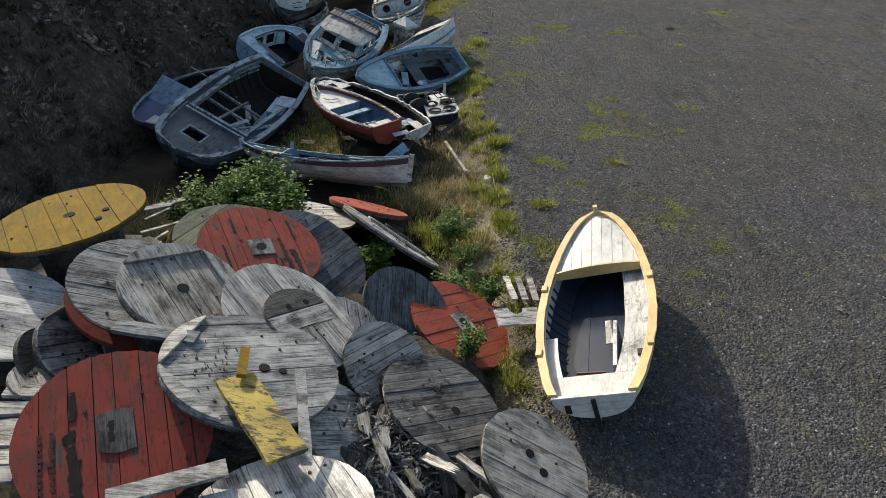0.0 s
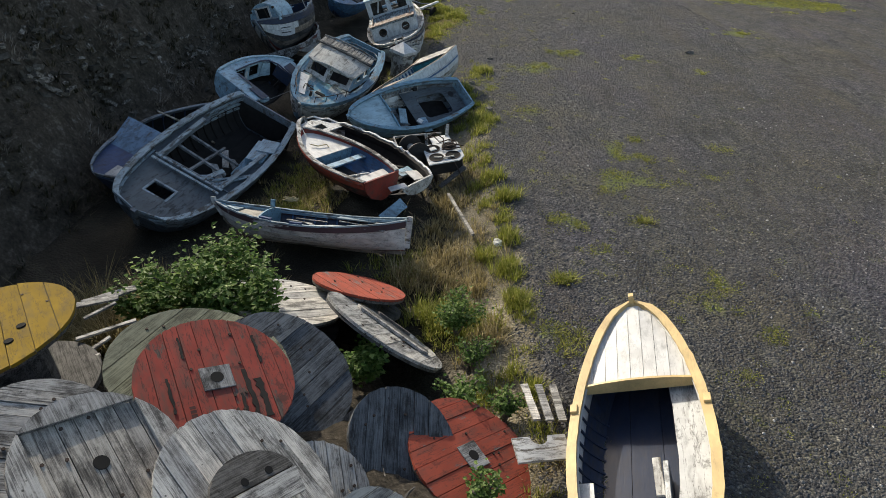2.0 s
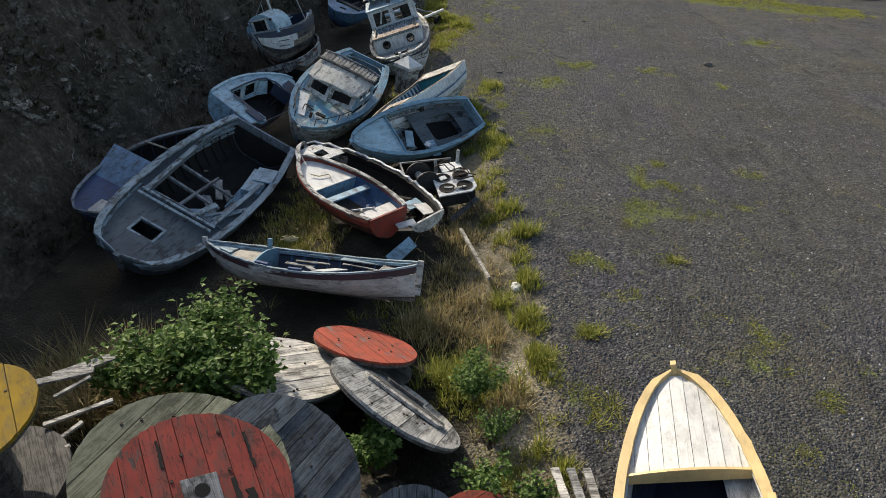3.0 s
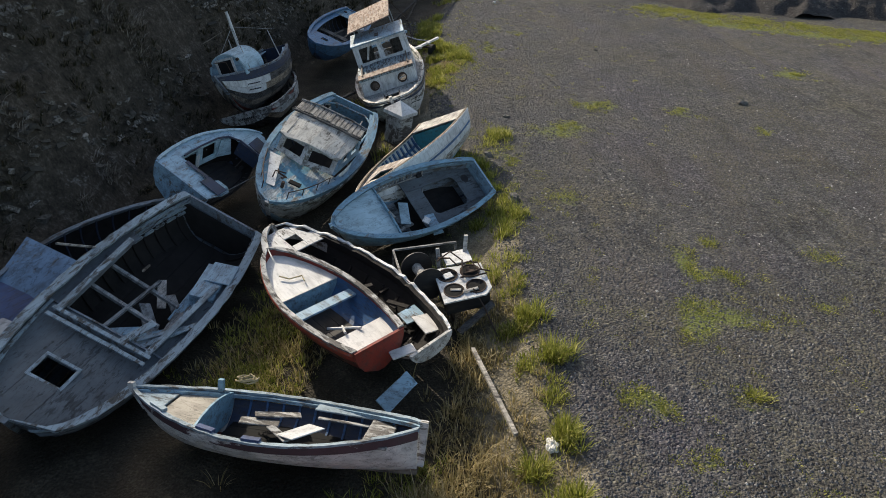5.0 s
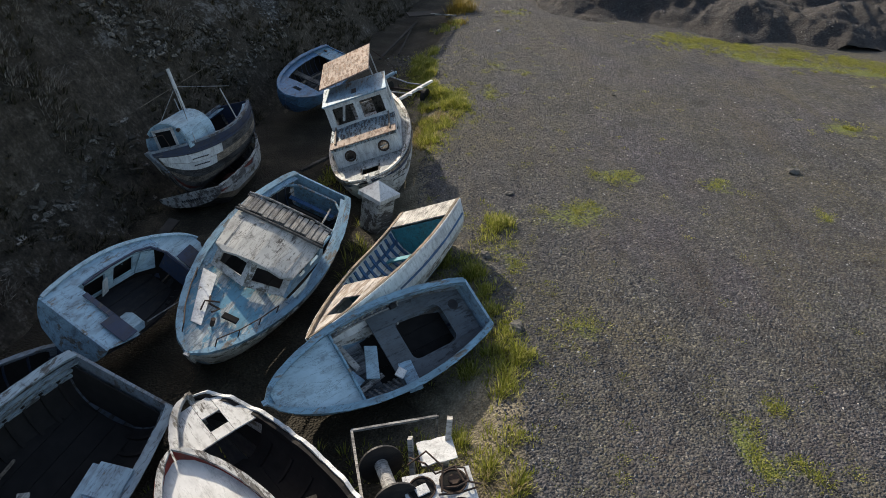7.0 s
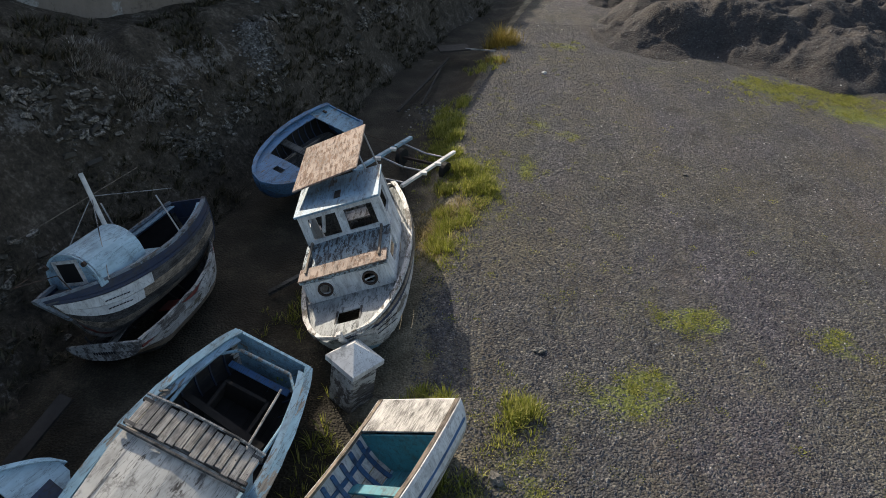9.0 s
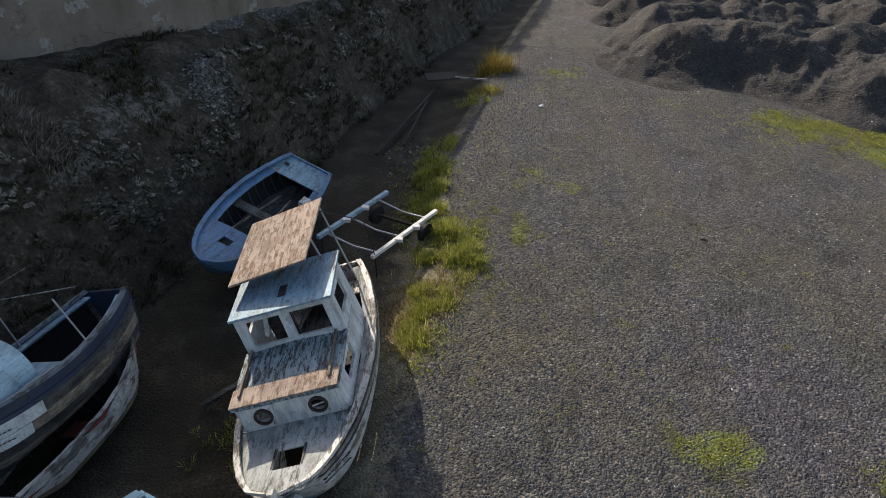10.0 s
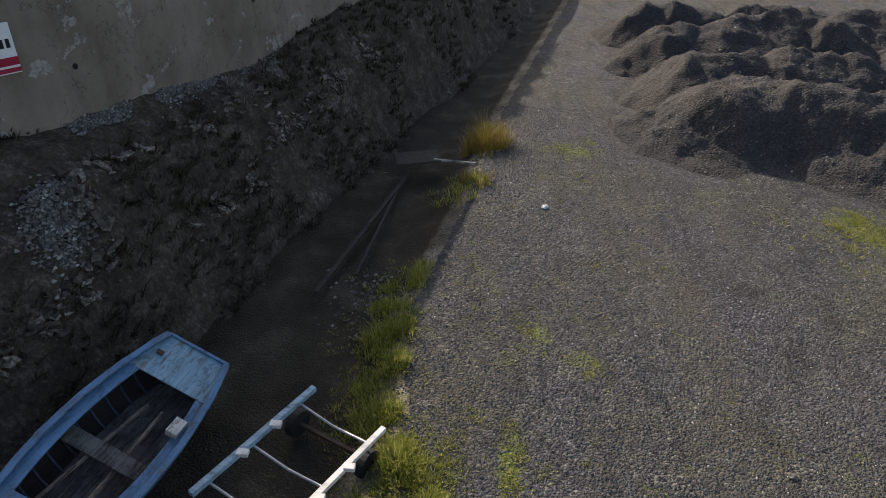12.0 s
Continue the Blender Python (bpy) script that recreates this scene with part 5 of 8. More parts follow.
def pale_blue_boat():
    h = Hull(3.82, 1.42, 0.72, stern=0.62, wide=0.42, bow_rise=0.3, stern_rise=0.02, rake=0.3, blunt=0.6)
    b = thing("wooden_boat", "pale blue open wooden boat leaning over on the grass verge", "boat", hull_pose(h, (0.86, 19.9, 0.5), (-2.1, 17.5, 0.7), 33))
    planking(h, b, [P_NAVY, P_BLUE, P_LBLUE, P_LBLUE, P_LBLUE, P_BLUE], 6)
    lining(h, b, P_GREY, 0.02, 0.65, 0.02, 0.95)
    transom(h, b, P_LBLUE)
    gunwales(h, b, P_BLUE, 0.1, 0.04)
    gunwales(h, b, P_LBLUE, 0.04, 0.05, name="inwale", inset=-1.0, lift=-0.1)
    stem_post(h, b, P_LBLUE, 0.07, 0.04, 0.04)
    keel_bar(h, b, P_NAVY)
    deck(h, b, P_PALE, 0.66, 0.97, 0.03, 1, 0.05, inset=0.07, label="chalky pale blue foredeck")
    deck(h, b, P_BLUE, 0.66, 0.985, 0.045, 1, 0.04)
    bulkhead(h, b, P_BLUE, 0.655, h.sheer(0.655) - 0.12, rise=0.05, name="deck_beam")
    # stern deck with a dark well, broken boards forward
    deck(h, b, P_GDECK, 0.01, 0.46, planks=1, camber=0, z=0.48, n=14, hole=(0.13, 0.36, -0.34, 0.34), name="stern_seat", label="grey stern deck with a dark well")
    for x, y in ((0.13, -0.34), (0.13, 0.34), (0.36, -0.34), (0.36, 0.34)):
        sx, sy = (1 if x < 0.25 else -1), (1 if y < 0 else -1)
        cx, cy = h.L * x + sx * 0.12, y + sy * 0.12
        arc = [(cx - sx * 0.12 * math.cos(t), cy - sy * 0.12 * math.sin(t)) for t in stations(0, math.pi / 2, 5)] + [(h.L * x - sx * 0.004, y - sy * 0.004)]
        part("well_corner", slab(arc if sx * sy < 0 else arc[::-1], 0.456, 0.478), P_GDECK, b)
    # flat black disc, the recess's shade as colour
    part("stern_recess", moved(disc(0.09, 0.479, 0.484, 20), pose(0.26, -0.2, 0)), P_BLACK, b)
    deck(h, b, CHAR_SHADE, 0.1, 0.5, planks=3, camber=0, z=0.15, name="floor_board")
    deck(h, b, W_SLATE, 0.5, 0.66, planks=5, camber=0, z=0.17, name="floor_board")
    ribs(h, b, W_GREY, stations(0.3, 0.64, 14), 0.035, 0.02)
    for v in (0.55, 0.72):
        rows = []
        for u in stations(0.3, 0.65, 8):
            q = h.at(u, v, -1, -0.05)
            rows.append([q, q + Vector((0, 0, 0.05)), q + Vector((0, 0.02, 0.05)), q + Vector((0, 0.02, 0))])
        part("stringer", strip(rows), W_GREY, b)
    for x, y, r, l, w, mt, z in ((2.0, 0.05, 62, 0.55, 0.2, P_PALE, 0.42), (2.45, 0.2, 20, 0.42, 0.24, P_LBLUE, 0.36), (2.25, -0.2, 100, 0.5, 0.1, W_GREY, 0.3), (2.6, -0.1, -30, 0.5, 0.12, W_SLATE, 0.28), (2.3, 0.35, 10, 0.8, 0.08, W_GREY, 0.4), (1.6, 0.52, 80, 0.5, 0.22, P_LBLUE, 0.5), (1.75, 0.42, 30, 0.16, 0.14, P_CHIP, 0.58)):
        part("loose_thwart", moved(boxes((-l / 2, l / 2, -w / 2, w / 2, 0, 0.03)), pose(x, y, z, 7, -8, r)), mt, b)
    # black box in place of a cut opening's dark inside
    part("grab_hole", boxes((1.2, 1.32, -0.62, -0.55, 0.5, 0.56)), P_BLACK, b)


def red_dinghy():
    h = Hull(3.01, 1.23, 0.55, stern=0.7, wide=0.45, bow_rise=0.12, stern_rise=0.03, rake=0.2, blunt=0.6)
    b = thing("dinghy", "small red dinghy with white inside resting on a wrecked boat", "boat", hull_pose(h, (-1.03, 14.36, 0.61), (-3.01, 16.62, 0.66), 2))
    # lower strakes take the hull's own shade as a darker red
    planking(h, b, [P_SHADERED, P_SHADERED, P_SHADERED, P_HULLRED], 4, lap=0.004)
    transom(h, b, P_HULLRED, boards=1)
    lining(h, b, P_DBLUE, 0.02, 0.6, 0.02, 0.9)
    gunwales(h, b, P_GRIME, 0.09, 0.035, rough=0.02, label="worn grimy gunwale with rusty edge")
    gunwales(h, b, P_ORANGE, 0.03, 0.05, lift=-0.045, inset=1.2, name="rub_rail")
    deck(h, b, P_CLEAN, 0.6, 0.97, 0.09, 1, 0.01, label="white bow deck")
    bulkhead(h, b, P_BLUE, 0.6, 0.06, h.sheer(0.6) - 0.1, rise=0)
    thwart(h, b, P_LBLUE, 0.47, 0.36, 0.2, label="pale blue thwart")
    deck(h, b, P_CLEAN, 0.01, 0.2, planks=1, camber=0, z=0.38, name="stern_seat", label="white stern seat")
    deck(h, b, P_BLACK, 0.1, 0.6, planks=3, camber=0, z=0.08, name="floor_board")
    part("oar", tube([(0.55, -0.1, 0.42), (1.1, 0.15, 0.2)], 0.02), P_WHITE, b)
    part("oar", tube([(0.6, 0.15, 0.42), (1.0, -0.05, 0.2)], 0.02), P_WHITE, b)
    part("rope", tube([(2.35, 0.2, 0.55), (2.2, 0.1, 0.53), (2.15, -0.1, 0.53), (2.0, -0.05, 0.53)], 0.012), ROPE, b)


def charred_boat():
    h = Hull(4.32, 1.58, 0.62, stern=0.5, wide=0.45, bow_rise=0.16, stern_rise=0.02, rake=0.25, blunt=0.45, tuck=0.62)
    b = thing("wrecked_boat", "rotten open boat with white outside, black burnt inside and broken sides", "boat", hull_pose(h, (-0.3, 14.52, 0.45), (-3.17, 17.75, 0.45), 7))
    planking(h, b, [P_BLACK, P_BLACK, CHAR_SHADE, P_WHITE2, P_WHITE2], 5, rough=0.9, skip=((1, 2), (1, 3), (1, 4)))
    transom(h, b, P_WHITE2, boards=2)
    lining(h, b, CHAR_SHADE, 0.02, 0.8, 0.02, 0.9, sides=(-1,))
    gunwales(h, b, P_CHIP, 0.05, 0.03, n=90, rough=0.13, sides=(-1,), label="ragged white edge of the broken side")
    gunwales(h, b, P_WHITE2, 0.12, 0.06, u0=0.74, sides=(1,))
    gunwales(h, b, CHAR_SHADE, 0.06, 0.12, lift=-0.13, inset=-0.6, name="inwale", rough=0.1, sides=(-1,))
    stem_post(h, b, P_WHITE2, 0.08, 0.04, 0.03)
    deck(h, b, P_WHITE, 0.8, 0.97, 0.04, 1, 0.02, hole=(0.84, 0.9, -0.2, 0.05), label="white bow deck with a broken hole")
    deck(h, b, CHAR_SHADE, 0.03, 0.8, planks=5, camber=0, z=0.1, name="floor_board")
    ribs(h, b, CHAR_SHADE, stations(0.06, 0.75, 7), 0.05, 0.03, 0.08, 0.6, (-1,))
    random.seed(21)
    for i in range(14):
        l, w = random.uniform(0.2, 0.5), random.uniform(0.06, 0.14)
        part("debris_board", moved(boxes((-l / 2, l / 2, -w / 2, w / 2, 0, 0.025)), pose(random.uniform(0.2, 2.2), random.uniform(-0.75, -0.05), 0.18 + 0.012 * i, random.uniform(-20, 20), random.uniform(-20, 20), random.uniform(0, 180))),
             random.choice((CHAR_SHADE, CHAR_SHADE, CHAR_SHADE, W_DARK)), b)
    part("white_panel", panel([(0.25, -0.55, 0.42), (0.72, -0.6, 0.4), (0.8, -0.3, 0.46), (0.35, -0.2, 0.46)], 0.02), P_CLEAN, b, "curved white panel lying in the stern")
    part("white_panel", panel([(0.75, -0.55, 0.36), (1.1, -0.6, 0.36), (1.1, -0.25, 0.38), (0.8, -0.2, 0.38)], 0.02), P_LBLUE, b)


def fishing_boat_with_mast():
    h = Hull(3.69, 1.53, 0.95, stern=0.55, wide=0.45, bow_rise=0.22, stern_rise=0.16, rake=0.35, blunt=0.75)
    b = thing("fishing_boat", "white fishing boat with a mast and round-topped blue wheelhouse", "boat",
              hull_pose(h, (-4.98, 27.34, 1.02), (-5.72, 23.76, 1.22), -17))
    planking(h, b, [P_MAROON, W_DARK, W_BROWN, W_DARK, W_BROWN, W_DARK, P_NAVY], 7)
    for s in (-1, 1):
        for v0, v1, u0 in ((0.58, 0.71, 0.66), (0.715, 0.85, 0.6)):
            rows = []
            for u in stations(u0, 0.985, 10):
                rows.append([h.at(u, v0, s, 0.014), h.at(u, v1, s, 0.014), h.at(u, v1, s, 0.03), h.at(u, v0, s, 0.03)])
            part("bow_strake", strip(rows), P_CHIP, b, "white painted bow strake")
    transom(h, b, P_NAVY)
    lining(h, b, CHAR_SHADE, 0.02, 0.45, 0.02, 0.9)
    gunwales(h, b, P_GREY, 0.08, 0.05)
    rub_rail(h, b, P_NAVY, 0.86)
    stem_post(h, b, P_GREY, 0.08, 0.05, 0.06)
    keel_bar(h, b, W_DARK)
    deck(h, b, P_DECK, 0.7, 0.985, 0.06, 1, 0.04, n=14, label="dark grey foredeck")
    deck(h, b, P_LBLUE, 0.42, 0.698, 0.06, 1, 0.04, n=8, label="pale blue deck")
    side_deck(h, b, P_LBLUE, 0.02, 0.42, 0.18, 0.02)
    deck(h, b, W_DARK, 0.03, 0.44, planks=4, camber=0, z=0.35, name="floor_board")
    # vaulted wheelhouse
    z0 = 0.98
    prof = [(0.52 * math.cos(a), z0 + 0.12 + 0.5 * math.sin(a)) for a in stations(0, math.pi, 14)]
    prof = [(0.52, z0)] + prof + [(-0.52, z0)]
    outer = [[Vector((x, y, z)) for y, z in prof] + [Vector((x, y * 0.93, z - 0.03 if z > z0 else z)) for y, z in reversed(prof)] for x in (1.95, 2.5, 3.0)]
    part("wheelhouse", strip(outer), P_PALE, b, "round-topped pale blue wheelhouse", smooth=False)
    front = [(y, z) for y, z in prof]
    m = Matrix(((0, 0, 1, 2.98), (1, 0, 0, 0), (0, 1, 0, 0), (0, 0, 0, 1)))
    face = part("wheelhouse_front", moved(slab(front, -0.03, 0.0), m), P_LBLUE, b)
    part("window_frame", panel([(3.0, -0.26, z0 + 0.06), (3.0, 0.26, z0 + 0.06), (3.0, 0.26, z0 + 0.5), (3.0, -0.26, z0 + 0.5)], 0.03, [(0.12, 0.88, 0.12, 0.88)]), P_WHITE, face)
    part("pane", boxes((2.982, 2.99, -0.21, 0.21, z0 + 0.1, z0 + 0.46), bevel=0), HOLE, face)
    for y in (-0.4, 0.4):
        part("lamp", moved(disc(0.04, 0, 0.05, 10), facing((2.99, y, z0 + 0.42), (1, 0, 0))), IRON, b)
    part("mast", tube([(2.0, 0, 0.9), (1.92, -0.03, 2.5)], 0.04, 8), P_CLEAN, b, "white mast")
    top = (1.93, -0.03, 2.1)
    for q in ((2.9, 0.6, 1.05), (2.9, -0.6, 1.05), (0.9, 0.62, 1.7)):
        part("stay", tube([top, q], 0.009, 5), W_GREY, b)
    for s in (-1, 1):
        part("awning_post", tube([(1.2, s * 0.68, 0.95), (1.3, s * 0.62, 1.75)], 0.014), STEEL, b)
    part("boom", tube([(2.7, -1.3, 1.75), (1.4, 0.6, 2.3)], 0.009, 5), W_BROWN, b)
    for s in (-1, 1):
        q = h.at(0.9, 1, s)
        part("rail_post", tube([q, q + Vector((0.1, 0, 0.35))], 0.008), IRON, b)
    part("bow_rail", tube([h.at(0.9, 1, -1) + Vector((0.1, 0, 0.35)), (h.L + 0.22, 0, 1.55), h.at(0.9, 1, 1) + Vector((0.1, 0, 0.35))], 0.008), IRON, b)
    for s, v in ((1, 0.66), (1, 0.55)):
        a, c = h.at(0.83, v + 0.1, s, 0.034), h.at(0.72, v + 0.1, s, 0.034)
        for k in range(7):
            p = a.lerp(c, k / 7)
            q = a.lerp(c, (k + 0.62) / 7)
            part("letter_bar", bar(p, q, 0.012, 0.07, (0, 1, 0.4)), INK, b)


def half_hull():
    h = Hull(3.05, 1.53, 0.62, stern=1.05, wide=0.4, bow_rise=0.22, stern_rise=0.06, blunt=0.6, tuck=0.58)
    b = thing("wooden_boat", "broken plank boat with white transom and dark red inside", "boat", hull_pose(h, (-5.18, 24.06, 0.22), (-4.56, 27.05, 0.44), 20))
    planking(h, b, [W_DARK, W_DARK, W_BROWN, P_WHITE2, P_GRIME], 5, sides=(-1,), rough=0.5)
    planking(h, b, [W_DARK, W_DARK, W_BROWN, W_DARK, W_DARK], 5, sides=(1,), skip=((1, 4),))
    transom(h, b, P_GRIME, boards=2)
    gunwales(h, b, P_GRIME, 0.06, 0.03, rough=0.05, sides=(-1,))
    gunwales(h, b, P_MAROON, 0.04, 0.1, lift=-0.14, inset=-0.6, name="inwale", sides=(-1,))
    # floor and inner skin black, standing for shade in the hull
    deck(h, b, CHAR_SHADE, 0.05, 0.9, planks=4, camber=0, z=0.14, name="floor_board")
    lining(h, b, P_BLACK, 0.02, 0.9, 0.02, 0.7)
    part("thwart", boxes((1.3, 1.6, -0.66, 0.1, 0.34, 0.37)), P_MAROON, b, "dark red thwart")
    part("loose_plank", bar((0.25, 0.3, 0.42), (1.9, 0.62, 0.5), 0.16, 0.03), W_GREY, b)
    ribs(h, b, W_DARK, stations(0.1, 0.75, 8))
    for k in range(9):
        part("letter_bar", boxes((-0.06, -0.049, -0.2 + 0.055 * k, -0.165 + 0.055 * k, 0.5, 0.55)), INK, b)


def wheelhouse_boat():
    h = Hull(4.78, 2.05, 0.95, stern=0.62, wide=0.45, bow_rise=0.2, stern_rise=0.06, rake=0.3, blunt=0.38)
    b = thing("cabin_boat", "white cabin boat with portholes and a raised rusty roof sheet", "boat",
              hull_pose(h, (-1.78, 28.88, 0.64), (-1.3, 24.13, 0.62), -18.7))
    planking(h, b, [P_LBLUE, P_BLUE, P_WHITE2, P_WHITE, P_WHITE, P_WHITE2, P_NAVY], 7)
    transom(h, b, P_WHITE2)
    gunwales(h, b, P_WHITE2, 0.09, 0.05)
    rub_rail(h, b, W_BROWN, 0.93)
    stem_post(h, b, P_WHITE, 0.08, 0.05, 0.14)
    keel_bar(h, b, W_DARK)
    deck(h, b, P_FORE, 0.7, 0.985, 0.05, 1, 0.04, hole=(0.83, 0.9, -0.18, 0.2), n=12, label="worn grey foredeck with hatch opening")
    side_deck(h, b, P_FORE, 0.02, 0.72, 0.2, 0.03)
    deck(h, b, W_DARK, 0.02, 0.4, planks=4, camber=0, z=0.4, name="floor_board")
    for y in (-0.2, 0.22):
        part("hatch_frame", bar((h.L * 0.825, y, h.sheer(0.86) - 0.02), (h.L * 0.905, y, h.sheer(0.86) - 0.005), 0.03, 0.025), W_DARK, b)
    # low cabin with two portholes
    x0, x1, zd, zt = 1.75, 3.42, 0.98, 1.42
    w = 0.74
    front = part("cabin_front", panel([(x1 + 0.04, -w, zd), (x1 + 0.04, w, zd), (x1, w - 0.02, zt), (x1, -w + 0.02, zt)], 0.05, [(0.14, 0.32, 0.28, 0.78), (0.68, 0.86, 0.28, 0.78)]), P_CHIP, b, "white cabin front")
    for y in (-0.4, 0.4):
        plate = bmesh.new()
        n = 24
        sq = 0.17
        rings = []
        for k in range(n):
            a = 2 * math.pi * k / n
            c, s = math.cos(a), math.sin(a)
            q = sq / max(abs(c), abs(s))
            rings.append([plate.verts.new((c * 0.105, s * 0.105, 0.0)), plate.verts.new((c * q, s * q, 0.0)), plate.verts.new((c * q, s * q, 0.02)), plate.verts.new((c * 0.105, s * 0.105, 0.02))])
        for k in range(n):
            p, q = rings[k], rings[(k + 1) % n]
            for i in range(4):
                plate.faces.new((p[i], p[(i + 1) % 4], q[(i + 1) % 4], q[i]))
        part("porthole_plate", moved(plate, facing((x1 + 0.024, y, zd + 0.23), (1, 0, 0.09))), P_CHIP, front)
        part("porthole", moved(ring_plate(0.1, 0.135, 0.0, 0.03), facing((x1 + 0.046, y, zd + 0.232), (1, 0, 0.09))), IRON, front)
    part("porthole_bar", bar((x1 + 0.05, 0.31, zd + 0.22), (x1 + 0.05, 0.49, zd + 0.25), 0.02), P_WHITE, front)
    for s in (-1, 1):
        part("cabin_side", panel([(x0, s * (w + 0.04), zd - 0.03), (x1, s * w, zd), (x1, s * (w - 0.02), zt), (x0, s * (w + 0.02), zt)], 0.05 * s, [(0.45, 0.78, 0.3, 0.8)]), P_CHIP, b, "white cabin side with window opening")
    bm = strip([[Vector((x, y, z)) for y, z in ((-ww, zt), (ww, zt), (ww, zt + 0.035), (0, zt + 0.075), (-ww, zt + 0.035))] for x, ww in ((2.35, 0.8), (2.9, 0.8), (x1 + 0.06, 0.78))])
    part("cabin_roof", bm, P_ROOF, b, "cabin roof with blue paint peeling off black")
    part("roof_edge", boxes((x1 - 0.28, x1 + 0.075, -0.79, 0.79, zt + 0.06, zt + 0.085)), RUST, b, "rusty strip on the cabin roof edge")
    for s in (-1, 1):
        part("hand_rail", bar((2.4, s * 0.66, zt + 0.1), (x1 - 0.1, s * 0.66, zt + 0.1), 0.035, 0.05), W_BROWN, b)
    # wheelhouse with two front windows
    wx0, wx1, wz0, wz1 = 1.45, 2.36, zt - 0.02, 2.05
    part("wheelhouse_front", panel([(wx1 + 0.02, -0.74, wz0), (wx1 + 0.02, 0.74, wz0), (wx1 - 0.1, 0.72, wz1), (wx1 - 0.1, -0.72, wz1)], 0.05, [(0.08, 0.45, 0.22, 0.84), (0.55, 0.92, 0.22, 0.84)]), P_CHIP, b, "white wheelhouse front with two windows")
    for s in (-1, 1):
        part("wheelhouse_side", panel([(wx0, s * 0.76, wz0 - 0.45), (wx1 + 0.02, s * 0.74, wz0 - 0.45), (wx1 - 0.1, s * 0.72, wz1), (wx0, s * 0.74, wz1)], 0.05 * s, [(0.3, 0.85, 0.58, 0.9)]), P_CHIP, b, "white wheelhouse side")
    part("wheelhouse_back", panel([(wx0, 0.72, 0.6), (wx0, -0.72, 0.6), (wx0, -0.7, wz1), (wx0, 0.7, wz1)], 0.04, [(0.3, 0.7, 0.0, 0.85)]), W_DARK, b)
    part("wheelhouse_roof", boxes((wx0 - 0.25, wx1 - 0.02, -0.8, 0.8, wz1, wz1 + 0.04)), P_LBLUE, b, "pale blue wheelhouse roof")
    part("roof_hatch", boxes((wx0 + 0.35, wx0 + 0.6, -0.06, 0.06, wz1 + 0.04, wz1 + 0.06)), P_BLACK, b)
    part("window_stay", bar((wx1 - 0.2, -0.45, wz0 + 0.15), (wx1 - 0.15, -0.3, wz1 - 0.1), 0.05), P_CHIP, b)
    # tilted sheet on posts behind the wheelhouse
    sheet_pose = pose(1.05, -0.1, 2.42, 7, 3, -3)
    roof = part("roof_sheet", moved(boxes((-0.8, 0.8, -0.67, 0.67, 0, 0.035), bevel=0.012), sheet_pose), RUST, b, "rust-stained white roof sheet")
    for x, y in ((-0.7, -0.58), (-0.7, 0.58), (0.15, -0.58), (0.15, 0.58)):
        top = sheet_pose @ Vector((x, y, 0))
        part("roof_post", tube([(top.x, y * 0.98, 0.95), top], 0.018), STEEL, b)
    part("rope", tube([sheet_pose @ Vector((-0.4, 0.7, 0.02)), (-0.15, 0.95, 1.7), (-0.1, 0.9, 1.0)], 0.009), IRON, b)
    part("stern_bench", boxes((0.15, 0.55, -0.6, 0.6, 0.7, 0.74)), P_WHITE2, b)
    for s, v in ((1, 0.78), (1, 0.68)):
        a, c = h.at(0.95, v, s, 0.022), h.at(0.84, v, s, 0.022)
        for k in range(8):
            part("letter_bar", bar(a.lerp(c, k / 8), a.lerp(c, (k + 0.6) / 8), 0.01, 0.05, (0, 1, 0.4)), INK, b)


def blue_rowing_boat():
    h = Hull(4.1, 1.56, 0.72, stern=0.65, wide=0.45, bow_rise=0.16, stern_rise=0.03, rake=0.25, blunt=0.5)
    b = thing("rowing_boat", "blue open wooden boat with wide side decks lying in shade", "boat", hull_pose(h, (-2.93, 32.64, 0.85), (-3.99, 28.68, 0.81), 19))
    planking(h, b, [P_NAVY, P_DBLUE, P_DBLUE, P_NBLUE, P_NBLUE], 5)
    lining(h, b, CHAR_SHADE, 0.02, 0.7, 0.02, 0.85)
    transom(h, b, P_NBLUE)
    gunwales(h, b, P_NBLUE, 0.09, 0.05)
    deck(h, b, P_NBLUE, 0.7, 0.985, 0.03, 1, 0.03, n=12, hole=(0.78, 0.83, -0.1, 0.12), label="blue foredeck with a round hole")
    side_deck(h, b, P_NBLUE, 0.0, 0.7, 0.2, 0.04)
    deck(h, b, P_BLUE, 0.0, 0.17, 0.03, 1, 0.01, label="pale blue stern deck")
    part("deck_fitting", boxes((0.3, 0.38, -0.45, -0.35, 0.73, 0.76)), IRON, b)
    deck(h, b, W_DARK, 0.05, 0.72, planks=4, camber=0, z=0.15, name="floor_board")
    part("side_box", boxes((1.1, 1.35, 0.45, 0.62, 0.66, 0.78)), P_WHITE2, b)
    thwart(h, b, W_DARK, 0.45, 0.4, 0.25)
    for y in (-0.15, 0.1):
        part("pole", tube([(0.9, y, 0.3), (2.9, y * 2.2, 0.42)], 0.03), W_BROWN, b)
    ribs(h, b, P_NAVY, stations(0.1, 0.66, 9))


cream_boat()
long_boat()
grey_trawler()
blue_wreck()
broken_cuddy()
cabin_cruiser()
narrow_boat()
pale_blue_boat()
red_dinghy()
charred_boat()
fishing_boat_with_mast()
half_hull()
wheelhouse_boat()
blue_rowing_boat()

# ---- the heap of cable drums ----
SPLINTER = leaf_mat("splintered_wood", (0.02, 0.018, 0.016), (0.1, 0.09, 0.08), (0.34, 0.32, 0.29), 0.05)


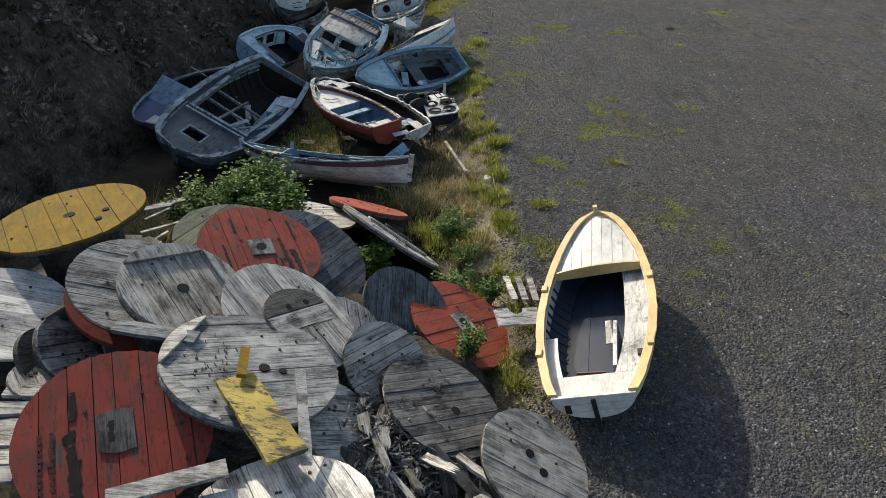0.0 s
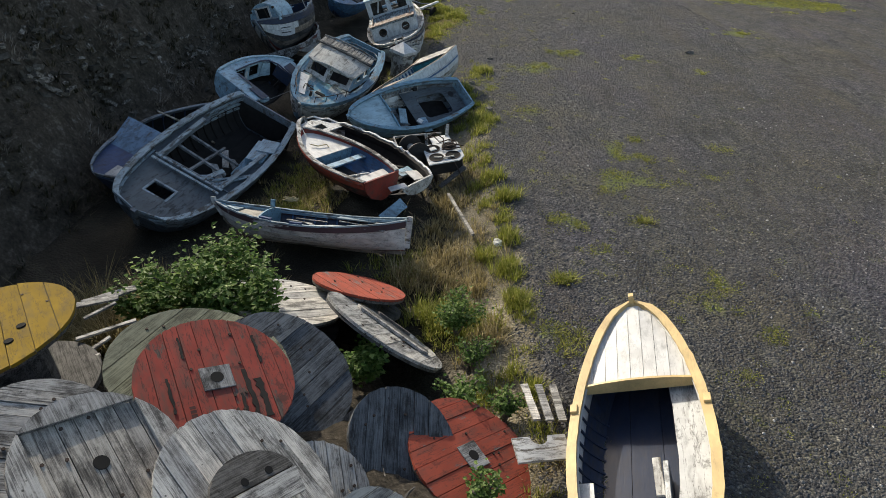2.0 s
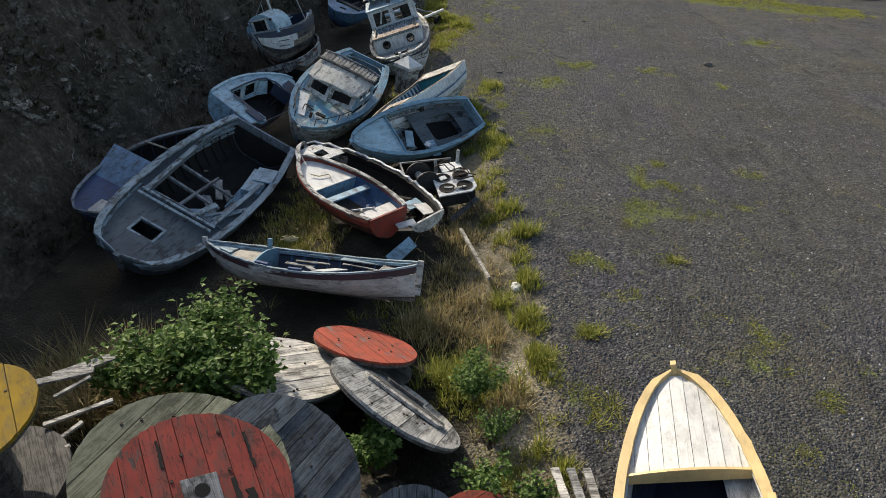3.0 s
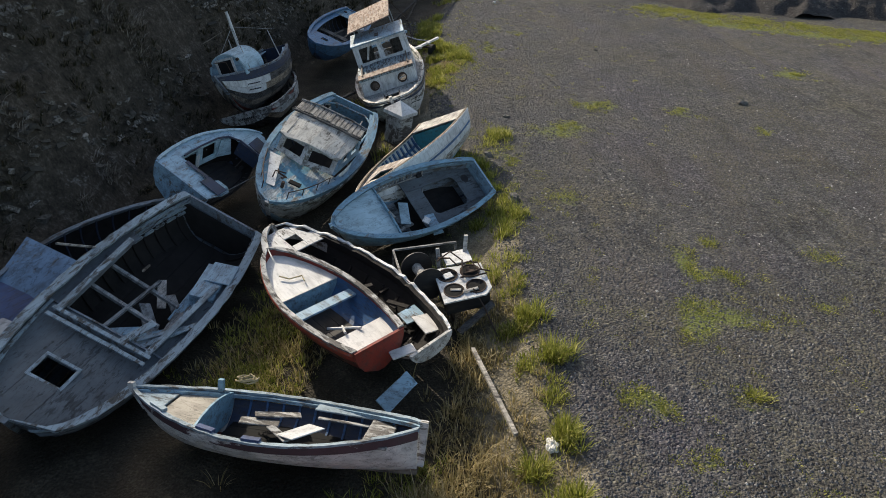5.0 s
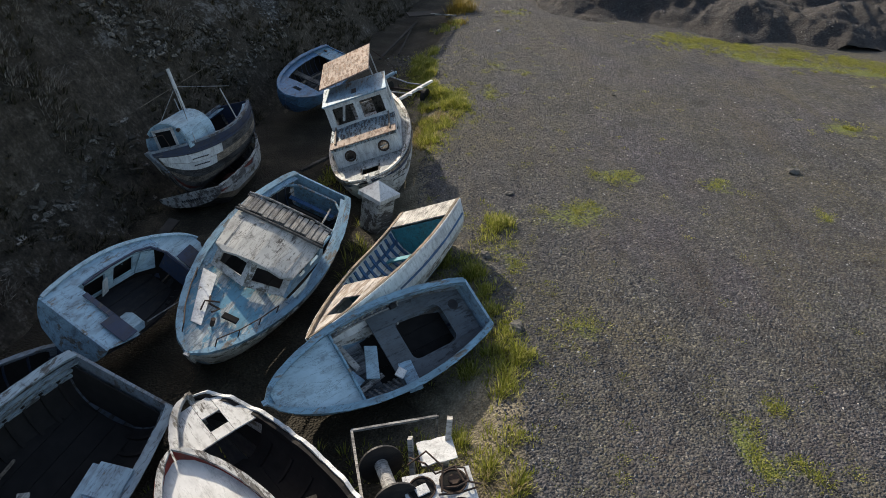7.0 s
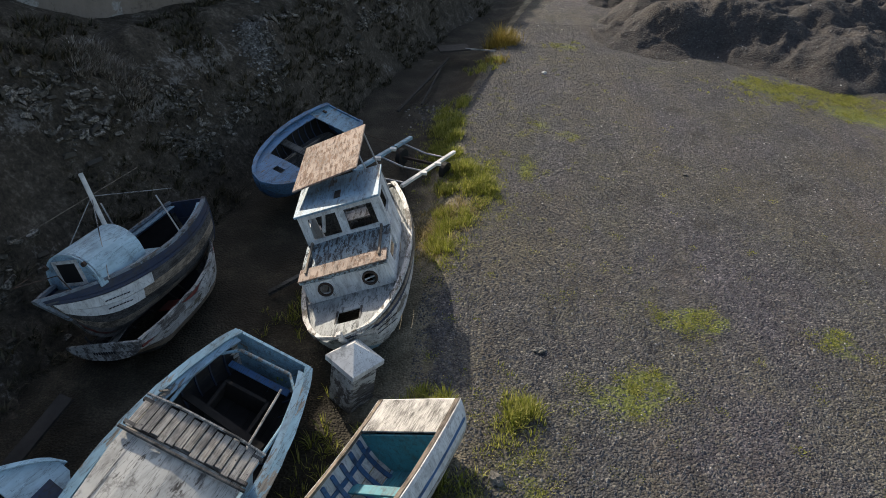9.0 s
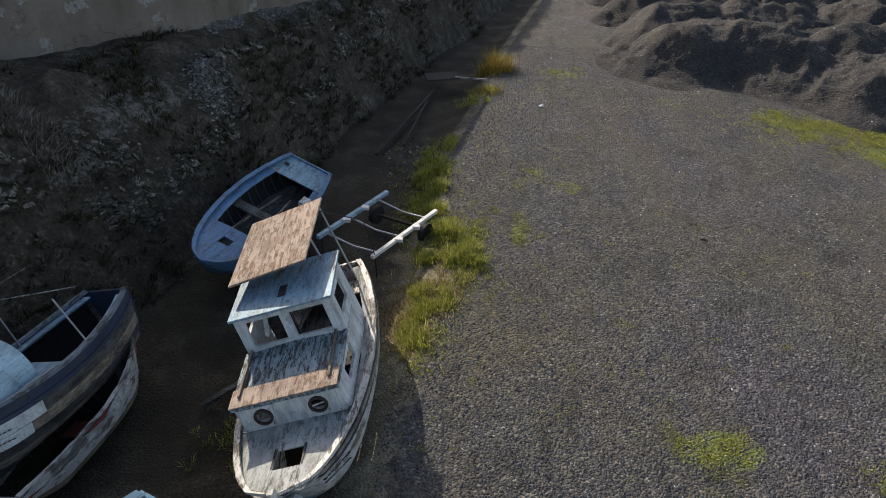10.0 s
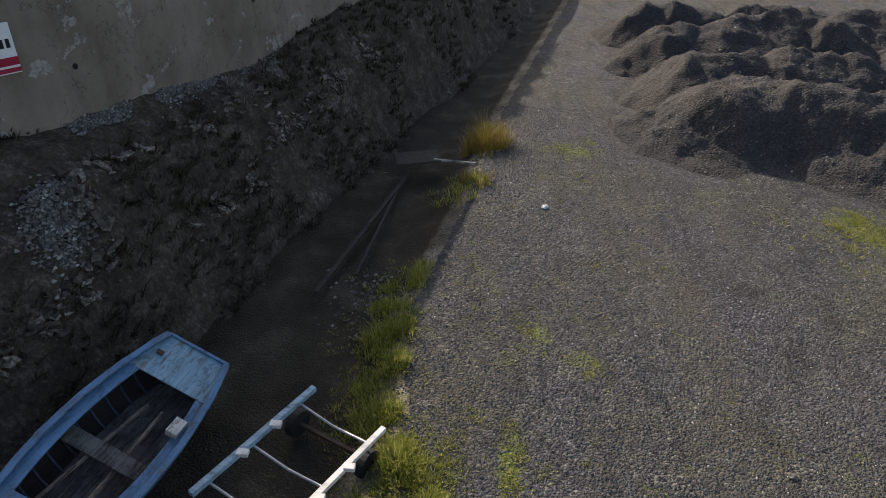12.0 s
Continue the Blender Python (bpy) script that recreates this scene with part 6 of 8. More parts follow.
def mound_z(x, y):
    e = ((x + 2.2) / 3.6) ** 2 + ((y - 5.3) / 4.4) ** 2
    return -0.45 + 1.45 * max(0.0, 1 - e) ** 0.7 + 0.18 * noise.noise(Vector((x * 2, y * 2, 0))) + 0.1 * noise.noise(Vector((x * 6, y * 6, 0)))


sheet("soil_mound", [-6.2 + 0.15 * i for i in range(55)], [0.5 + 0.15 * i for i in range(66)], mound_z, (BANK,), "dark mound of soil and rotten wood under the drums", "mound")


def chord(r, y):
    return math.sqrt(max(0.0, r * r - y * y))


def flange(parent, r, planks, material, z, thick, hub=0.0, gap=0.008, name="plank", seed=0, missing=()):
    """A round wooden disc of parallel planks clipped to the circle, along x."""
    rnd = random.Random(seed)
    ys = [-r]
    while len(ys) < planks:
        ys.append(ys[-1] + 2 * r / planks * rnd.uniform(0.85, 1.15))
    ys.append(r)
    for i, (a, b) in enumerate(zip(ys, ys[1:])):
        if i in missing or b - a < 0.02:
            continue
        a, b = a + gap / 2, b - gap / 2
        pts = [(chord(r, y) * 1.0, y) for y in stations(a, b, 5)]
        dz = rnd.uniform(-0.006, 0.006)
        out = [(x + rnd.uniform(-0.008, 0.008), y) for x, y in pts] + [(-x + rnd.uniform(-0.008, 0.008), y) for x, y in reversed(pts)]
        part(name, slab(out, z - thick + dz, z + dz), material, parent)


def drum(label, centre, normal, r, face, spin=0.0, planks=8, width=0.0, plate=None, rim=None, cut=6, back=None, seed=0, holes=((0, 0, 0.07),), missing=(), name="cable_drum", grain=None):
    """A drum lying with one flange up; width: the distance to its lower flange, 0 for a lone flange."""
    if grain is not None:
        # the planks' direction on the ground plan, in degrees
        q = Vector(normal).to_track_quat("Z", "Y").to_matrix()
        v = Vector((math.cos(radians(grain)), math.sin(radians(grain)), 0))
        spin = math.degrees(math.atan2(v.dot(q.col[1]), v.dot(q.col[0])))
    d = thing(name, label, "cable drum", facing(centre, normal, spin), "heap of cable drums")
    flange(d, r, planks, face, 0, 0.04, seed=seed, missing=missing)
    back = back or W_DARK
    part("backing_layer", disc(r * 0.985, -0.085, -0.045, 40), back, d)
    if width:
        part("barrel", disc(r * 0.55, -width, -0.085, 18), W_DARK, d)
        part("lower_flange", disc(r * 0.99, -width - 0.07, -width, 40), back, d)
    if plate:
        part("hub_plate", boxes((-0.18 * r, 0.18 * r, -0.2 * r, 0.2 * r, 0.004, 0.022)), plate, d, "bare wood hub plate")
    for k, (x, y, rr) in enumerate(holes):
        # no hole is cut: a black disc paints its dark depth
        part("hub_hole", moved(disc(rr, -0.03, 0.0245 if plate else 0.0105, 14), pose(x, y, 0)), HOLE, d)
    if rim:
        # raised rim of straight-cut segments round a sunken middle
        n = 4
        for i in range(cut):
            a0, a1 = 2 * math.pi * (i + 0.5) / n, 2 * math.pi * (i + 1.5) / n
            arc = [(r * math.cos(a), r * math.sin(a)) for a in stations(a0 + 0.01, a1 - 0.01, 6)]
            ins = r * 0.975
            part("rim_segment", slab(arc + [(ins * math.cos(a1 - 0.012), ins * math.sin(a1 - 0.012)), (ins * math.cos(a0 + 0.012), ins * math.sin(a0 + 0.012))], 0.008, 0.05), rim, d)
    rnd = random.Random(seed + 5)
    for i in range(8):
        a = rnd.uniform(0, 6.28)
        rr = r * rnd.uniform(0.3, 0.85)
        part("bolt", moved(disc(0.017, 0.0, 0.014, 7), pose(rr * math.cos(a), rr * math.sin(a), 0)), IRON, d)
    return d


drum("yellow painted cable drum of wide planks lying on its side", (-5.0, 7.8, 1.73), (-0.15, 0.05, 0.99), 1.05, P_YELLOW, 0, 8, 0.9, seed=1, grain=-54, holes=((0.02, 0, 0.08), (0.25, 0.45, 0.05), (0.5, 0.3, 0.05)))
drum("red painted cable drum with a bare hub plate", (-2.2, 7.36, 1.58), (0.3, -0.12, 0.94), 0.84, P_RED, 0, 9, 0.0, W_GREY, seed=2, grain=-58)
scorched = bpy.data.objects["cable_drum.001"]
for k, (x, y, l, w) in enumerate(((-0.05, 0.3, 0.62, 0.05), (0.1, 0.42, 0.5, 0.07), (-0.5, 0.52, 0.4, 0.03), (0.25, 0.2, 0.42, 0.03), (-0.62, -0.28, 0.3, 0.025), (-0.1, -0.5, 0.45, 0.03))):
    q = random.Random(60 + k)
    out = [(x + l * f, y + w * (0.5 + q.uniform(-0.35, 0.3))) for f in stations(0, 1, 11)] + [(x + l * f, y - w * (0.5 + q.uniform(-0.35, 0.3))) for f in reversed(stations(0, 1, 11))]
    part("rotten_patch", slab(out, 0.003, 0.0105), CHAR_SHADE, scorched, "dark rotten streak in the paint")
for k in range(7):
    part("stencil_bar", boxes((0.3 + 0.05 * k, 0.335 + 0.05 * k, -0.36, -0.3, 0.011, 0.0125), bevel=0), STENCIL, scorched)
drum("large greenish grey wooden cable drum under a red one", (-2.5, 7.74, 1.4), (0.27, 0.01, 0.96), 1.02, W_GREEN, -20, 9, 0.9, seed=3)
drum("dark slate-grey weathered cable drum", (-1.65, 8.1, 1.0), (0.5, -0.15, 0.85), 0.9, W_SLATE_DIM, -10, 8, 0.7, seed=4)
drum("pale grey drum flange with a square board on it", (-1.54, 6.05, 1.45), (0.5, -0.02, 0.86), 0.87, W_PALE, 55, 8, 0.0, seed=5, holes=())
drum("large grey cable drum with a raised rim and bolt heads", (-1.69, 4.8, 1.75), (0.24, 0.1, 0.96), 0.92, W_BLUEGREY, -87, 9, 1.1, rim=W_PALE, cut=0, seed=6, holes=((0.12, -0.05, 0.06), (0.3, -0.12, 0.04)))
big = bpy.data.objects["cable_drum.005"]
for a0 in (1.95, 3.08):
    arc = [(0.92 * math.cos(a), 0.92 * math.sin(a)) for a in stations(a0, a0 + 1.1, 10)]
    part("rim_segment", slab(arc + [(0.9 * math.cos(a0 + 1.09), 0.9 * math.sin(a0 + 1.09)), (0.9 * math.cos(a0 + 0.01), 0.9 * math.sin(a0 + 0.01))], 0.008, 0.05), W_PALE, big, "pale bare rim segment")
rnd = random.Random(66)
for i in range(44):
    a, c = rnd.uniform(1.9, 4.4), rnd.uniform(0.25, 0.72)
    part("nail", moved(boxes((-0.004, 0.004, -0.022, 0.022, 0.004, 0.013), bevel=0), pose(c * math.cos(a), c * math.sin(a), 0, 0, 0, rnd.uniform(-25, 25))), IRON, big)
drum("grey cable drum with a six-sided raised rim", (-2.75, 5.92, 1.9), (0.42, -0.06, 0.9), 0.72, W_TAN, 0, 8, 0.9, rim=W_GREY, cut=4, seed=7, grain=-42)
drum("grey weathered cable drum with a rust-red lower flange", (-3.47, 6.25, 1.7), (0.4, -0.12, 0.9), 0.76, W_GREY, -12, 10, 0.28, back=P_RED, seed=8, holes=(), grain=10)
drum("red painted cable drum with stencilled writing and a broken hub", (-2.75, 3.89, 1.7), (0.16, -0.3, 0.94), 0.88, P_RED, 84, 8, 1.0, seed=9, holes=((0, 0, 0.07), (0.02, 0.4, 0.055)))
red = bpy.data.objects["cable_drum.008"]
for k in range(20):
    a, c = divmod(k, 10)
    part("stencil_bar", boxes((-0.45 + 0.06 * c, -0.415 + 0.06 * c + 0.008 * (c % 3), 0.52 + 0.1 * a, 0.555 + 0.1 * a, 0.011, 0.0125), bevel=0), STENCIL, red)
for k, (x, y, l, w) in enumerate(((-0.7, 0.36, 0.5, 0.09), (-0.2, 0.38, 0.3, 0.06), (0.2, 0.36, 0.3, 0.05), (-0.1, 0.04, 0.22, 0.05), (-0.78, -0.1, 0.2, 0.05))):
    q = random.Random(k)
    out = [(x + l * f, y + w * (0.5 + q.uniform(-0.2, 0.25))) for f in stations(0, 1, 9)] + [(x + l * f, y - w * (0.5 + q.uniform(-0.2, 0.25))) for f in reversed(stations(0, 1, 9))]
    part("rotten_patch", slab(out, 0.005, 0.0125), CHAR_SHADE, red, "charred rotten wood")
# bare wood and the shadow over the hub, painted as one dark patch
part("bare_patch", slab([(-0.2, -0.17), (-0.22, 0.0), (-0.17, 0.15), (0.2, 0.17), (0.24, -0.02), (0.21, -0.16)], 0.0035, 0.0115), W_DARK, red, "bare wood round the hub, darkened for the shadow on it")
drum("pale broken cable drum at the front of the heap", (-1.03, 3.1, 1.68), (-0.04, 0.25, 0.96), 0.8, W_WHITE, -70, 5, 0.9, seed=10, holes=((0, 0, 0.07), (-0.4, -0.1, 0.05)))
drum("small brown-grey drum flange", (-0.35, 5.83, 0.9), (0.47, -0.34, 0.82), 0.58, W_TAN, -8, 9, 0.5, seed=11, holes=())
drum("small grey drum flange", (-1.0, 6.5, 0.85), (0.38, -0.24, 0.9), 0.56, W_GREY, 50, 8, 0.5, seed=12, holes=())
drum("dark grey rotten cable drum", (0.37, 5.49, 0.62), (0.42, -0.02, 0.9), 0.8, W_SOOT, -55, 12, 0.6, seed=13, holes=((0.1, -0.15, 0.06),), back=W_GREY)
drum("grey drum flange standing steeply in the heap", (-0.72, 4.69, 0.95), (0.68, 0.08, 0.72), 0.66, W_GREY, -60, 6, 0.0, seed=14, holes=())
drum("pale grey cable drum flange beside the rowing boat", (1.43, 4.65, 0.55), (0.42, -0.16, 0.9), 0.7, W_TAN, 100, 6, 0.5, seed=15, holes=((-0.1, 0.08, 0.055), (0.1, -0.08, 0.055)))
drum("dark slate-grey drum flange low in the heap", (-0.17, 7.45, 0.55), (0.48, -0.27, 0.83), 0.72, W_SLATE_DIM, 35, 7, 0.5, seed=16, holes=())
drum("orange-red painted drum flange with a bare hub plate", (0.66, 7.6, 0.2), (0.42, -0.05, 0.9), 0.87, P_ORANGE, -42, 9, 0.0, W_GREY, seed=17)
drum("orange-red drum flange lying under a boat", (-1.11, 11.12, 0.2), (0.2, 0.4, 0.89), 0.78, P_ORANGE, -30, 9, 0.3, seed=18, holes=())
drum("grey broken drum flange in the weeds", (-2.15, 10.25, 0.5), (0.17, 0.28, 0.94), 0.9, W_PALE, 0, 8, 0.35, seed=19, holes=(), grain=38)
drum("pale drum flange with rough torn planks", (-5.0, 6.0, 1.4), (0.38, -0.06, 0.92), 0.76, W_WHITE, -70, 6, 0.6, seed=21, holes=())
drum("small grey drum flange on edge", (-4.03, 5.48, 1.3), (0.8, 0.1, 0.5), 0.42, W_GREY, -40, 5, 0.3, seed=22, holes=())
drum("small grey drum flange", (-4.15, 5.04, 1.2), (0.4, 0.2, 0.87), 0.34, W_GREY, 15, 4, 0.5, seed=23, holes=())

# boards lying on and among the drums
# a flange sloping into the weeds, half of its second layer of boards still on it
slope = drum("large grey drum flange with loose upper boards sloping into weeds", (-0.57, 9.8, 0.36), (0.52, 0.42, 0.74), 1.0, W_GREY, 0, 9, 0.0, seed=33, holes=(), grain=62)
for k, (x0, x1, l0, l1) in enumerate(((0.0, 0.13, 0.62, 0.66), (0.14, 0.27, 0.7, 0.6), (0.28, 0.4, 0.55, 0.42), (0.3, 0.36, 0.3, 0.36))):
    q = random.Random(90 + k)
    z = 0.012 + (0.05 if k == 3 else 0.0)
    part("upper_board", slab([(x0, -l0), (x1, -l1 + q.uniform(-0.08, 0.08)), (x1, l1 * 0.9), (x0 + 0.01, l0 + q.uniform(-0.15, 0.1))], z, z + 0.04), W_DARK if k % 2 else W_GREY, slope)
seg = thing("flange_piece", "broken grey piece of a drum flange with two holes", "cable drum", facing((-1.48, 5.98, 1.56), (0.5, -0.05, 0.86), -35), "heap of cable drums")
arc = [(0.46 * math.cos(a), 0.34 * math.sin(a) - 0.02) for a in stations(0.05, math.pi - 0.05, 12)]
part("plank", slab(arc, 0, 0.05), W_DARK, seg)
part("plank", slab([(-0.47, -0.02), (-0.44, -0.25), (0.42, -0.27), (0.48, -0.02)], 0.004, 0.05), W_GREY, seg)
for x in (-0.08, 0.2):
    part("hub_hole", moved(disc(0.04, 0.02, 0.054, 12), pose(x, 0.06, 0)), HOLE, seg)
yb = loose_board("yellow_board", "broken yellow painted drum board with a burnt end", (-1.75, 4.4, 1.92), (-1.05, 3.5, 1.86), 0.42, 0.05, P_YWORN, (0.2, 0.1, 1))
loose_board("yellow_board", "broken yellow painted drum board", (-1.72, 4.75, 2.0), (-1.66, 4.35, 2.0), 0.1, 0.05, P_YELLOW, (0.2, 0.1, 1))
loose_board("white_board", "narrow white board with rotten spots across the drums", (-1.15, 4.62, 1.86), (-0.9, 3.55, 1.72), 0.11, 0.04, W_PALE, (0.2, 0.1, 1))
loose_board("grey_board", "weathered board across the drums", (-3.2, 5.1, 1.95), (-2.3, 5.0, 1.9), 0.2, 0.05, W_SLATE)
loose_board("grey_board", "weathered board beside the red drum", (-2.5, 3.1, 1.75), (-1.6, 3.5, 1.7), 0.2, 0.04, W_PALE)
for i in range(6):
    loose_board("stacked_board", "pale rough board in a stack", (-4.9 + 0.1 * i, 3.6 + 0.24 * i, 1.15 + 0.05 * (i % 3)), (-3.75 + 0.05 * i, 3.75 + 0.22 * i, 1.2), 0.2, 0.05, W_PALE, group="stacked boards")
for i in range(3):
    loose_board("picket", "short pale bare plank lying in the grass", (1.42 + 0.2 * i, 8.95, 0.12), (1.52 + 0.17 * i, 8.25, 0.16), 0.11, 0.03, W_PALE, group="white planks")
for x, y, ex, ey, z, w in ((-4.95, 9.4, -4.3, 9.6, 0.86, 0.12), (-4.85, 9.6, -4.2, 9.95, 0.78, 0.15), (-4.62, 9.2, -4.3, 9.5, 0.84, 0.05), (-4.5, 8.72, -3.85, 9.08, 0.88, 0.06), (-4.3, 8.5, -4.08, 8.78, 0.83, 0.05), (-4.22, 8.33, -4.05, 8.42, 0.85, 0.04), (-2.95, 10.1, -2.6, 10.4, 0.85, 0.22)):
    loose_board("broken_board", "pale splintered board among the drums", (x, y, z), (ex, ey, z + 0.06), w, 0.03, W_PALE, group="splintered boards")
def splinter(length, width, thick, seed):
    """A rotten board whose ends are torn into points."""
    q = random.Random(seed)
    n = 9
    out = [(f * length + q.uniform(-0.02, 0.02), -width / 2 + q.uniform(-0.01, 0.012)) for f in stations(0, 0.85, 5)]
    for i in range(n):
        out.append((length * (0.86 + (0.14 if i % 2 else -0.08) * q.uniform(0.4, 1.2)), -width / 2 + width * (i + 0.5) / n))
    out += [(f * length + q.uniform(-0.02, 0.02), width / 2 + q.uniform(-0.012, 0.01)) for f in reversed(stations(0, 0.85, 5))]
    return slab(out, -thick / 2, thick / 2)


rnd = random.Random(31)
for i in range(60):
    x, y = rnd.uniform(-0.75, 0.75), rnd.uniform(2.7, 5.3)
    l, w = rnd.uniform(0.3, 0.9), rnd.uniform(0.06, 0.2)
    solid("rotten_board", splinter(l, w, rnd.uniform(0.02, 0.05), i), rnd.choice((W_DARK, W_GREY, W_PALE, W_BROWN, W_GREY)), "dark rotten splintered board in the heap", "board",
          pose(x, y, mound_z(x, y) + rnd.uniform(0.03, 0.22), rnd.uniform(-35, 35), rnd.uniform(-30, 30), rnd.uniform(-115, -40)), "rotten boards")
vs, fs = [], []
for i in range(3600):
    x, y = rnd.gauss(-0.05, 0.55), rnd.gauss(4.1, 0.85)
    z = mound_z(x, y) + rnd.uniform(0, 0.16)
    a, b = rnd.uniform(0, 3.14), rnd.uniform(-0.5, 0.5)
    l, w = rnd.uniform(0.02, 0.1), rnd.uniform(0.006, 0.02)
    d = Vector((math.cos(a) * math.cos(b), math.sin(a) * math.cos(b), math.sin(b)))
    e = Vector((-math.sin(a), math.cos(a), rnd.uniform(-0.4, 0.4))) * w
    c = Vector((x, y, z))
    k = len(vs)
    vs.extend((c - d * l - e, c + d * l - e * 0.5, c + d * l * 0.9 + e * 0.6, c - d * l * 0.9 + e, c + Vector((0, 0, w))))
    fs.extend(((k, k + 1, k + 4), (k + 1, k + 2, k + 4), (k + 2, k + 3, k + 4), (k + 3, k, k + 4)))
stuff("wood_splinters", vs, fs, SPLINTER, "grey and brown splinters and crumbled wood on the heap", "wood debris")
half = thing("broken_flange", "white half of a drum flange with a round cut-out", "cable drum", facing((1.5, 7.72, 0.25), (0.1, -0.15, 0.98), -22), "heap of cable drums")
out = [(-0.35, 0.14)] + [(0.12 * math.cos(a), 0.14 + 0.12 * math.sin(a)) for a in stations(math.pi, 2 * math.pi, 8)] + [(0.35, 0.14), (0.35, -0.2), (-0.35, -0.2)]
part("plank", slab(out, 0, 0.04), P_WHITE2, half)
pipe = solid("plastic_pipe", tube([(0, 0, 0), (0.3, 0.25, 0.12)], 0.1, 14), RUBBER, "short black plastic pipe in the heap", "pipe", Matrix.Translation((-4.35, 5.75, 1.45)))

# ---- scrap, cradle, block and other things on the ground ----
def land_z(x, y):
    return max(ground_z(x, y), bank_z(x, y) if along(FOOT, y) - x > -0.3 else -9.0)


hob = thing("gas_cooker", "white enamel cooker top with four open burner holes on scrap iron", "cooker", pose(0.3, 16.32, -0.38, 5, -6, 14))
part("body", boxes((-0.38, 0.36, -0.38, 0.34, 0.42, 0.7)), P_BLACK, hob)
part("leg", bar((-0.2, -0.2, 0.0), (-0.3, -0.3, 0.45), 0.05), IRON, hob)
part("leg", bar((0.2, 0.2, 0.0), (0.3, 0.3, 0.45), 0.05), IRON, hob)
part("top_plate", slab([(-0.43, -0.45), (0.28, -0.44), (0.42, -0.3), (0.43, 0.36), (-0.4, 0.43)], 0.722, 0.75), P_CHIP, hob, "chipped white enamel plate")
for x, y in ((-0.2, 0.2), (0.19, 0.2), (-0.2, -0.2), (0.18, -0.2)):
    part("burner_ring", moved(ring_plate(0.155, 0.172, 0.751, 0.766), pose(x, y, 0)), IRON, hob)
    part("burner_well", moved(disc(0.157, 0.751, 0.756), pose(x, y, 0)), HOLE, hob)
part("burner_plate", moved(boxes((-0.08, 0.08, -0.07, 0.07, 0.757, 0.775)), pose(-0.2, 0.18, 0, 0, 0, 12)), P_CHIP, hob)
part("burner_scrap", moved(boxes((-0.1, 0.08, -0.03, 0.03, 0.757, 0.772)), pose(-0.16, -0.2, 0, 0, 0, -18)), W_PALE, hob)
part("burner_scrap", moved(boxes((-0.13, 0.13, -0.03, 0.03, 0.768, 0.79)), pose(0.06, -0.29, 0, 0, 0, 4)), W_PALE, hob)
part("burner", moved(disc(0.07, 0.757, 0.8, 12), pose(0.2, 0.2, 0)), IRON, hob)
for pts in ([(-0.25, 0.62, 0.82), (-0.1, 0.4, 0.95), (0.0, 0.3, 0.84), (0.25, 0.33, 0.86), (0.3, 0.12, 0.84), (0.5, 0.04, 0.8)], [(-0.3, 0.5, 0.86), (-0.05, 0.56, 0.96), (0.1, 0.34, 0.9), (0.02, 0.06, 0.82)], [(0.05, 0.12, 0.8), (0.2, 0.05, 0.86), (0.36, 0.1, 0.84), (0.36, 0.3, 0.82), (0.18, 0.34, 0.85)], [(-0.02, 0.05, 0.79), (0.2, 0.0, 0.8), (0.44, 0.02, 0.79)], [(0.1, -0.3, 0.8), (0.2, -0.55, 0.6), (0.32, -0.95, 0.2)]):
    part("bent_bar", tube(pts, 0.014), IRON, hob)
reel = thing("cable_reel", "black iron cable reel with a pale core", "reel", facing((-0.42, 16.6, 0.2), (0.32, -0.9, 0.12), 0))
for z in (-0.36, 0.32):
    part("flange", disc(0.29, z, z + 0.03, 26), P_BLACK, reel)
part("core", disc(0.09, -0.33, 0.32, 14), W_PALE, reel)
frame_ob = thing("bed_frame", "pale grey iron bed frame standing in the grass", "frame", pose(0, 0, 0))
fa, fb, fc = Vector((-0.97, 17.47, 0.16)), Vector((0.18, 17.71, 0.22)), Vector((-0.62, 15.95, 0.1))
part("rail", bar(fa, fb, 0.035), W_GREY, frame_ob)
part("rail", bar(fa, fc, 0.035), W_GREY, frame_ob)
for q in (fa, fb, fc):
    part("leg", bar(q, (q.x, q.y, -0.45), 0.035), W_GREY, frame_ob)
loose_board("post", "pale splintered timber post standing in scrap", (0.25, 16.95, -0.35), (0.3, 17.3, 0.62), 0.14, 0.07, W_PALE, (1, 0, 0.3))
loose_board("post", "pale splintered timber post standing in scrap", (-0.12, 16.75, -0.35), (-0.2, 17.1, 0.45), 0.12, 0.06, W_GREY, (1, 0, 0.3))
loose_board("metal_sheet", "white sheet metal panel leaning on scrap", (-0.05, 16.95, 0.3), (0.4, 17.05, 0.36), 0.42, 0.02, P_CHIP)
loose_board("scrap_board", "dark broken board in the scrap", (0.2, 15.55, -0.2), (0.75, 15.9, 0.15), 0.12, 0.05, W_DARK)
loose_board("blue_crate_lid", "pale blue painted panel lying in the weeds", (-0.95, 13.72, -0.05), (-0.55, 14.1, 0.16), 0.26, 0.05, P_LBLUE, (0.4, -0.5, 0.7))
loose_board("metal_sheet", "white broken panel beside the dinghy", (-0.85, 14.35, 0.32), (-0.52, 14.5, 0.36), 0.2, 0.02, P_CLEAN)
loose_board("long_pole", "long pale timber lying in the dry grass", (0.38, 15.05, -0.12), (0.85, 13.2, -0.02), 0.065, 0.05, W_TAN)

block = thing("mooring_block", "white concrete block with a pointed cap beside the bow", "block", pose(-1.2, 23.9, -0.5, 6, 4, 52) @ Matrix.Scale(1.13, 4))
# shaft gets a darker white than the cap, for its shaded side
part("shaft", boxes((-0.23, 0.23, -0.23, 0.23, 0, 0.78), bevel=0.03), P_GRIME, block, "flaking white shaft in a darker, shaded tone")
bm = bmesh.new()
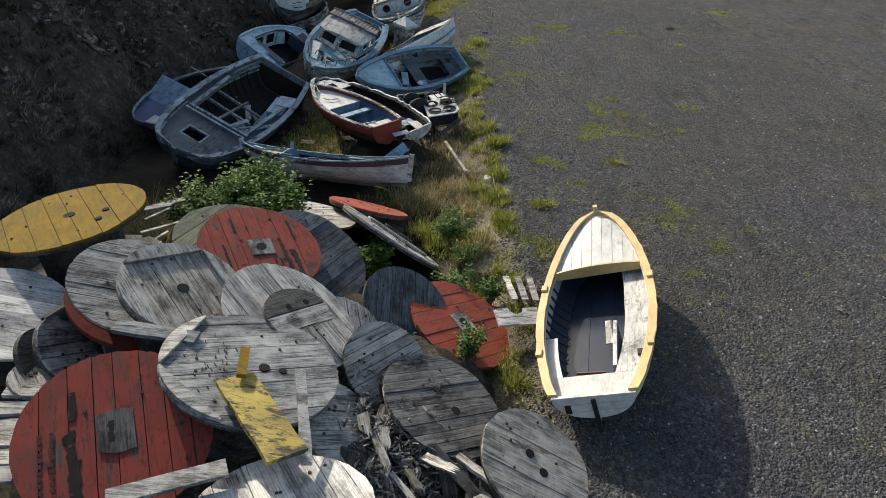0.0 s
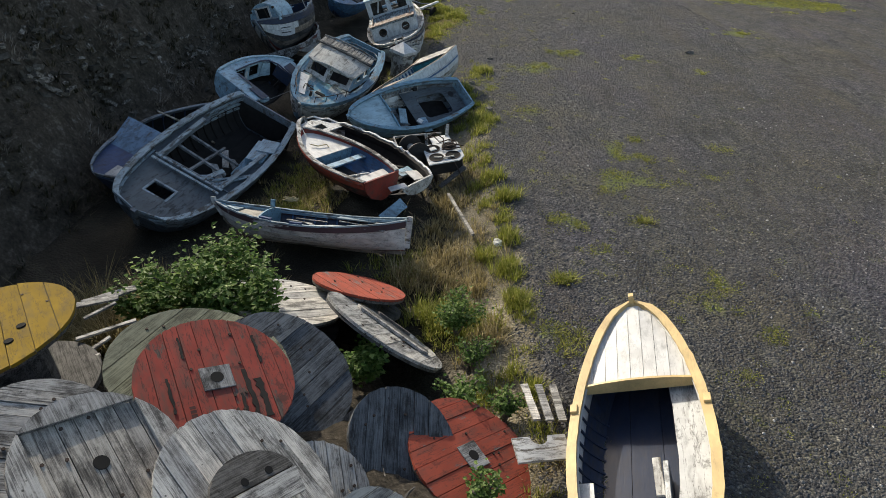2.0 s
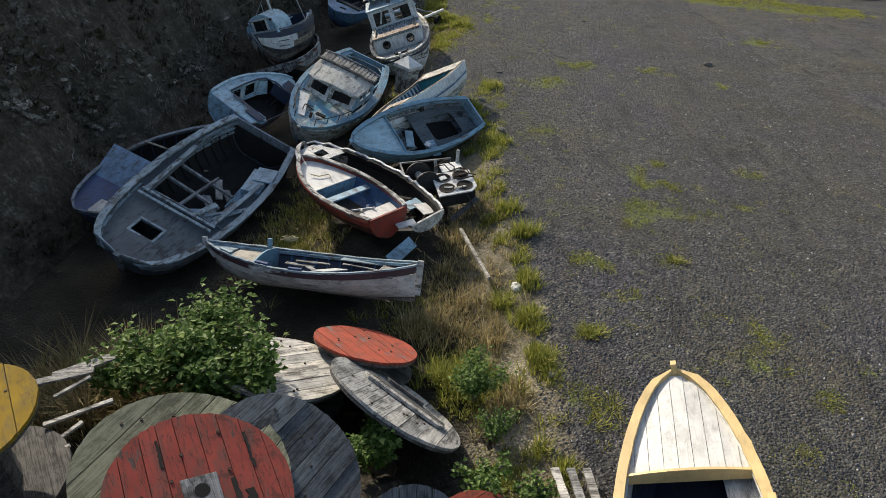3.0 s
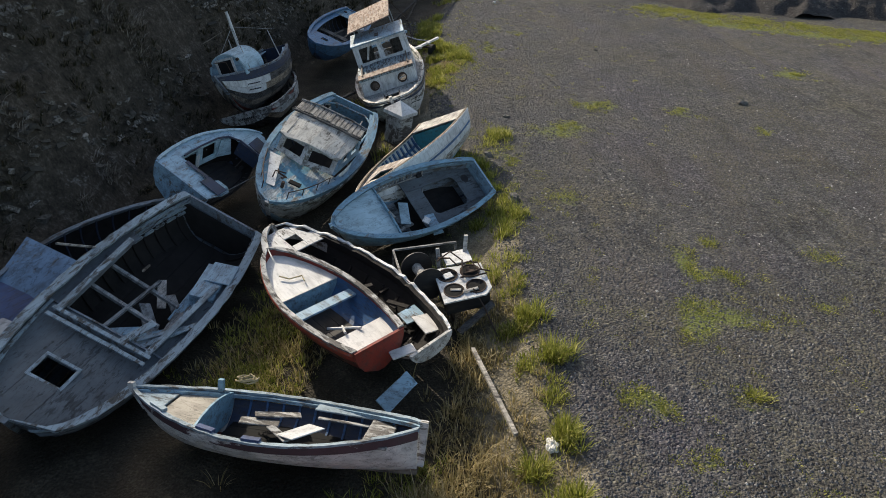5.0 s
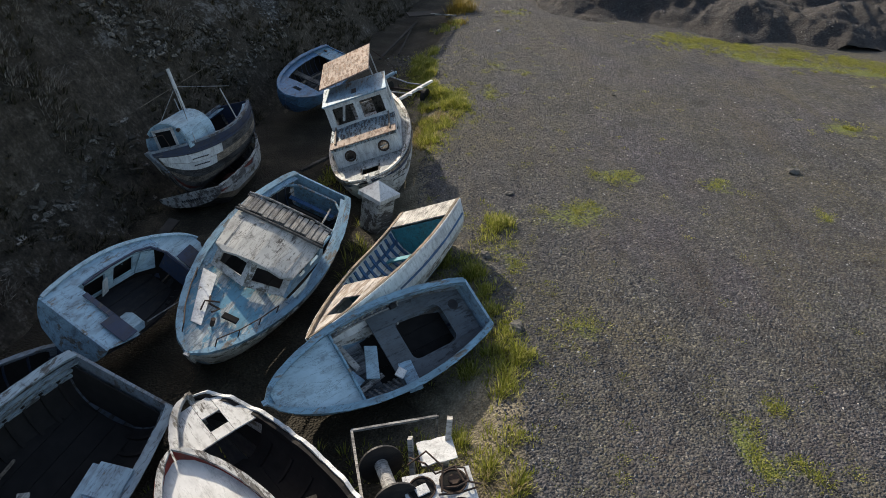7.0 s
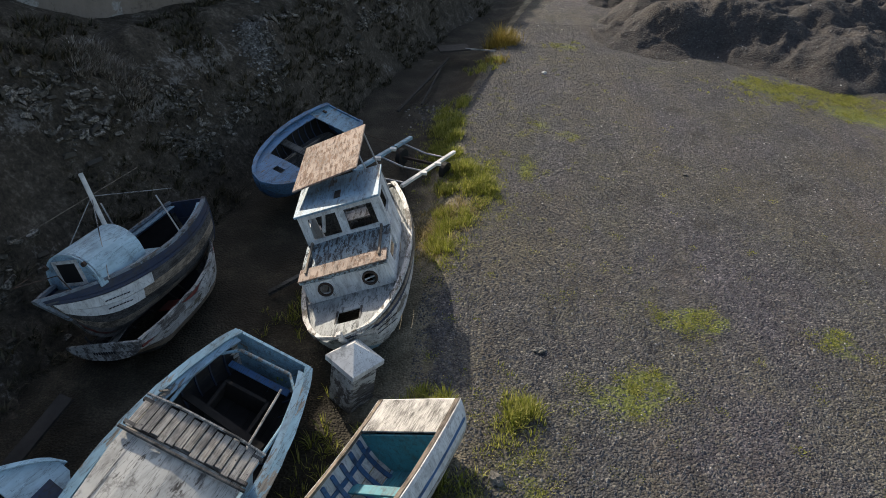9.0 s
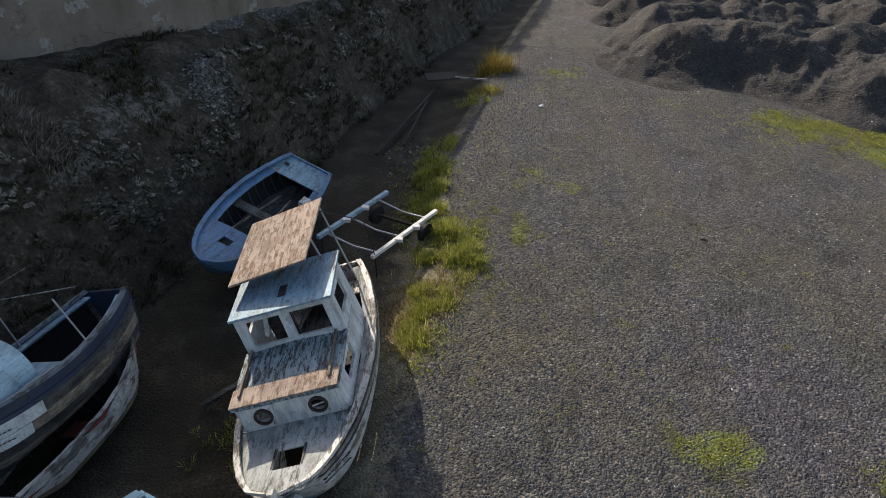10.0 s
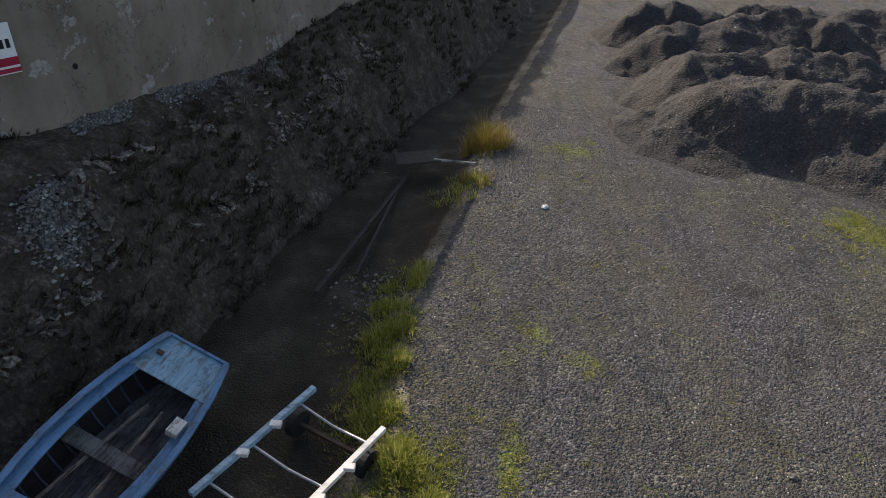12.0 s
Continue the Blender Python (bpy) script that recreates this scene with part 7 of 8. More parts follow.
base = [bm.verts.new(p) for p in ((-0.28, -0.28, 0.78), (0.28, -0.28, 0.78), (0.28, 0.28, 0.78), (-0.28, 0.28, 0.78))]
lift = [bm.verts.new((v.co.x, v.co.y, 0.86)) for v in base]
tip = bm.verts.new((0.0, 0.05, 1.08))
for k in range(4):
    bm.faces.new((base[k], base[(k + 1) % 4], lift[(k + 1) % 4], lift[k]))
    bm.faces.new((lift[k], lift[(k + 1) % 4], tip))
bm.faces.new(base[::-1])
part("cap", bm, P_CHIP, block)

cradle = thing("boat_trailer", "steel boat trailer frame with two painted rails on the verge", "trailer", pose(0, 0, 0))
w0, w1 = Vector((-1.15, 30.05, 0.2)), Vector((-0.05, 31.95, 0.26))
b0, b1 = Vector((-2.35, 30.6, 0.24)), Vector((-1.22, 32.6, 0.3))
part("rail", bar(w0, w1, 0.08, 0.07), P_CLEAN, cradle, "white rail")
part("rail", bar(b0, b1, 0.09, 0.08), P_LBLUE, cradle, "pale blue rail")
for f in (0.12, 0.45, 0.86):
    a, c = w0.lerp(w1, f), b0.lerp(b1, f)
    part("cross_bar", tube([a - Vector((0, 0, 0.05)), (a + c) / 2 - Vector((0, 0, 0.12)), c - Vector((0, 0, 0.05))], 0.022), STEEL, cradle)
for f in (0.35, 0.62):
    for a, c in ((w0, w1), (b0, b1)):
        q = a.lerp(c, f)
        part("bracket", boxes((q.x - 0.02, q.x + 0.14, q.y - 0.06, q.y + 0.05, q.z - 0.02, q.z + 0.05)), P_CLEAN, cradle)
for q in (w0, b0):
    part("leg", bar((q.x + 0.05, q.y + 0.2, ground_z(q.x, q.y) - 0.05), (q.x + 0.05, q.y + 0.1, q.z), 0.03), IRON, cradle)
part("axle", bar((w1.x - 0.2, w1.y - 0.35, 0.0), (b1.x - 0.2, b1.y - 0.35, -0.1), 0.06), IRON, cradle)
for q in (w1, b1):
    part("wheel", moved(disc(0.22, -0.06, 0.06, 18), facing((q.x - 0.2, q.y - 0.35, -0.1), (-0.88, 0.45, 0))), RUBBER, cradle)
bm = bmesh.new()
box(bm, -0.13, 0.13, -0.09, 0.09, 0, 0.1, bevel=0.02)
solid("loose_brick", bm, W_PALE, "pale block lying at the gravel's edge", "block", pose(0.12, 31.75, -0.12, 4, 6, 30))

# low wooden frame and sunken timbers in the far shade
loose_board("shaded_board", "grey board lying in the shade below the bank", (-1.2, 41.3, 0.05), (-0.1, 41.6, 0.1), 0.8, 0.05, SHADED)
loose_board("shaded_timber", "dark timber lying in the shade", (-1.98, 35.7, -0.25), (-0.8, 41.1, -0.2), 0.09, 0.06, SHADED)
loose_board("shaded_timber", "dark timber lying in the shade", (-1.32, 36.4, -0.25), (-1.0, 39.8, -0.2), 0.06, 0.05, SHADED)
loose_board("shaded_pole", "thin pale pole at the edge of the shade", (-0.2, 41.3, 0.12), (0.9, 41.25, 0.1), 0.05, 0.05, W_GREY)
loose_board("sunken_beam", "weathered beam in the shade beside the boats", (-3.2, 26.3, -0.3), (-2.4, 27.0, -0.1), 0.1, 0.07, W_DARK)
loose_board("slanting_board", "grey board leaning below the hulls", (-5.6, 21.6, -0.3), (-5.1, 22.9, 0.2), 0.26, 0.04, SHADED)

# the sign on the wall
d = (Vector((-6.3, 36.05, 0)) - Vector((-10.2, 30.7, 0))).normalized()
at = Vector((-6.3, 36.05, 0)) - d * 1.12
sign = thing("wall_sign", "white sign with red bars hung on the wall", "sign",
             Matrix.LocRotScale(at + Vector((d.y, -d.x, 0)) * 0.03, Matrix(((d.x, 0, d.y), (d.y, 0, -d.x), (0, 1, 0))).to_quaternion(), None))
part("board", boxes((-1.1, 0.62, 3.95, 4.75, 0, 0.02), bevel=0), SIGN_WHITE, sign)
for z, h in ((4.08, 0.13), (3.97, 0.07)):
    part("red_bar", boxes((-1.1, 0.62, z, z + h, 0.021, 0.027), bevel=0), SIGN_RED, sign)
for k in range(5):
    part("letter_bar", boxes((0.1 + 0.1 * k, 0.16 + 0.1 * k, 4.36, 4.5, 0.021, 0.027), bevel=0), INK, sign)

# ---- gravel heaps: tipped loads that run into one another ----
# crest from x, y to x, y, height, reach of the slope
CRESTS = [(7.35, 44.2, 9.3, 44.7, 1.05, 2.7), (9.3, 44.7, 10.9, 44.3, 1.1, 3.1), (11.0, 43.8, 11.3, 43.0, 1.0, 2.6), (7.3, 47.2, 9.3, 47.9, 1.2, 2.0), (10.6, 47.8, 13.0, 48.2, 1.25, 2.1),
          (6.9, 50.6, 7.9, 51.4, 1.15, 1.7), (9.8, 51.3, 12.2, 52.6, 1.5, 2.5), (12.6, 53.0, 13.6, 51.6, 1.4, 2.2), (7.0, 54.6, 9.6, 55.5, 1.2, 1.8), (11.6, 55.6, 14.5, 56.0, 1.3, 2.0), (15.4, 54.0, 17.5, 55.0, 1.3, 2.3),
          (13.2, 41.2, 14.3, 42.0, 1.3, 2.6), (13.6, 45.0, 15.4, 45.4, 1.3, 2.1), (16.6, 40.6, 18.0, 41.2, 1.4, 2.7), (17.2, 45.2, 19.0, 46.0, 1.4, 2.6), (16.6, 49.6, 18.6, 50.2, 1.5, 2.6), (20.5, 40.8, 22.0, 42.0, 1.4, 2.7), (21.5, 46.0, 23.0, 48.0, 1.5, 3.0), (21.0, 52.0, 24.0, 53.0, 1.5, 3.0), (24.5, 41.5, 26.5, 43.0, 1.4, 2.8)]


def heap_z(x, y):
    wx = x + 0.5 * noise.noise(Vector((x * 0.55, y * 0.55, 1))) + 0.16 * noise.noise(Vector((x * 1.8, y * 1.8, 8)))
    wy = y + 0.5 * noise.noise(Vector((x * 0.55, y * 0.55, 5))) + 0.16 * noise.noise(Vector((x * 1.8, y * 1.8, 12)))
    z = 0.0
    for ax, ay, bx, by, h, r in CRESTS:
        if abs(wx - ax) > r + 4 or abs(wy - ay) > r + 4:
            continue
        ux, uy = bx - ax, by - ay
        f = min(1.0, max(0.0, ((wx - ax) * ux + (wy - ay) * uy) / (ux * ux + uy * uy)))
        d = math.hypot(wx - ax - ux * f, wy - ay - uy * f) / r
        if d < 1.0:
            q = h * (1 - math.sqrt(d * d + 0.012) * 0.99)
            z = max(z, q) + 0.22 * min(z, q)
    inner = min(x - 6.1 - 0.3 * noise.noise(Vector((y * 0.8, 0, 3))), y - max(42.4, 49.5 - 0.9 * x), 56 - y)
    if inner > 0:
        z += 0.45 * min(1.0, inner / 1.0)
    if z <= 0.0:
        return -0.15
    k = min(1.0, z * 2.2)
    rill = 0.5 - abs(noise.noise(Vector((x * 0.9 - y * 0.35, y * 0.55 + x * 0.2, 20))))
    z += k * (0.34 * (rill - 0.25) + 0.1 * noise.noise(Vector((x * 2.6, y * 2.6, 30))) + 0.05 * noise.noise(Vector((x * 6.5, y * 6.5, 40))) + 0.03 * noise.noise(Vector((x * 15, y * 15, 50))))
    return z - 0.06


verts, faces, index = [], [], {}
NX, NY, ST = 245, 205, 0.095
for j in range(NY):
    for i in range(NX):
        x, y = 4.8 + ST * i, 38.2 + ST * j
        verts.append((x, y, heap_z(x, y)))
for j in range(NY - 1):
    for i in range(NX - 1):
        q = (j * NX + i, j * NX + i + 1, (j + 1) * NX + i + 1, (j + 1) * NX + i)
        if max(verts[k][2] for k in q) > -0.12:
            faces.append(q)
me = bpy.data.meshes.new("gravel_heap")
me.from_pydata(verts, [], faces)
me.materials.append(HEAP)
me.polygons.foreach_set("use_smooth", [True] * len(faces))
tagged(new("gravel_heap", me), "tipped heaps of dark gravel running into one another", "gravel heap", kind="stuff")

# ---- stones ----
def pebble(verts, faces, p, r, rnd):
    a = len(verts)
    t = rnd.uniform(0, 3)
    c, s = math.cos(t) * r, math.sin(t) * r
    f = rnd.uniform(0.6, 1.0)
    z = p[2]
    verts.extend(((p[0] + c, p[1] + s, z), (p[0] - s * f, p[1] + c * f, z), (p[0] - c, p[1] - s, z), (p[0] + s * f, p[1] - c * f, z), (p[0] + c * 0.2, p[1] + s * 0.2, z + r * rnd.uniform(0.5, 1.0))))
    faces.extend(((a, a + 1, a + 4), (a + 1, a + 2, a + 4), (a + 2, a + 3, a + 4), (a + 3, a, a + 4)))


def pebble_mat():
    m = Nodes("loose_stones")
    geo = m.add("NewGeometry")
    col = m.ramp(geo.outputs["Random Per Island"], [(0.0, (0.044, 0.044, 0.047)), (0.55, (0.074, 0.074, 0.078)), (0.88, (0.108, 0.107, 0.109)), (0.985, (0.165, 0.162, 0.157)), (1.0, (0.5, 0.48, 0.455))])
    return m.done(col, 0.7, 0, 0.35)


PEBBLE = pebble_mat()
rnd = random.Random(77)
vs, fs = [], []
while len(fs) < 4 * 230000:
    y = 2.0 + 44 * rnd.random() ** 1.15
    x = along(EDGE, y) - 0.3 + 11.5 * rnd.random() ** 1.1
    pebble(vs, fs, (x, y, ground_z(x, y) - 0.002), 0.012 + 0.024 * rnd.random() ** 3, rnd)
for i in range(16000):
    x, y = rnd.uniform(5.2, 20), 39.0 + 17 * rnd.random() ** 1.3
    z = heap_z(x, y)
    if z > -0.1:
        pebble(vs, fs, (x, y, z - 0.004), 0.014 + 0.04 * rnd.random() ** 4, rnd)
stuff("loose_gravel", vs, fs, PEBBLE, "loose grey and pale stones on the gravel yard", "gravel")


def rock(name, x, y, z, size, label, material=None, group="", seed=0.0):
    bm = bmesh.new()
    bmesh.ops.create_icosphere(bm, subdivisions=3, radius=1.0)
    for v in bm.verts:
        n = v.co.normalized()
        v.co = Vector((n.x * size[0], n.y * size[1], n.z * size[2])) * (1 + 0.45 * noise.noise(n * 1.6 + Vector((seed, 0, 0))) + 0.34 * noise.noise(n * 3.8 + Vector((0, seed, 0))) + 0.22 * noise.noise(n * 9 + Vector((0, 0, seed))))
    return solid(name, bm, material or ROCK, label, "rock", pose(x, y, z, 12 * math.sin(seed * 9), 35 + 15 * math.sin(seed * 5), 14 + 20 * math.sin(seed * 3)) if name == "bank_rock" else pose(x, y, z, 0, 0, seed * 110), group)


for i, (x, y, r) in enumerate(((9.1, 26.5, 0.16), (2.6, 39.3, 0.09), (1.34, 13.13, 0.12), (7.0, 8.46, 0.08), (5.73, 31.9, 0.07), (1.8, 24.87, 0.09), (1.65, 10.8, 0.1), (1.5, 20.0, 0.16), (1.1, 22.2, 0.12), (1.55, 11.2, 0.09))):
    rock("stone", x, y, ground_z(x, y) + r * 0.2, (r, r * 0.7, r * 0.5), "pale stone lying on the ground", P_CLEAN if i in (1, 2) else ROCK, "stones", i * 0.37)

# pale broken rock showing through the bank: lines of x, y, x, y, number of pieces, size, spread
def ledge_mat():
    m = Nodes("broken_rock")
    geo = m.add("NewGeometry")
    v = m.add("TexCoord").outputs["Object"]
    fine = m.noise(v, 16.0, 6, 0.7)
    col = m.ramp(geo.outputs["Random Per Island"], [(0.0, (0.048, 0.042, 0.034)), (0.5, (0.145, 0.129, 0.107)), (1.0, (0.36, 0.325, 0.28))])
    col = m.mix(m.step(fine, 0.6, 0.42), col, (0.06, 0.055, 0.045))
    m.bump(fine, 0.8, 0.03)
    return m.done(col, 0.9, 0, 0.2)


LEDGE = ledge_mat()
LEDGES = [(-7.85, 27.1, -7.6, 28.5, 190, 0.12, 0.1), (-7.3, 28.4, -7.0, 29.0, 110, 0.11, 0.1), (-6.8, 30.2, -6.65, 30.5, 50, 0.1, 0.1), (-6.1, 30.4, -6.05, 31.1, 90, 0.1, 0.08), (-7.3, 27.4, -6.8, 28.7, 150, 0.12, 0.14), (-6.0, 29.8, -5.3, 31.9, 240, 0.09, 0.08),
          (-5.3, 31.9, -4.8, 34.2, 150, 0.1, 0.07), (-5.55, 34.6, -5.1, 34.0, 170, 0.13, 0.14), (-3.95, 37.7, -2.9, 42.8, 420, 0.11, 0.06), (-4.3, 35.6, -4.0, 37.0, 90, 0.1, 0.09), (-4.9, 37.6, -4.0, 40.5, 120, 0.11, 0.12), (-5.5, 35.1, -5.2, 36.4, 70, 0.13, 0.1),
          (-2.5, 44.3, -2.1, 45.1, 140, 0.14, 0.12), (-1.8, 45.6, -1.6, 46.3, 50, 0.12, 0.1), (-6.8, 30.0, -6.0, 30.8, 110, 0.1, 0.12), (-6.2, 29.5, -5.6, 30.5, 170, 0.1, 0.12), (-8.9, 17.0, -8.6, 17.8, 110, 0.13, 0.2), (-8.45, 15.7, -8.3, 16.7, 170, 0.13, 0.14),
          (-8.2, 17.7, -8.0, 19.8, 160, 0.13, 0.2), (-7.9, 20.2, -7.5, 21.6, 120, 0.12, 0.2), (-9.0, 15.2, -8.9, 15.8, 60, 0.12, 0.15), (-8.5, 12.2, -8.5, 13.4, 90, 0.13, 0.15), (-7.4, 22.0, -6.9, 25.5, 160, 0.12, 0.22), (-9.2, 20.0, -8.4, 24.0, 130, 0.12, 0.25)]
rnd = random.Random(5)
vs, fs = [], []
for ax, ay, bx, by, count, size, spread in LEDGES:
    for i in range(int(count * 0.7)):
        f = rnd.random()
        if noise.noise(Vector((f * 7 + ax, ay, 3))) < -0.12 and rnd.random() < 0.8:
            continue
        x, y = ax + (bx - ax) * f + rnd.gauss(0, spread), ay + (by - ay) * f + rnd.gauss(0, spread)
        r = size * 1.1 * rnd.random() ** 1.6 + 0.02
        ang = math.atan2(by - ay, bx - ax) + rnd.gauss(0, 0.25)
        turn = Matrix.Rotation(ang, 3, "Z") @ Matrix.Rotation(rnd.gauss(0, 0.4), 3, "X") @ Matrix.Rotation(rnd.gauss(0.3, 0.4), 3, "Y")
        k = len(vs)
        c = Vector((x, y, bank_z(x, y) + (0.05 if ay > 26 else r * 0.1)))
        for sx, sy, sz in ((-1, -1, -1), (1, -1, -1), (1, 1, -1), (-1, 1, -1), (-1, -1, 1), (1, -1, 1), (1, 1, 1), (-1, 1, 1)):
            vs.append(c + turn @ Vector((sx * r * rnd.uniform(0.5, 1.3), sy * r * rnd.uniform(0.2, 0.55), sz * r * rnd.uniform(0.15, 0.45))))
        fs.extend(tuple(k + q for q in p) for p in ((0, 3, 2, 1), (4, 5, 6, 7), (0, 1, 5, 4), (1, 2, 6, 5), (2, 3, 7, 6), (3, 0, 4, 7)))
stuff("rock_ledge", vs, fs, LEDGE, "pale broken rock ledges along the dark bank", "rock")


def chips_mat():
    m = Nodes("rubble_chips")
    geo = m.add("NewGeometry")
    col = m.ramp(geo.outputs["Random Per Island"], [(0.0, (0.04, 0.037, 0.033)), (0.5, (0.1, 0.094, 0.085)), (0.9, (0.18, 0.17, 0.155)), (1.0, (0.33, 0.315, 0.29))])
    return m.done(col, 0.8)


CHIP = chips_mat()
vs, fs = [], []
for i in range(11000):
    k = rnd.random()
    (ax, ay), (bx, by) = (WALL[1], WALL[2]) if k < 0.3 else (WALL[2], WALL[3])
    f = rnd.random()
    if k < 0.3 and f < 0.35:
        continue
    x, y = ax + (bx - ax) * f, ay + (by - ay) * f
    dx, dy = (by - ay), -(bx - ax)
    l = math.hypot(dx, dy)
    o = 0.1 + abs(rnd.gauss(0.1, 0.3))
    x, y = x + dx / l * o, y + dy / l * o
    pebble(vs, fs, (x, y, bank_z(x, y) + 0.02), rnd.uniform(0.015, 0.05), rnd)
for i in range(1500):
    x, y = rnd.gauss(-5.5, 0.2), rnd.gauss(33.9, 0.28)
    pebble(vs, fs, (x, y, bank_z(x, y) + 0.02), rnd.uniform(0.015, 0.06), rnd)
for i in range(14000):
    f = rnd.random()
    x, y = -6.1 + 2.8 * f, 35.9 + 10.4 * f
    o = rnd.gauss(0, 0.17)
    if noise.noise(Vector((f * 9, o * 2, 6))) < -0.25:
        continue
    x, y = x + 0.96 * o, y - 0.26 * o
    pebble(vs, fs, (x, y, bank_z(x, y) + 0.02), rnd.uniform(0.015, 0.045), rnd)
for i in range(320):
    x, y = rnd.gauss(-0.9, 0.4), rnd.gauss(35.8, 0.7)
    pebble(vs, fs, (x, y, land_z(x, y)), rnd.uniform(0.02, 0.06), rnd)
stuff("wall_rubble", vs, fs, CHIP, "pale grey rubble and stone chips below the wall", "rubble")

# ---- plants ----
def grass_patch(name, material, label, spots, seed, lie=1.0):
    """Blades of grass; spots: x, y, spread in x, spread in y, number, height."""
    r = random.Random(seed)
    verts, faces = [], []
    for x, y, sx, sy, n, h in spots:
        k = 0
        while k < n:
            cx, cy = r.gauss(x, sx), r.gauss(y, sy)
            hh = h * r.uniform(0.5, 1.15) * (0.75 + 0.5 * noise.noise(Vector((cx * 1.5, cy * 1.5, seed))))
            z = land_z(cx, cy) - 0.01
            for q in range(r.randint(8, 18)):
                a = r.uniform(0, 6.283)
                d = Vector((math.cos(a), math.sin(a), 0))
                rad = 0.09 * r.random() ** 0.5
                blade(verts, faces, Vector((cx, cy, z)) + d * rad, d, hh * r.uniform(0.6, 1.1), r.uniform(0.008, 0.018), hh * r.uniform(0.15, 0.9) * lie)
                k += 1
    return stuff(name, verts, faces, material, label, "grass")


verge, tufts = [], []
vr = random.Random(21)
for y0 in range(6, 37):
    e = along(EDGE, y0)
    narrow = 24 <= y0 <= 27
    if narrow:
        continue
    verge.append((e - (0.15 if narrow else 0.5), y0 + 0.2, 0.22 if narrow else 0.42, 0.45, 110 if y0 <= 18 else (180 if 27 <= y0 <= 30 else 560), 0.08))
    for k in range(2 if narrow or y0 <= 18 else 4):
        tufts.append((e - abs(vr.gauss(0.1, 0.4)), y0 + vr.random(), 0.09, 0.09, vr.randint(130, 320), vr.uniform(0.16, 0.3)))
verge += [(1.22, 23.0, 0.25, 0.5, 900, 0.14), (1.35, 19.7, 0.2, 0.5, 900, 0.13), (1.2, 17.6, 0.2, 0.3, 500, 0.14), (-0.45, 33.2, 0.24, 0.7, 3600, 0.13), (-0.25, 35.0, 0.15, 0.4, 900, 0.12), (0.35, 31.2, 0.35, 0.35, 2600, 0.13),
          (0.65, 30.2, 0.2, 0.4, 1300, 0.12), (0.95, 31.3, 0.15, 0.3, 500, 0.09), (0.0, 31.9, 0.3, 0.4, 1200, 0.12), (0.05, 27.6, 0.2, 0.4, 900, 0.1), (-2.9, 15.3, 0.4, 0.8, 3000, 0.19), (-3.0, 14.3, 0.4, 0.35, 1800, 0.19),
          (0.35, 10.9, 0.3, 0.3, 2600, 0.32), (0.9, 9.2, 0.25, 0.25, 900, 0.2), (-0.2, 17.3, 0.4, 0.3, 900, 0.2), (0.55, 40.2, 0.25, 0.4, 600, 0.3), (2.1, 7.0, 0.4, 1.0, 500, 0.1), (1.2, 6.6, 0.25, 0.4, 150, 0.1), (-2.4, 26.0, 0.3, 0.4, 700, 0.2), (-1.0, 22.6, 0.35, 0.5, 700, 0.3), (-0.6, 12.4, 0.4, 0.3, 700, 0.25)]
tufts += [(0.55, 30.55, 0.12, 0.1, 700, 0.32), (0.75, 30.9, 0.1, 0.1, 500, 0.3), (-0.55, 34.4, 0.12, 0.15, 600, 0.34), (-0.1, 28.0, 0.12, 0.12, 500, 0.3), (-0.35, 32.4, 0.14, 0.14, 600, 0.28), (1.35, 15.9, 0.11, 0.11, 700, 0.32), (1.6, 14.8, 0.12, 0.12, 700, 0.32),
          (1.45, 23.4, 0.12, 0.15, 600, 0.3), (1.5, 19.2, 0.12, 0.15, 500, 0.28), (1.4, 12.2, 0.1, 0.1, 500, 0.3), (1.55, 11.2, 0.1, 0.1, 500, 0.3), (1.5, 13.2, 0.1, 0.1, 450, 0.28)]
verge += [(0.95, 30.1, 0.2, 0.45, 900, 0.07), (1.05, 28.8, 0.15, 0.4, 350, 0.05), (0.85, 31.9, 0.2, 0.3, 500, 0.07), (0.5, 28.6, 0.25, 0.4, 500, 0.07)]
tufts += [(0.85, 30.4, 0.12, 0.1, 500, 0.24), (0.35, 29.0, 0.12, 0.12, 450, 0.24), (0.15, 31.6, 0.13, 0.13, 500, 0.28)]
verge += tufts
grass_patch("verge_grass", GRASS, "green grass along the edge of the gravel", verge, 11)
dry = [(0.6, 12.2, 0.3, 0.4, 1000, 0.34), (0.9, 13.6, 0.3, 0.5, 450, 0.24), (0.2, 13.4, 0.3, 0.4, 1000, 0.3), (0.95, 10.2, 0.2, 0.25, 700, 0.3), (-0.2, 12.2, 0.25, 0.3, 1400, 0.46), (0.9, 11.0, 0.3, 0.5, 500, 0.16), (0.7, 14.6, 0.3, 0.4, 400, 0.14), (-4.55, 10.45, 0.5, 0.3, 5200, 0.95), (-3.6, 10.5, 0.5, 0.3, 1800, 0.85), (-5.4, 10.0, 0.3, 0.3, 1200, 0.5),
       (-0.25, 29.2, 0.35, 0.5, 2600, 0.13), (0.25, 29.6, 0.25, 0.4, 1200, 0.1), (-0.35, 28.2, 0.25, 0.4, 1200, 0.14), (0.35, 15.0, 0.25, 0.5, 900, 0.35), (0.8, 16.0, 0.25, 0.5, 600, 0.3), (1.3, 8.0, 0.2, 0.6, 350, 0.2), (-2.8, 15.2, 0.45, 0.8, 2600, 0.24)]
grass_patch("dry_grass", STRAW, "dry straw-coloured grass among the weeds", dry, 12)
grass_patch("yellow_weeds", GOLD, "yellowed weeds at the edge of the shade", [(1.15, 42.8, 0.3, 0.35, 1500, 0.75), (0.95, 40.6, 0.2, 0.2, 300, 0.3)], 13)
wr = random.Random(3)
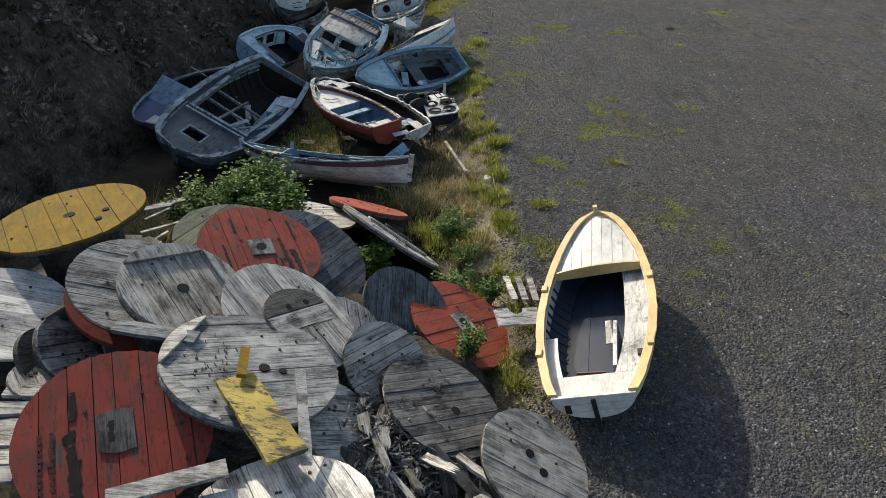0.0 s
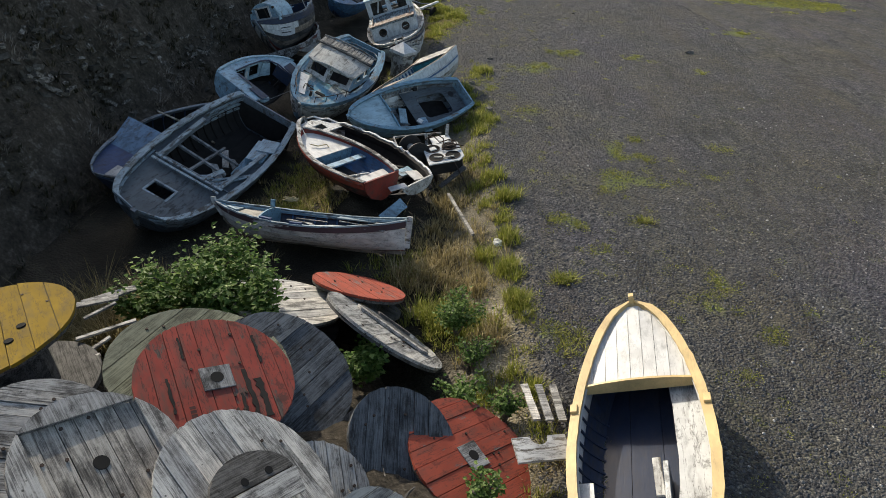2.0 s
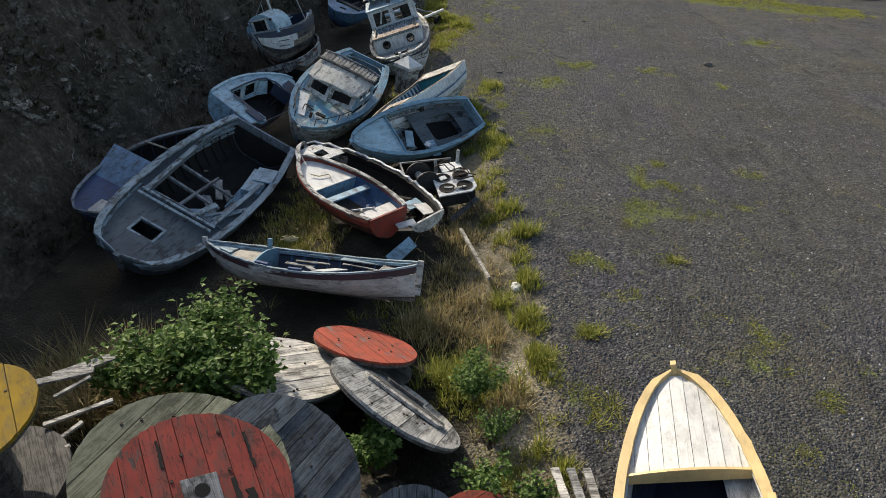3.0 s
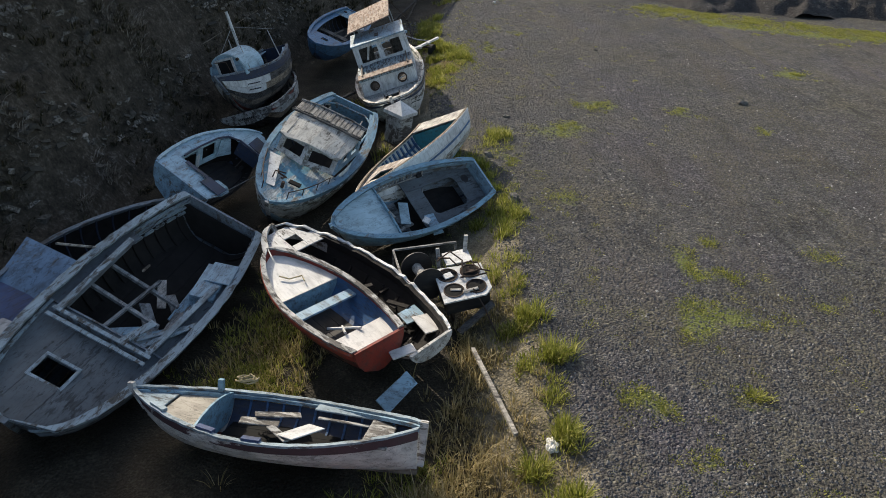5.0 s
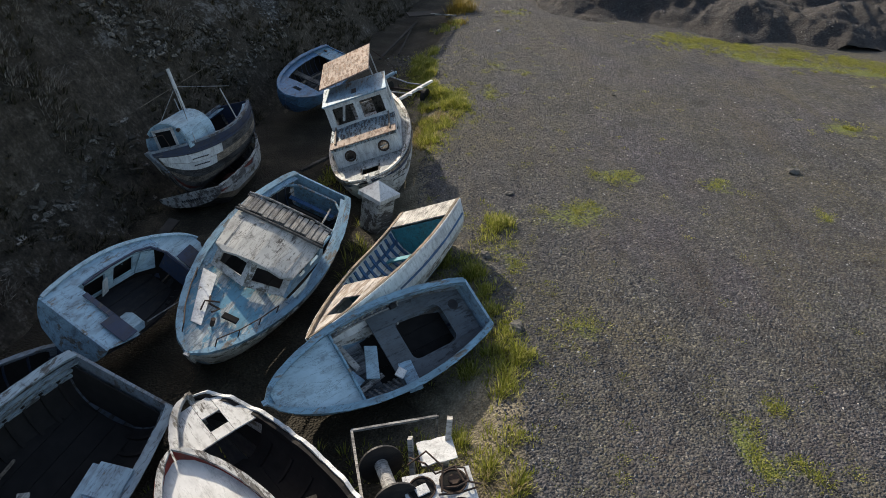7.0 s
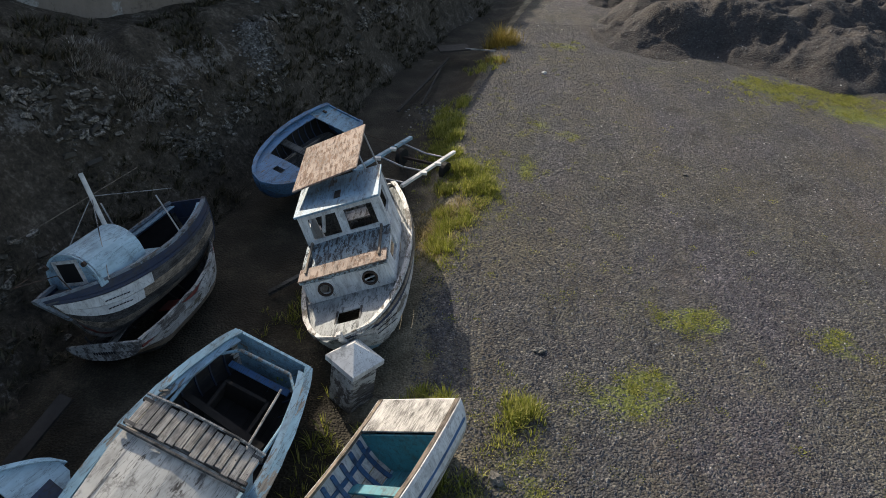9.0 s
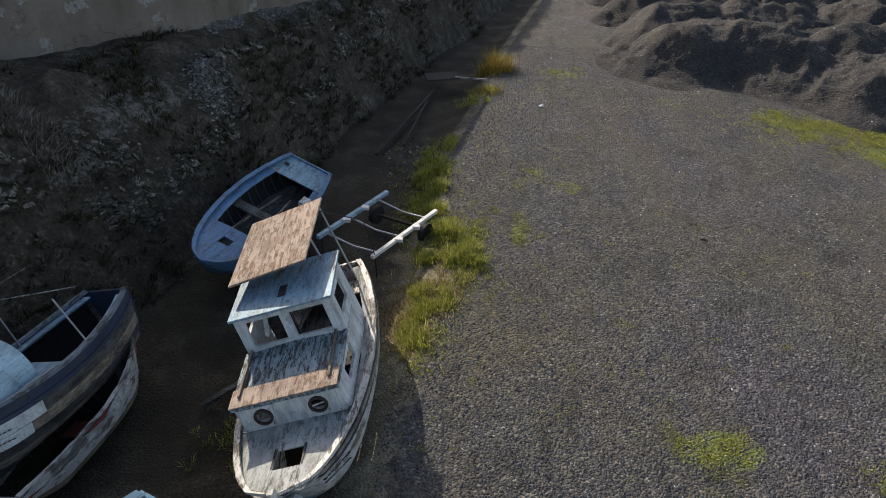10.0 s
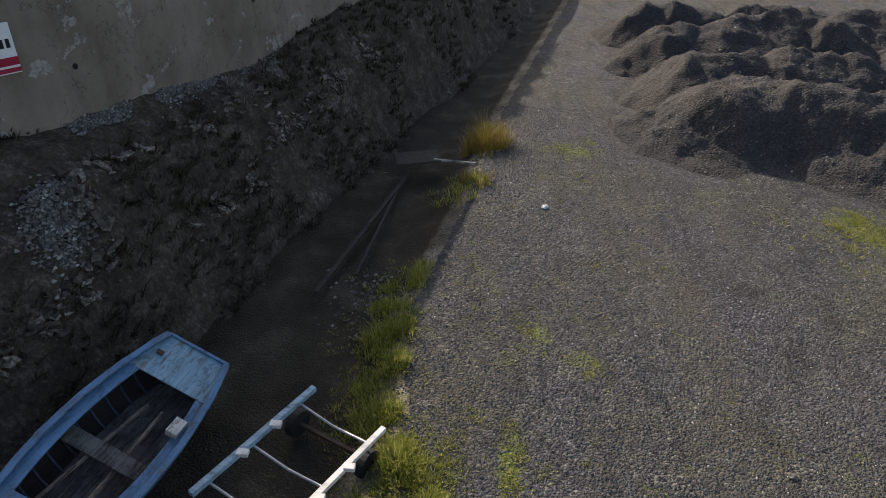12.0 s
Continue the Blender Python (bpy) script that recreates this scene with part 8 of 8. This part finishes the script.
spots = [(2.41, 11.75, 0.1, 0.08, 420, 0.17), (4.4, 14.0, 0.08, 0.06, 200, 0.1), (2.3, 10.2, 0.15, 0.2, 400, 0.12), (10.0, 38.6, 0.8, 0.5, 1800, 0.1)]
for x, y, p, q in MOSS_NEAR + MOSS_FAR:
    for k in range(int(5 + 20 * p * q)):
        r = wr.uniform(0.03, 0.1)
        spots.append((wr.gauss(x, p * 0.6), wr.gauss(y, q * 0.6), r, r * 1.3, int(40 + 1100 * r), wr.uniform(0.03, 0.06)))
for k in range(150):
    f = wr.random()
    x, y = 9.3 + 9.5 * f, 40.0 - 4.2 * f - abs(wr.gauss(0, 1.0))
    spots.append((x, y, 0.32, 0.25, 300, 0.06))
for k in range(420):
    y = wr.uniform(5, 30) if k % 3 else wr.uniform(30, 42)
    q = wr.uniform(0.02, 0.07)
    spots.append((along(EDGE, y) + abs(wr.gauss(1.0, 3.0)), y, q, q, int(18 + 420 * q), 0.04))
grass_patch("gravel_weeds", GRASS, "low green weeds growing through the gravel", spots, 14, 1.8)


def shrub(x, y, z, r, h, leaves, seed, label, size=0.075):
    rr = random.Random(seed)
    s = thing("shrub", label, "shrub", Matrix.Translation((x, y, z)))
    verts, faces = [], []
    tips = []
    for i in range(9):
        a = rr.uniform(0, 6.283)
        d = rr.uniform(0.25, 0.85)
        tip = Vector((math.cos(a) * r * d, math.sin(a) * r * d, h * rr.uniform(0.6, 1.0)))
        tips.append(tip)
        part("stem", tube([(0, 0, -0.2), tip * 0.5 + Vector((0, 0, h * 0.12)), tip], 0.014, 5), W_BROWN, s)
    for i in range(leaves):
        t = rr.choice(tips)
        f = rr.uniform(0.35, 1.12)
        p = t * f + Vector((rr.gauss(0, 0.14 * r), rr.gauss(0, 0.14 * r), rr.gauss(0, 0.11 * h)))
        a = rr.uniform(0, 6.283)
        d = Vector((math.cos(a), math.sin(a), rr.uniform(-0.5, 0.4))).normalized()
        w = d.cross(Vector((rr.uniform(-0.5, 0.5), rr.uniform(-0.5, 0.5), 1))).normalized()
        l = size * rr.uniform(0.6, 1.25)
        u = w.cross(d) * l * 0.18
        k = len(verts)
        verts.extend((p, p + d * l * 0.45 + w * l * 0.36 + u, p + d * l, p + d * l * 0.45 - w * l * 0.36 + u, p + d * l * 0.5))
        faces.extend(((k, k + 4, k + 1), (k + 1, k + 4, k + 2), (k, k + 3, k + 4), (k + 3, k + 2, k + 4)))
    me = bpy.data.meshes.new("foliage")
    me.from_pydata(verts, [], faces)
    me.materials.append(LEAF)
    ob = new("foliage", me)
    ob.parent = s
    return s


shrub(-3.3, 10.15, 0.35, 0.9, 0.95, 3600, 1, "leafy green shrub growing between the drums and boats", 0.1)
shrub(-2.75, 9.72, 0.3, 0.66, 0.95, 3000, 2, "leafy green shrub growing between the drums and boats", 0.1)
shrub(-4.1, 9.95, 0.35, 0.55, 0.5, 1500, 3, "leafy green shrub growing between the drums and boats", 0.09)
shrub(-0.85, 9.0, 0.1, 0.4, 0.55, 1200, 4, "small leafy plant growing out of the drums", 0.09)
shrub(0.75, 7.0, 0.0, 0.26, 0.5, 500, 5, "small leafy plant growing beside a red drum", 0.07)
shrub(0.55, 8.75, -0.1, 0.4, 0.4, 900, 6, "low leafy plant at the edge of the drums", 0.07)
shrub(0.5, 10.5, -0.15, 0.45, 0.5, 1500, 10, "low dark green weed clump on the verge", 0.06)
shrub(0.75, 9.7, -0.15, 0.3, 0.35, 700, 11, "low dark green weed clump on the verge", 0.05)
shrub(1.15, 8.6, -0.1, 0.3, 0.3, 500, 7, "low leafy plant at the edge of the drums", 0.06)
shrub(-0.4, 23.2, -0.3, 0.25, 0.4, 300, 8, "small weed between the boats", 0.07)
shrub(-2.2, 23.9, -0.3, 0.25, 0.4, 300, 9, "small weed between the boats", 0.07)

# dark scrub that covers the bank
rnd = random.Random(41)
vs, fs = [], []
for i in range(7500):
    y = rnd.uniform(8, 58)
    s = rnd.uniform(-0.4, 3.4) if y > 24 else rnd.uniform(-0.4, 5.5)
    x = along(FOOT, y) - s
    if noise.noise(Vector((x * 0.6, y * 0.6, 9))) < -0.12 or (y > 34 and 1.9 < s < 2.9):
        continue
    z = bank_z(x, y)
    h = rnd.uniform(0.05, 0.24)
    for k in range(11):
        a = rnd.uniform(0, 6.283)
        d = Vector((math.cos(a), math.sin(a), 0))
        blade(vs, fs, Vector((x, y, z - 0.03)) + d * 0.12 * rnd.random(), d, h * rnd.uniform(0.5, 1.1), rnd.uniform(0.02, 0.045), h * rnd.uniform(0.3, 1.3))
stuff("bank_scrub", vs, fs, SCRUB, "dark scrub and dry stalks on the shaded bank", "scrub")

# pale dead bushes in drifts across the bank
vs, fs = [], []
for i in range(60000):
    y = rnd.uniform(8, 56)
    s = rnd.uniform(0.1, 2.6) if y > 26 else rnd.uniform(0.1, 6.0)
    x = along(FOOT, y) - s
    f = noise.noise(Vector((x * 0.5 + s * 0.2, y * 0.42, 31))) + 0.5 * noise.noise(Vector((x * 1.5, y * 1.3, 37)))
    if f < 0.32 + (0.2 if y > 26 else 0.0):
        continue
    z = bank_z(x, y)
    h = rnd.uniform(0.06, 0.22)
    for k in range(10):
        a = rnd.uniform(0, 6.283)
        d = Vector((math.cos(a), math.sin(a), 0))
        blade(vs, fs, Vector((x, y, z - 0.02)) + d * 0.16 * rnd.random(), d, h * rnd.uniform(0.4, 1.2), rnd.uniform(0.008, 0.022), h * rnd.uniform(0.4, 1.5))
stuff("dead_scrub", vs, fs, DEAD, "pale dead bushes and dry stalks in drifts on the bank", "scrub")
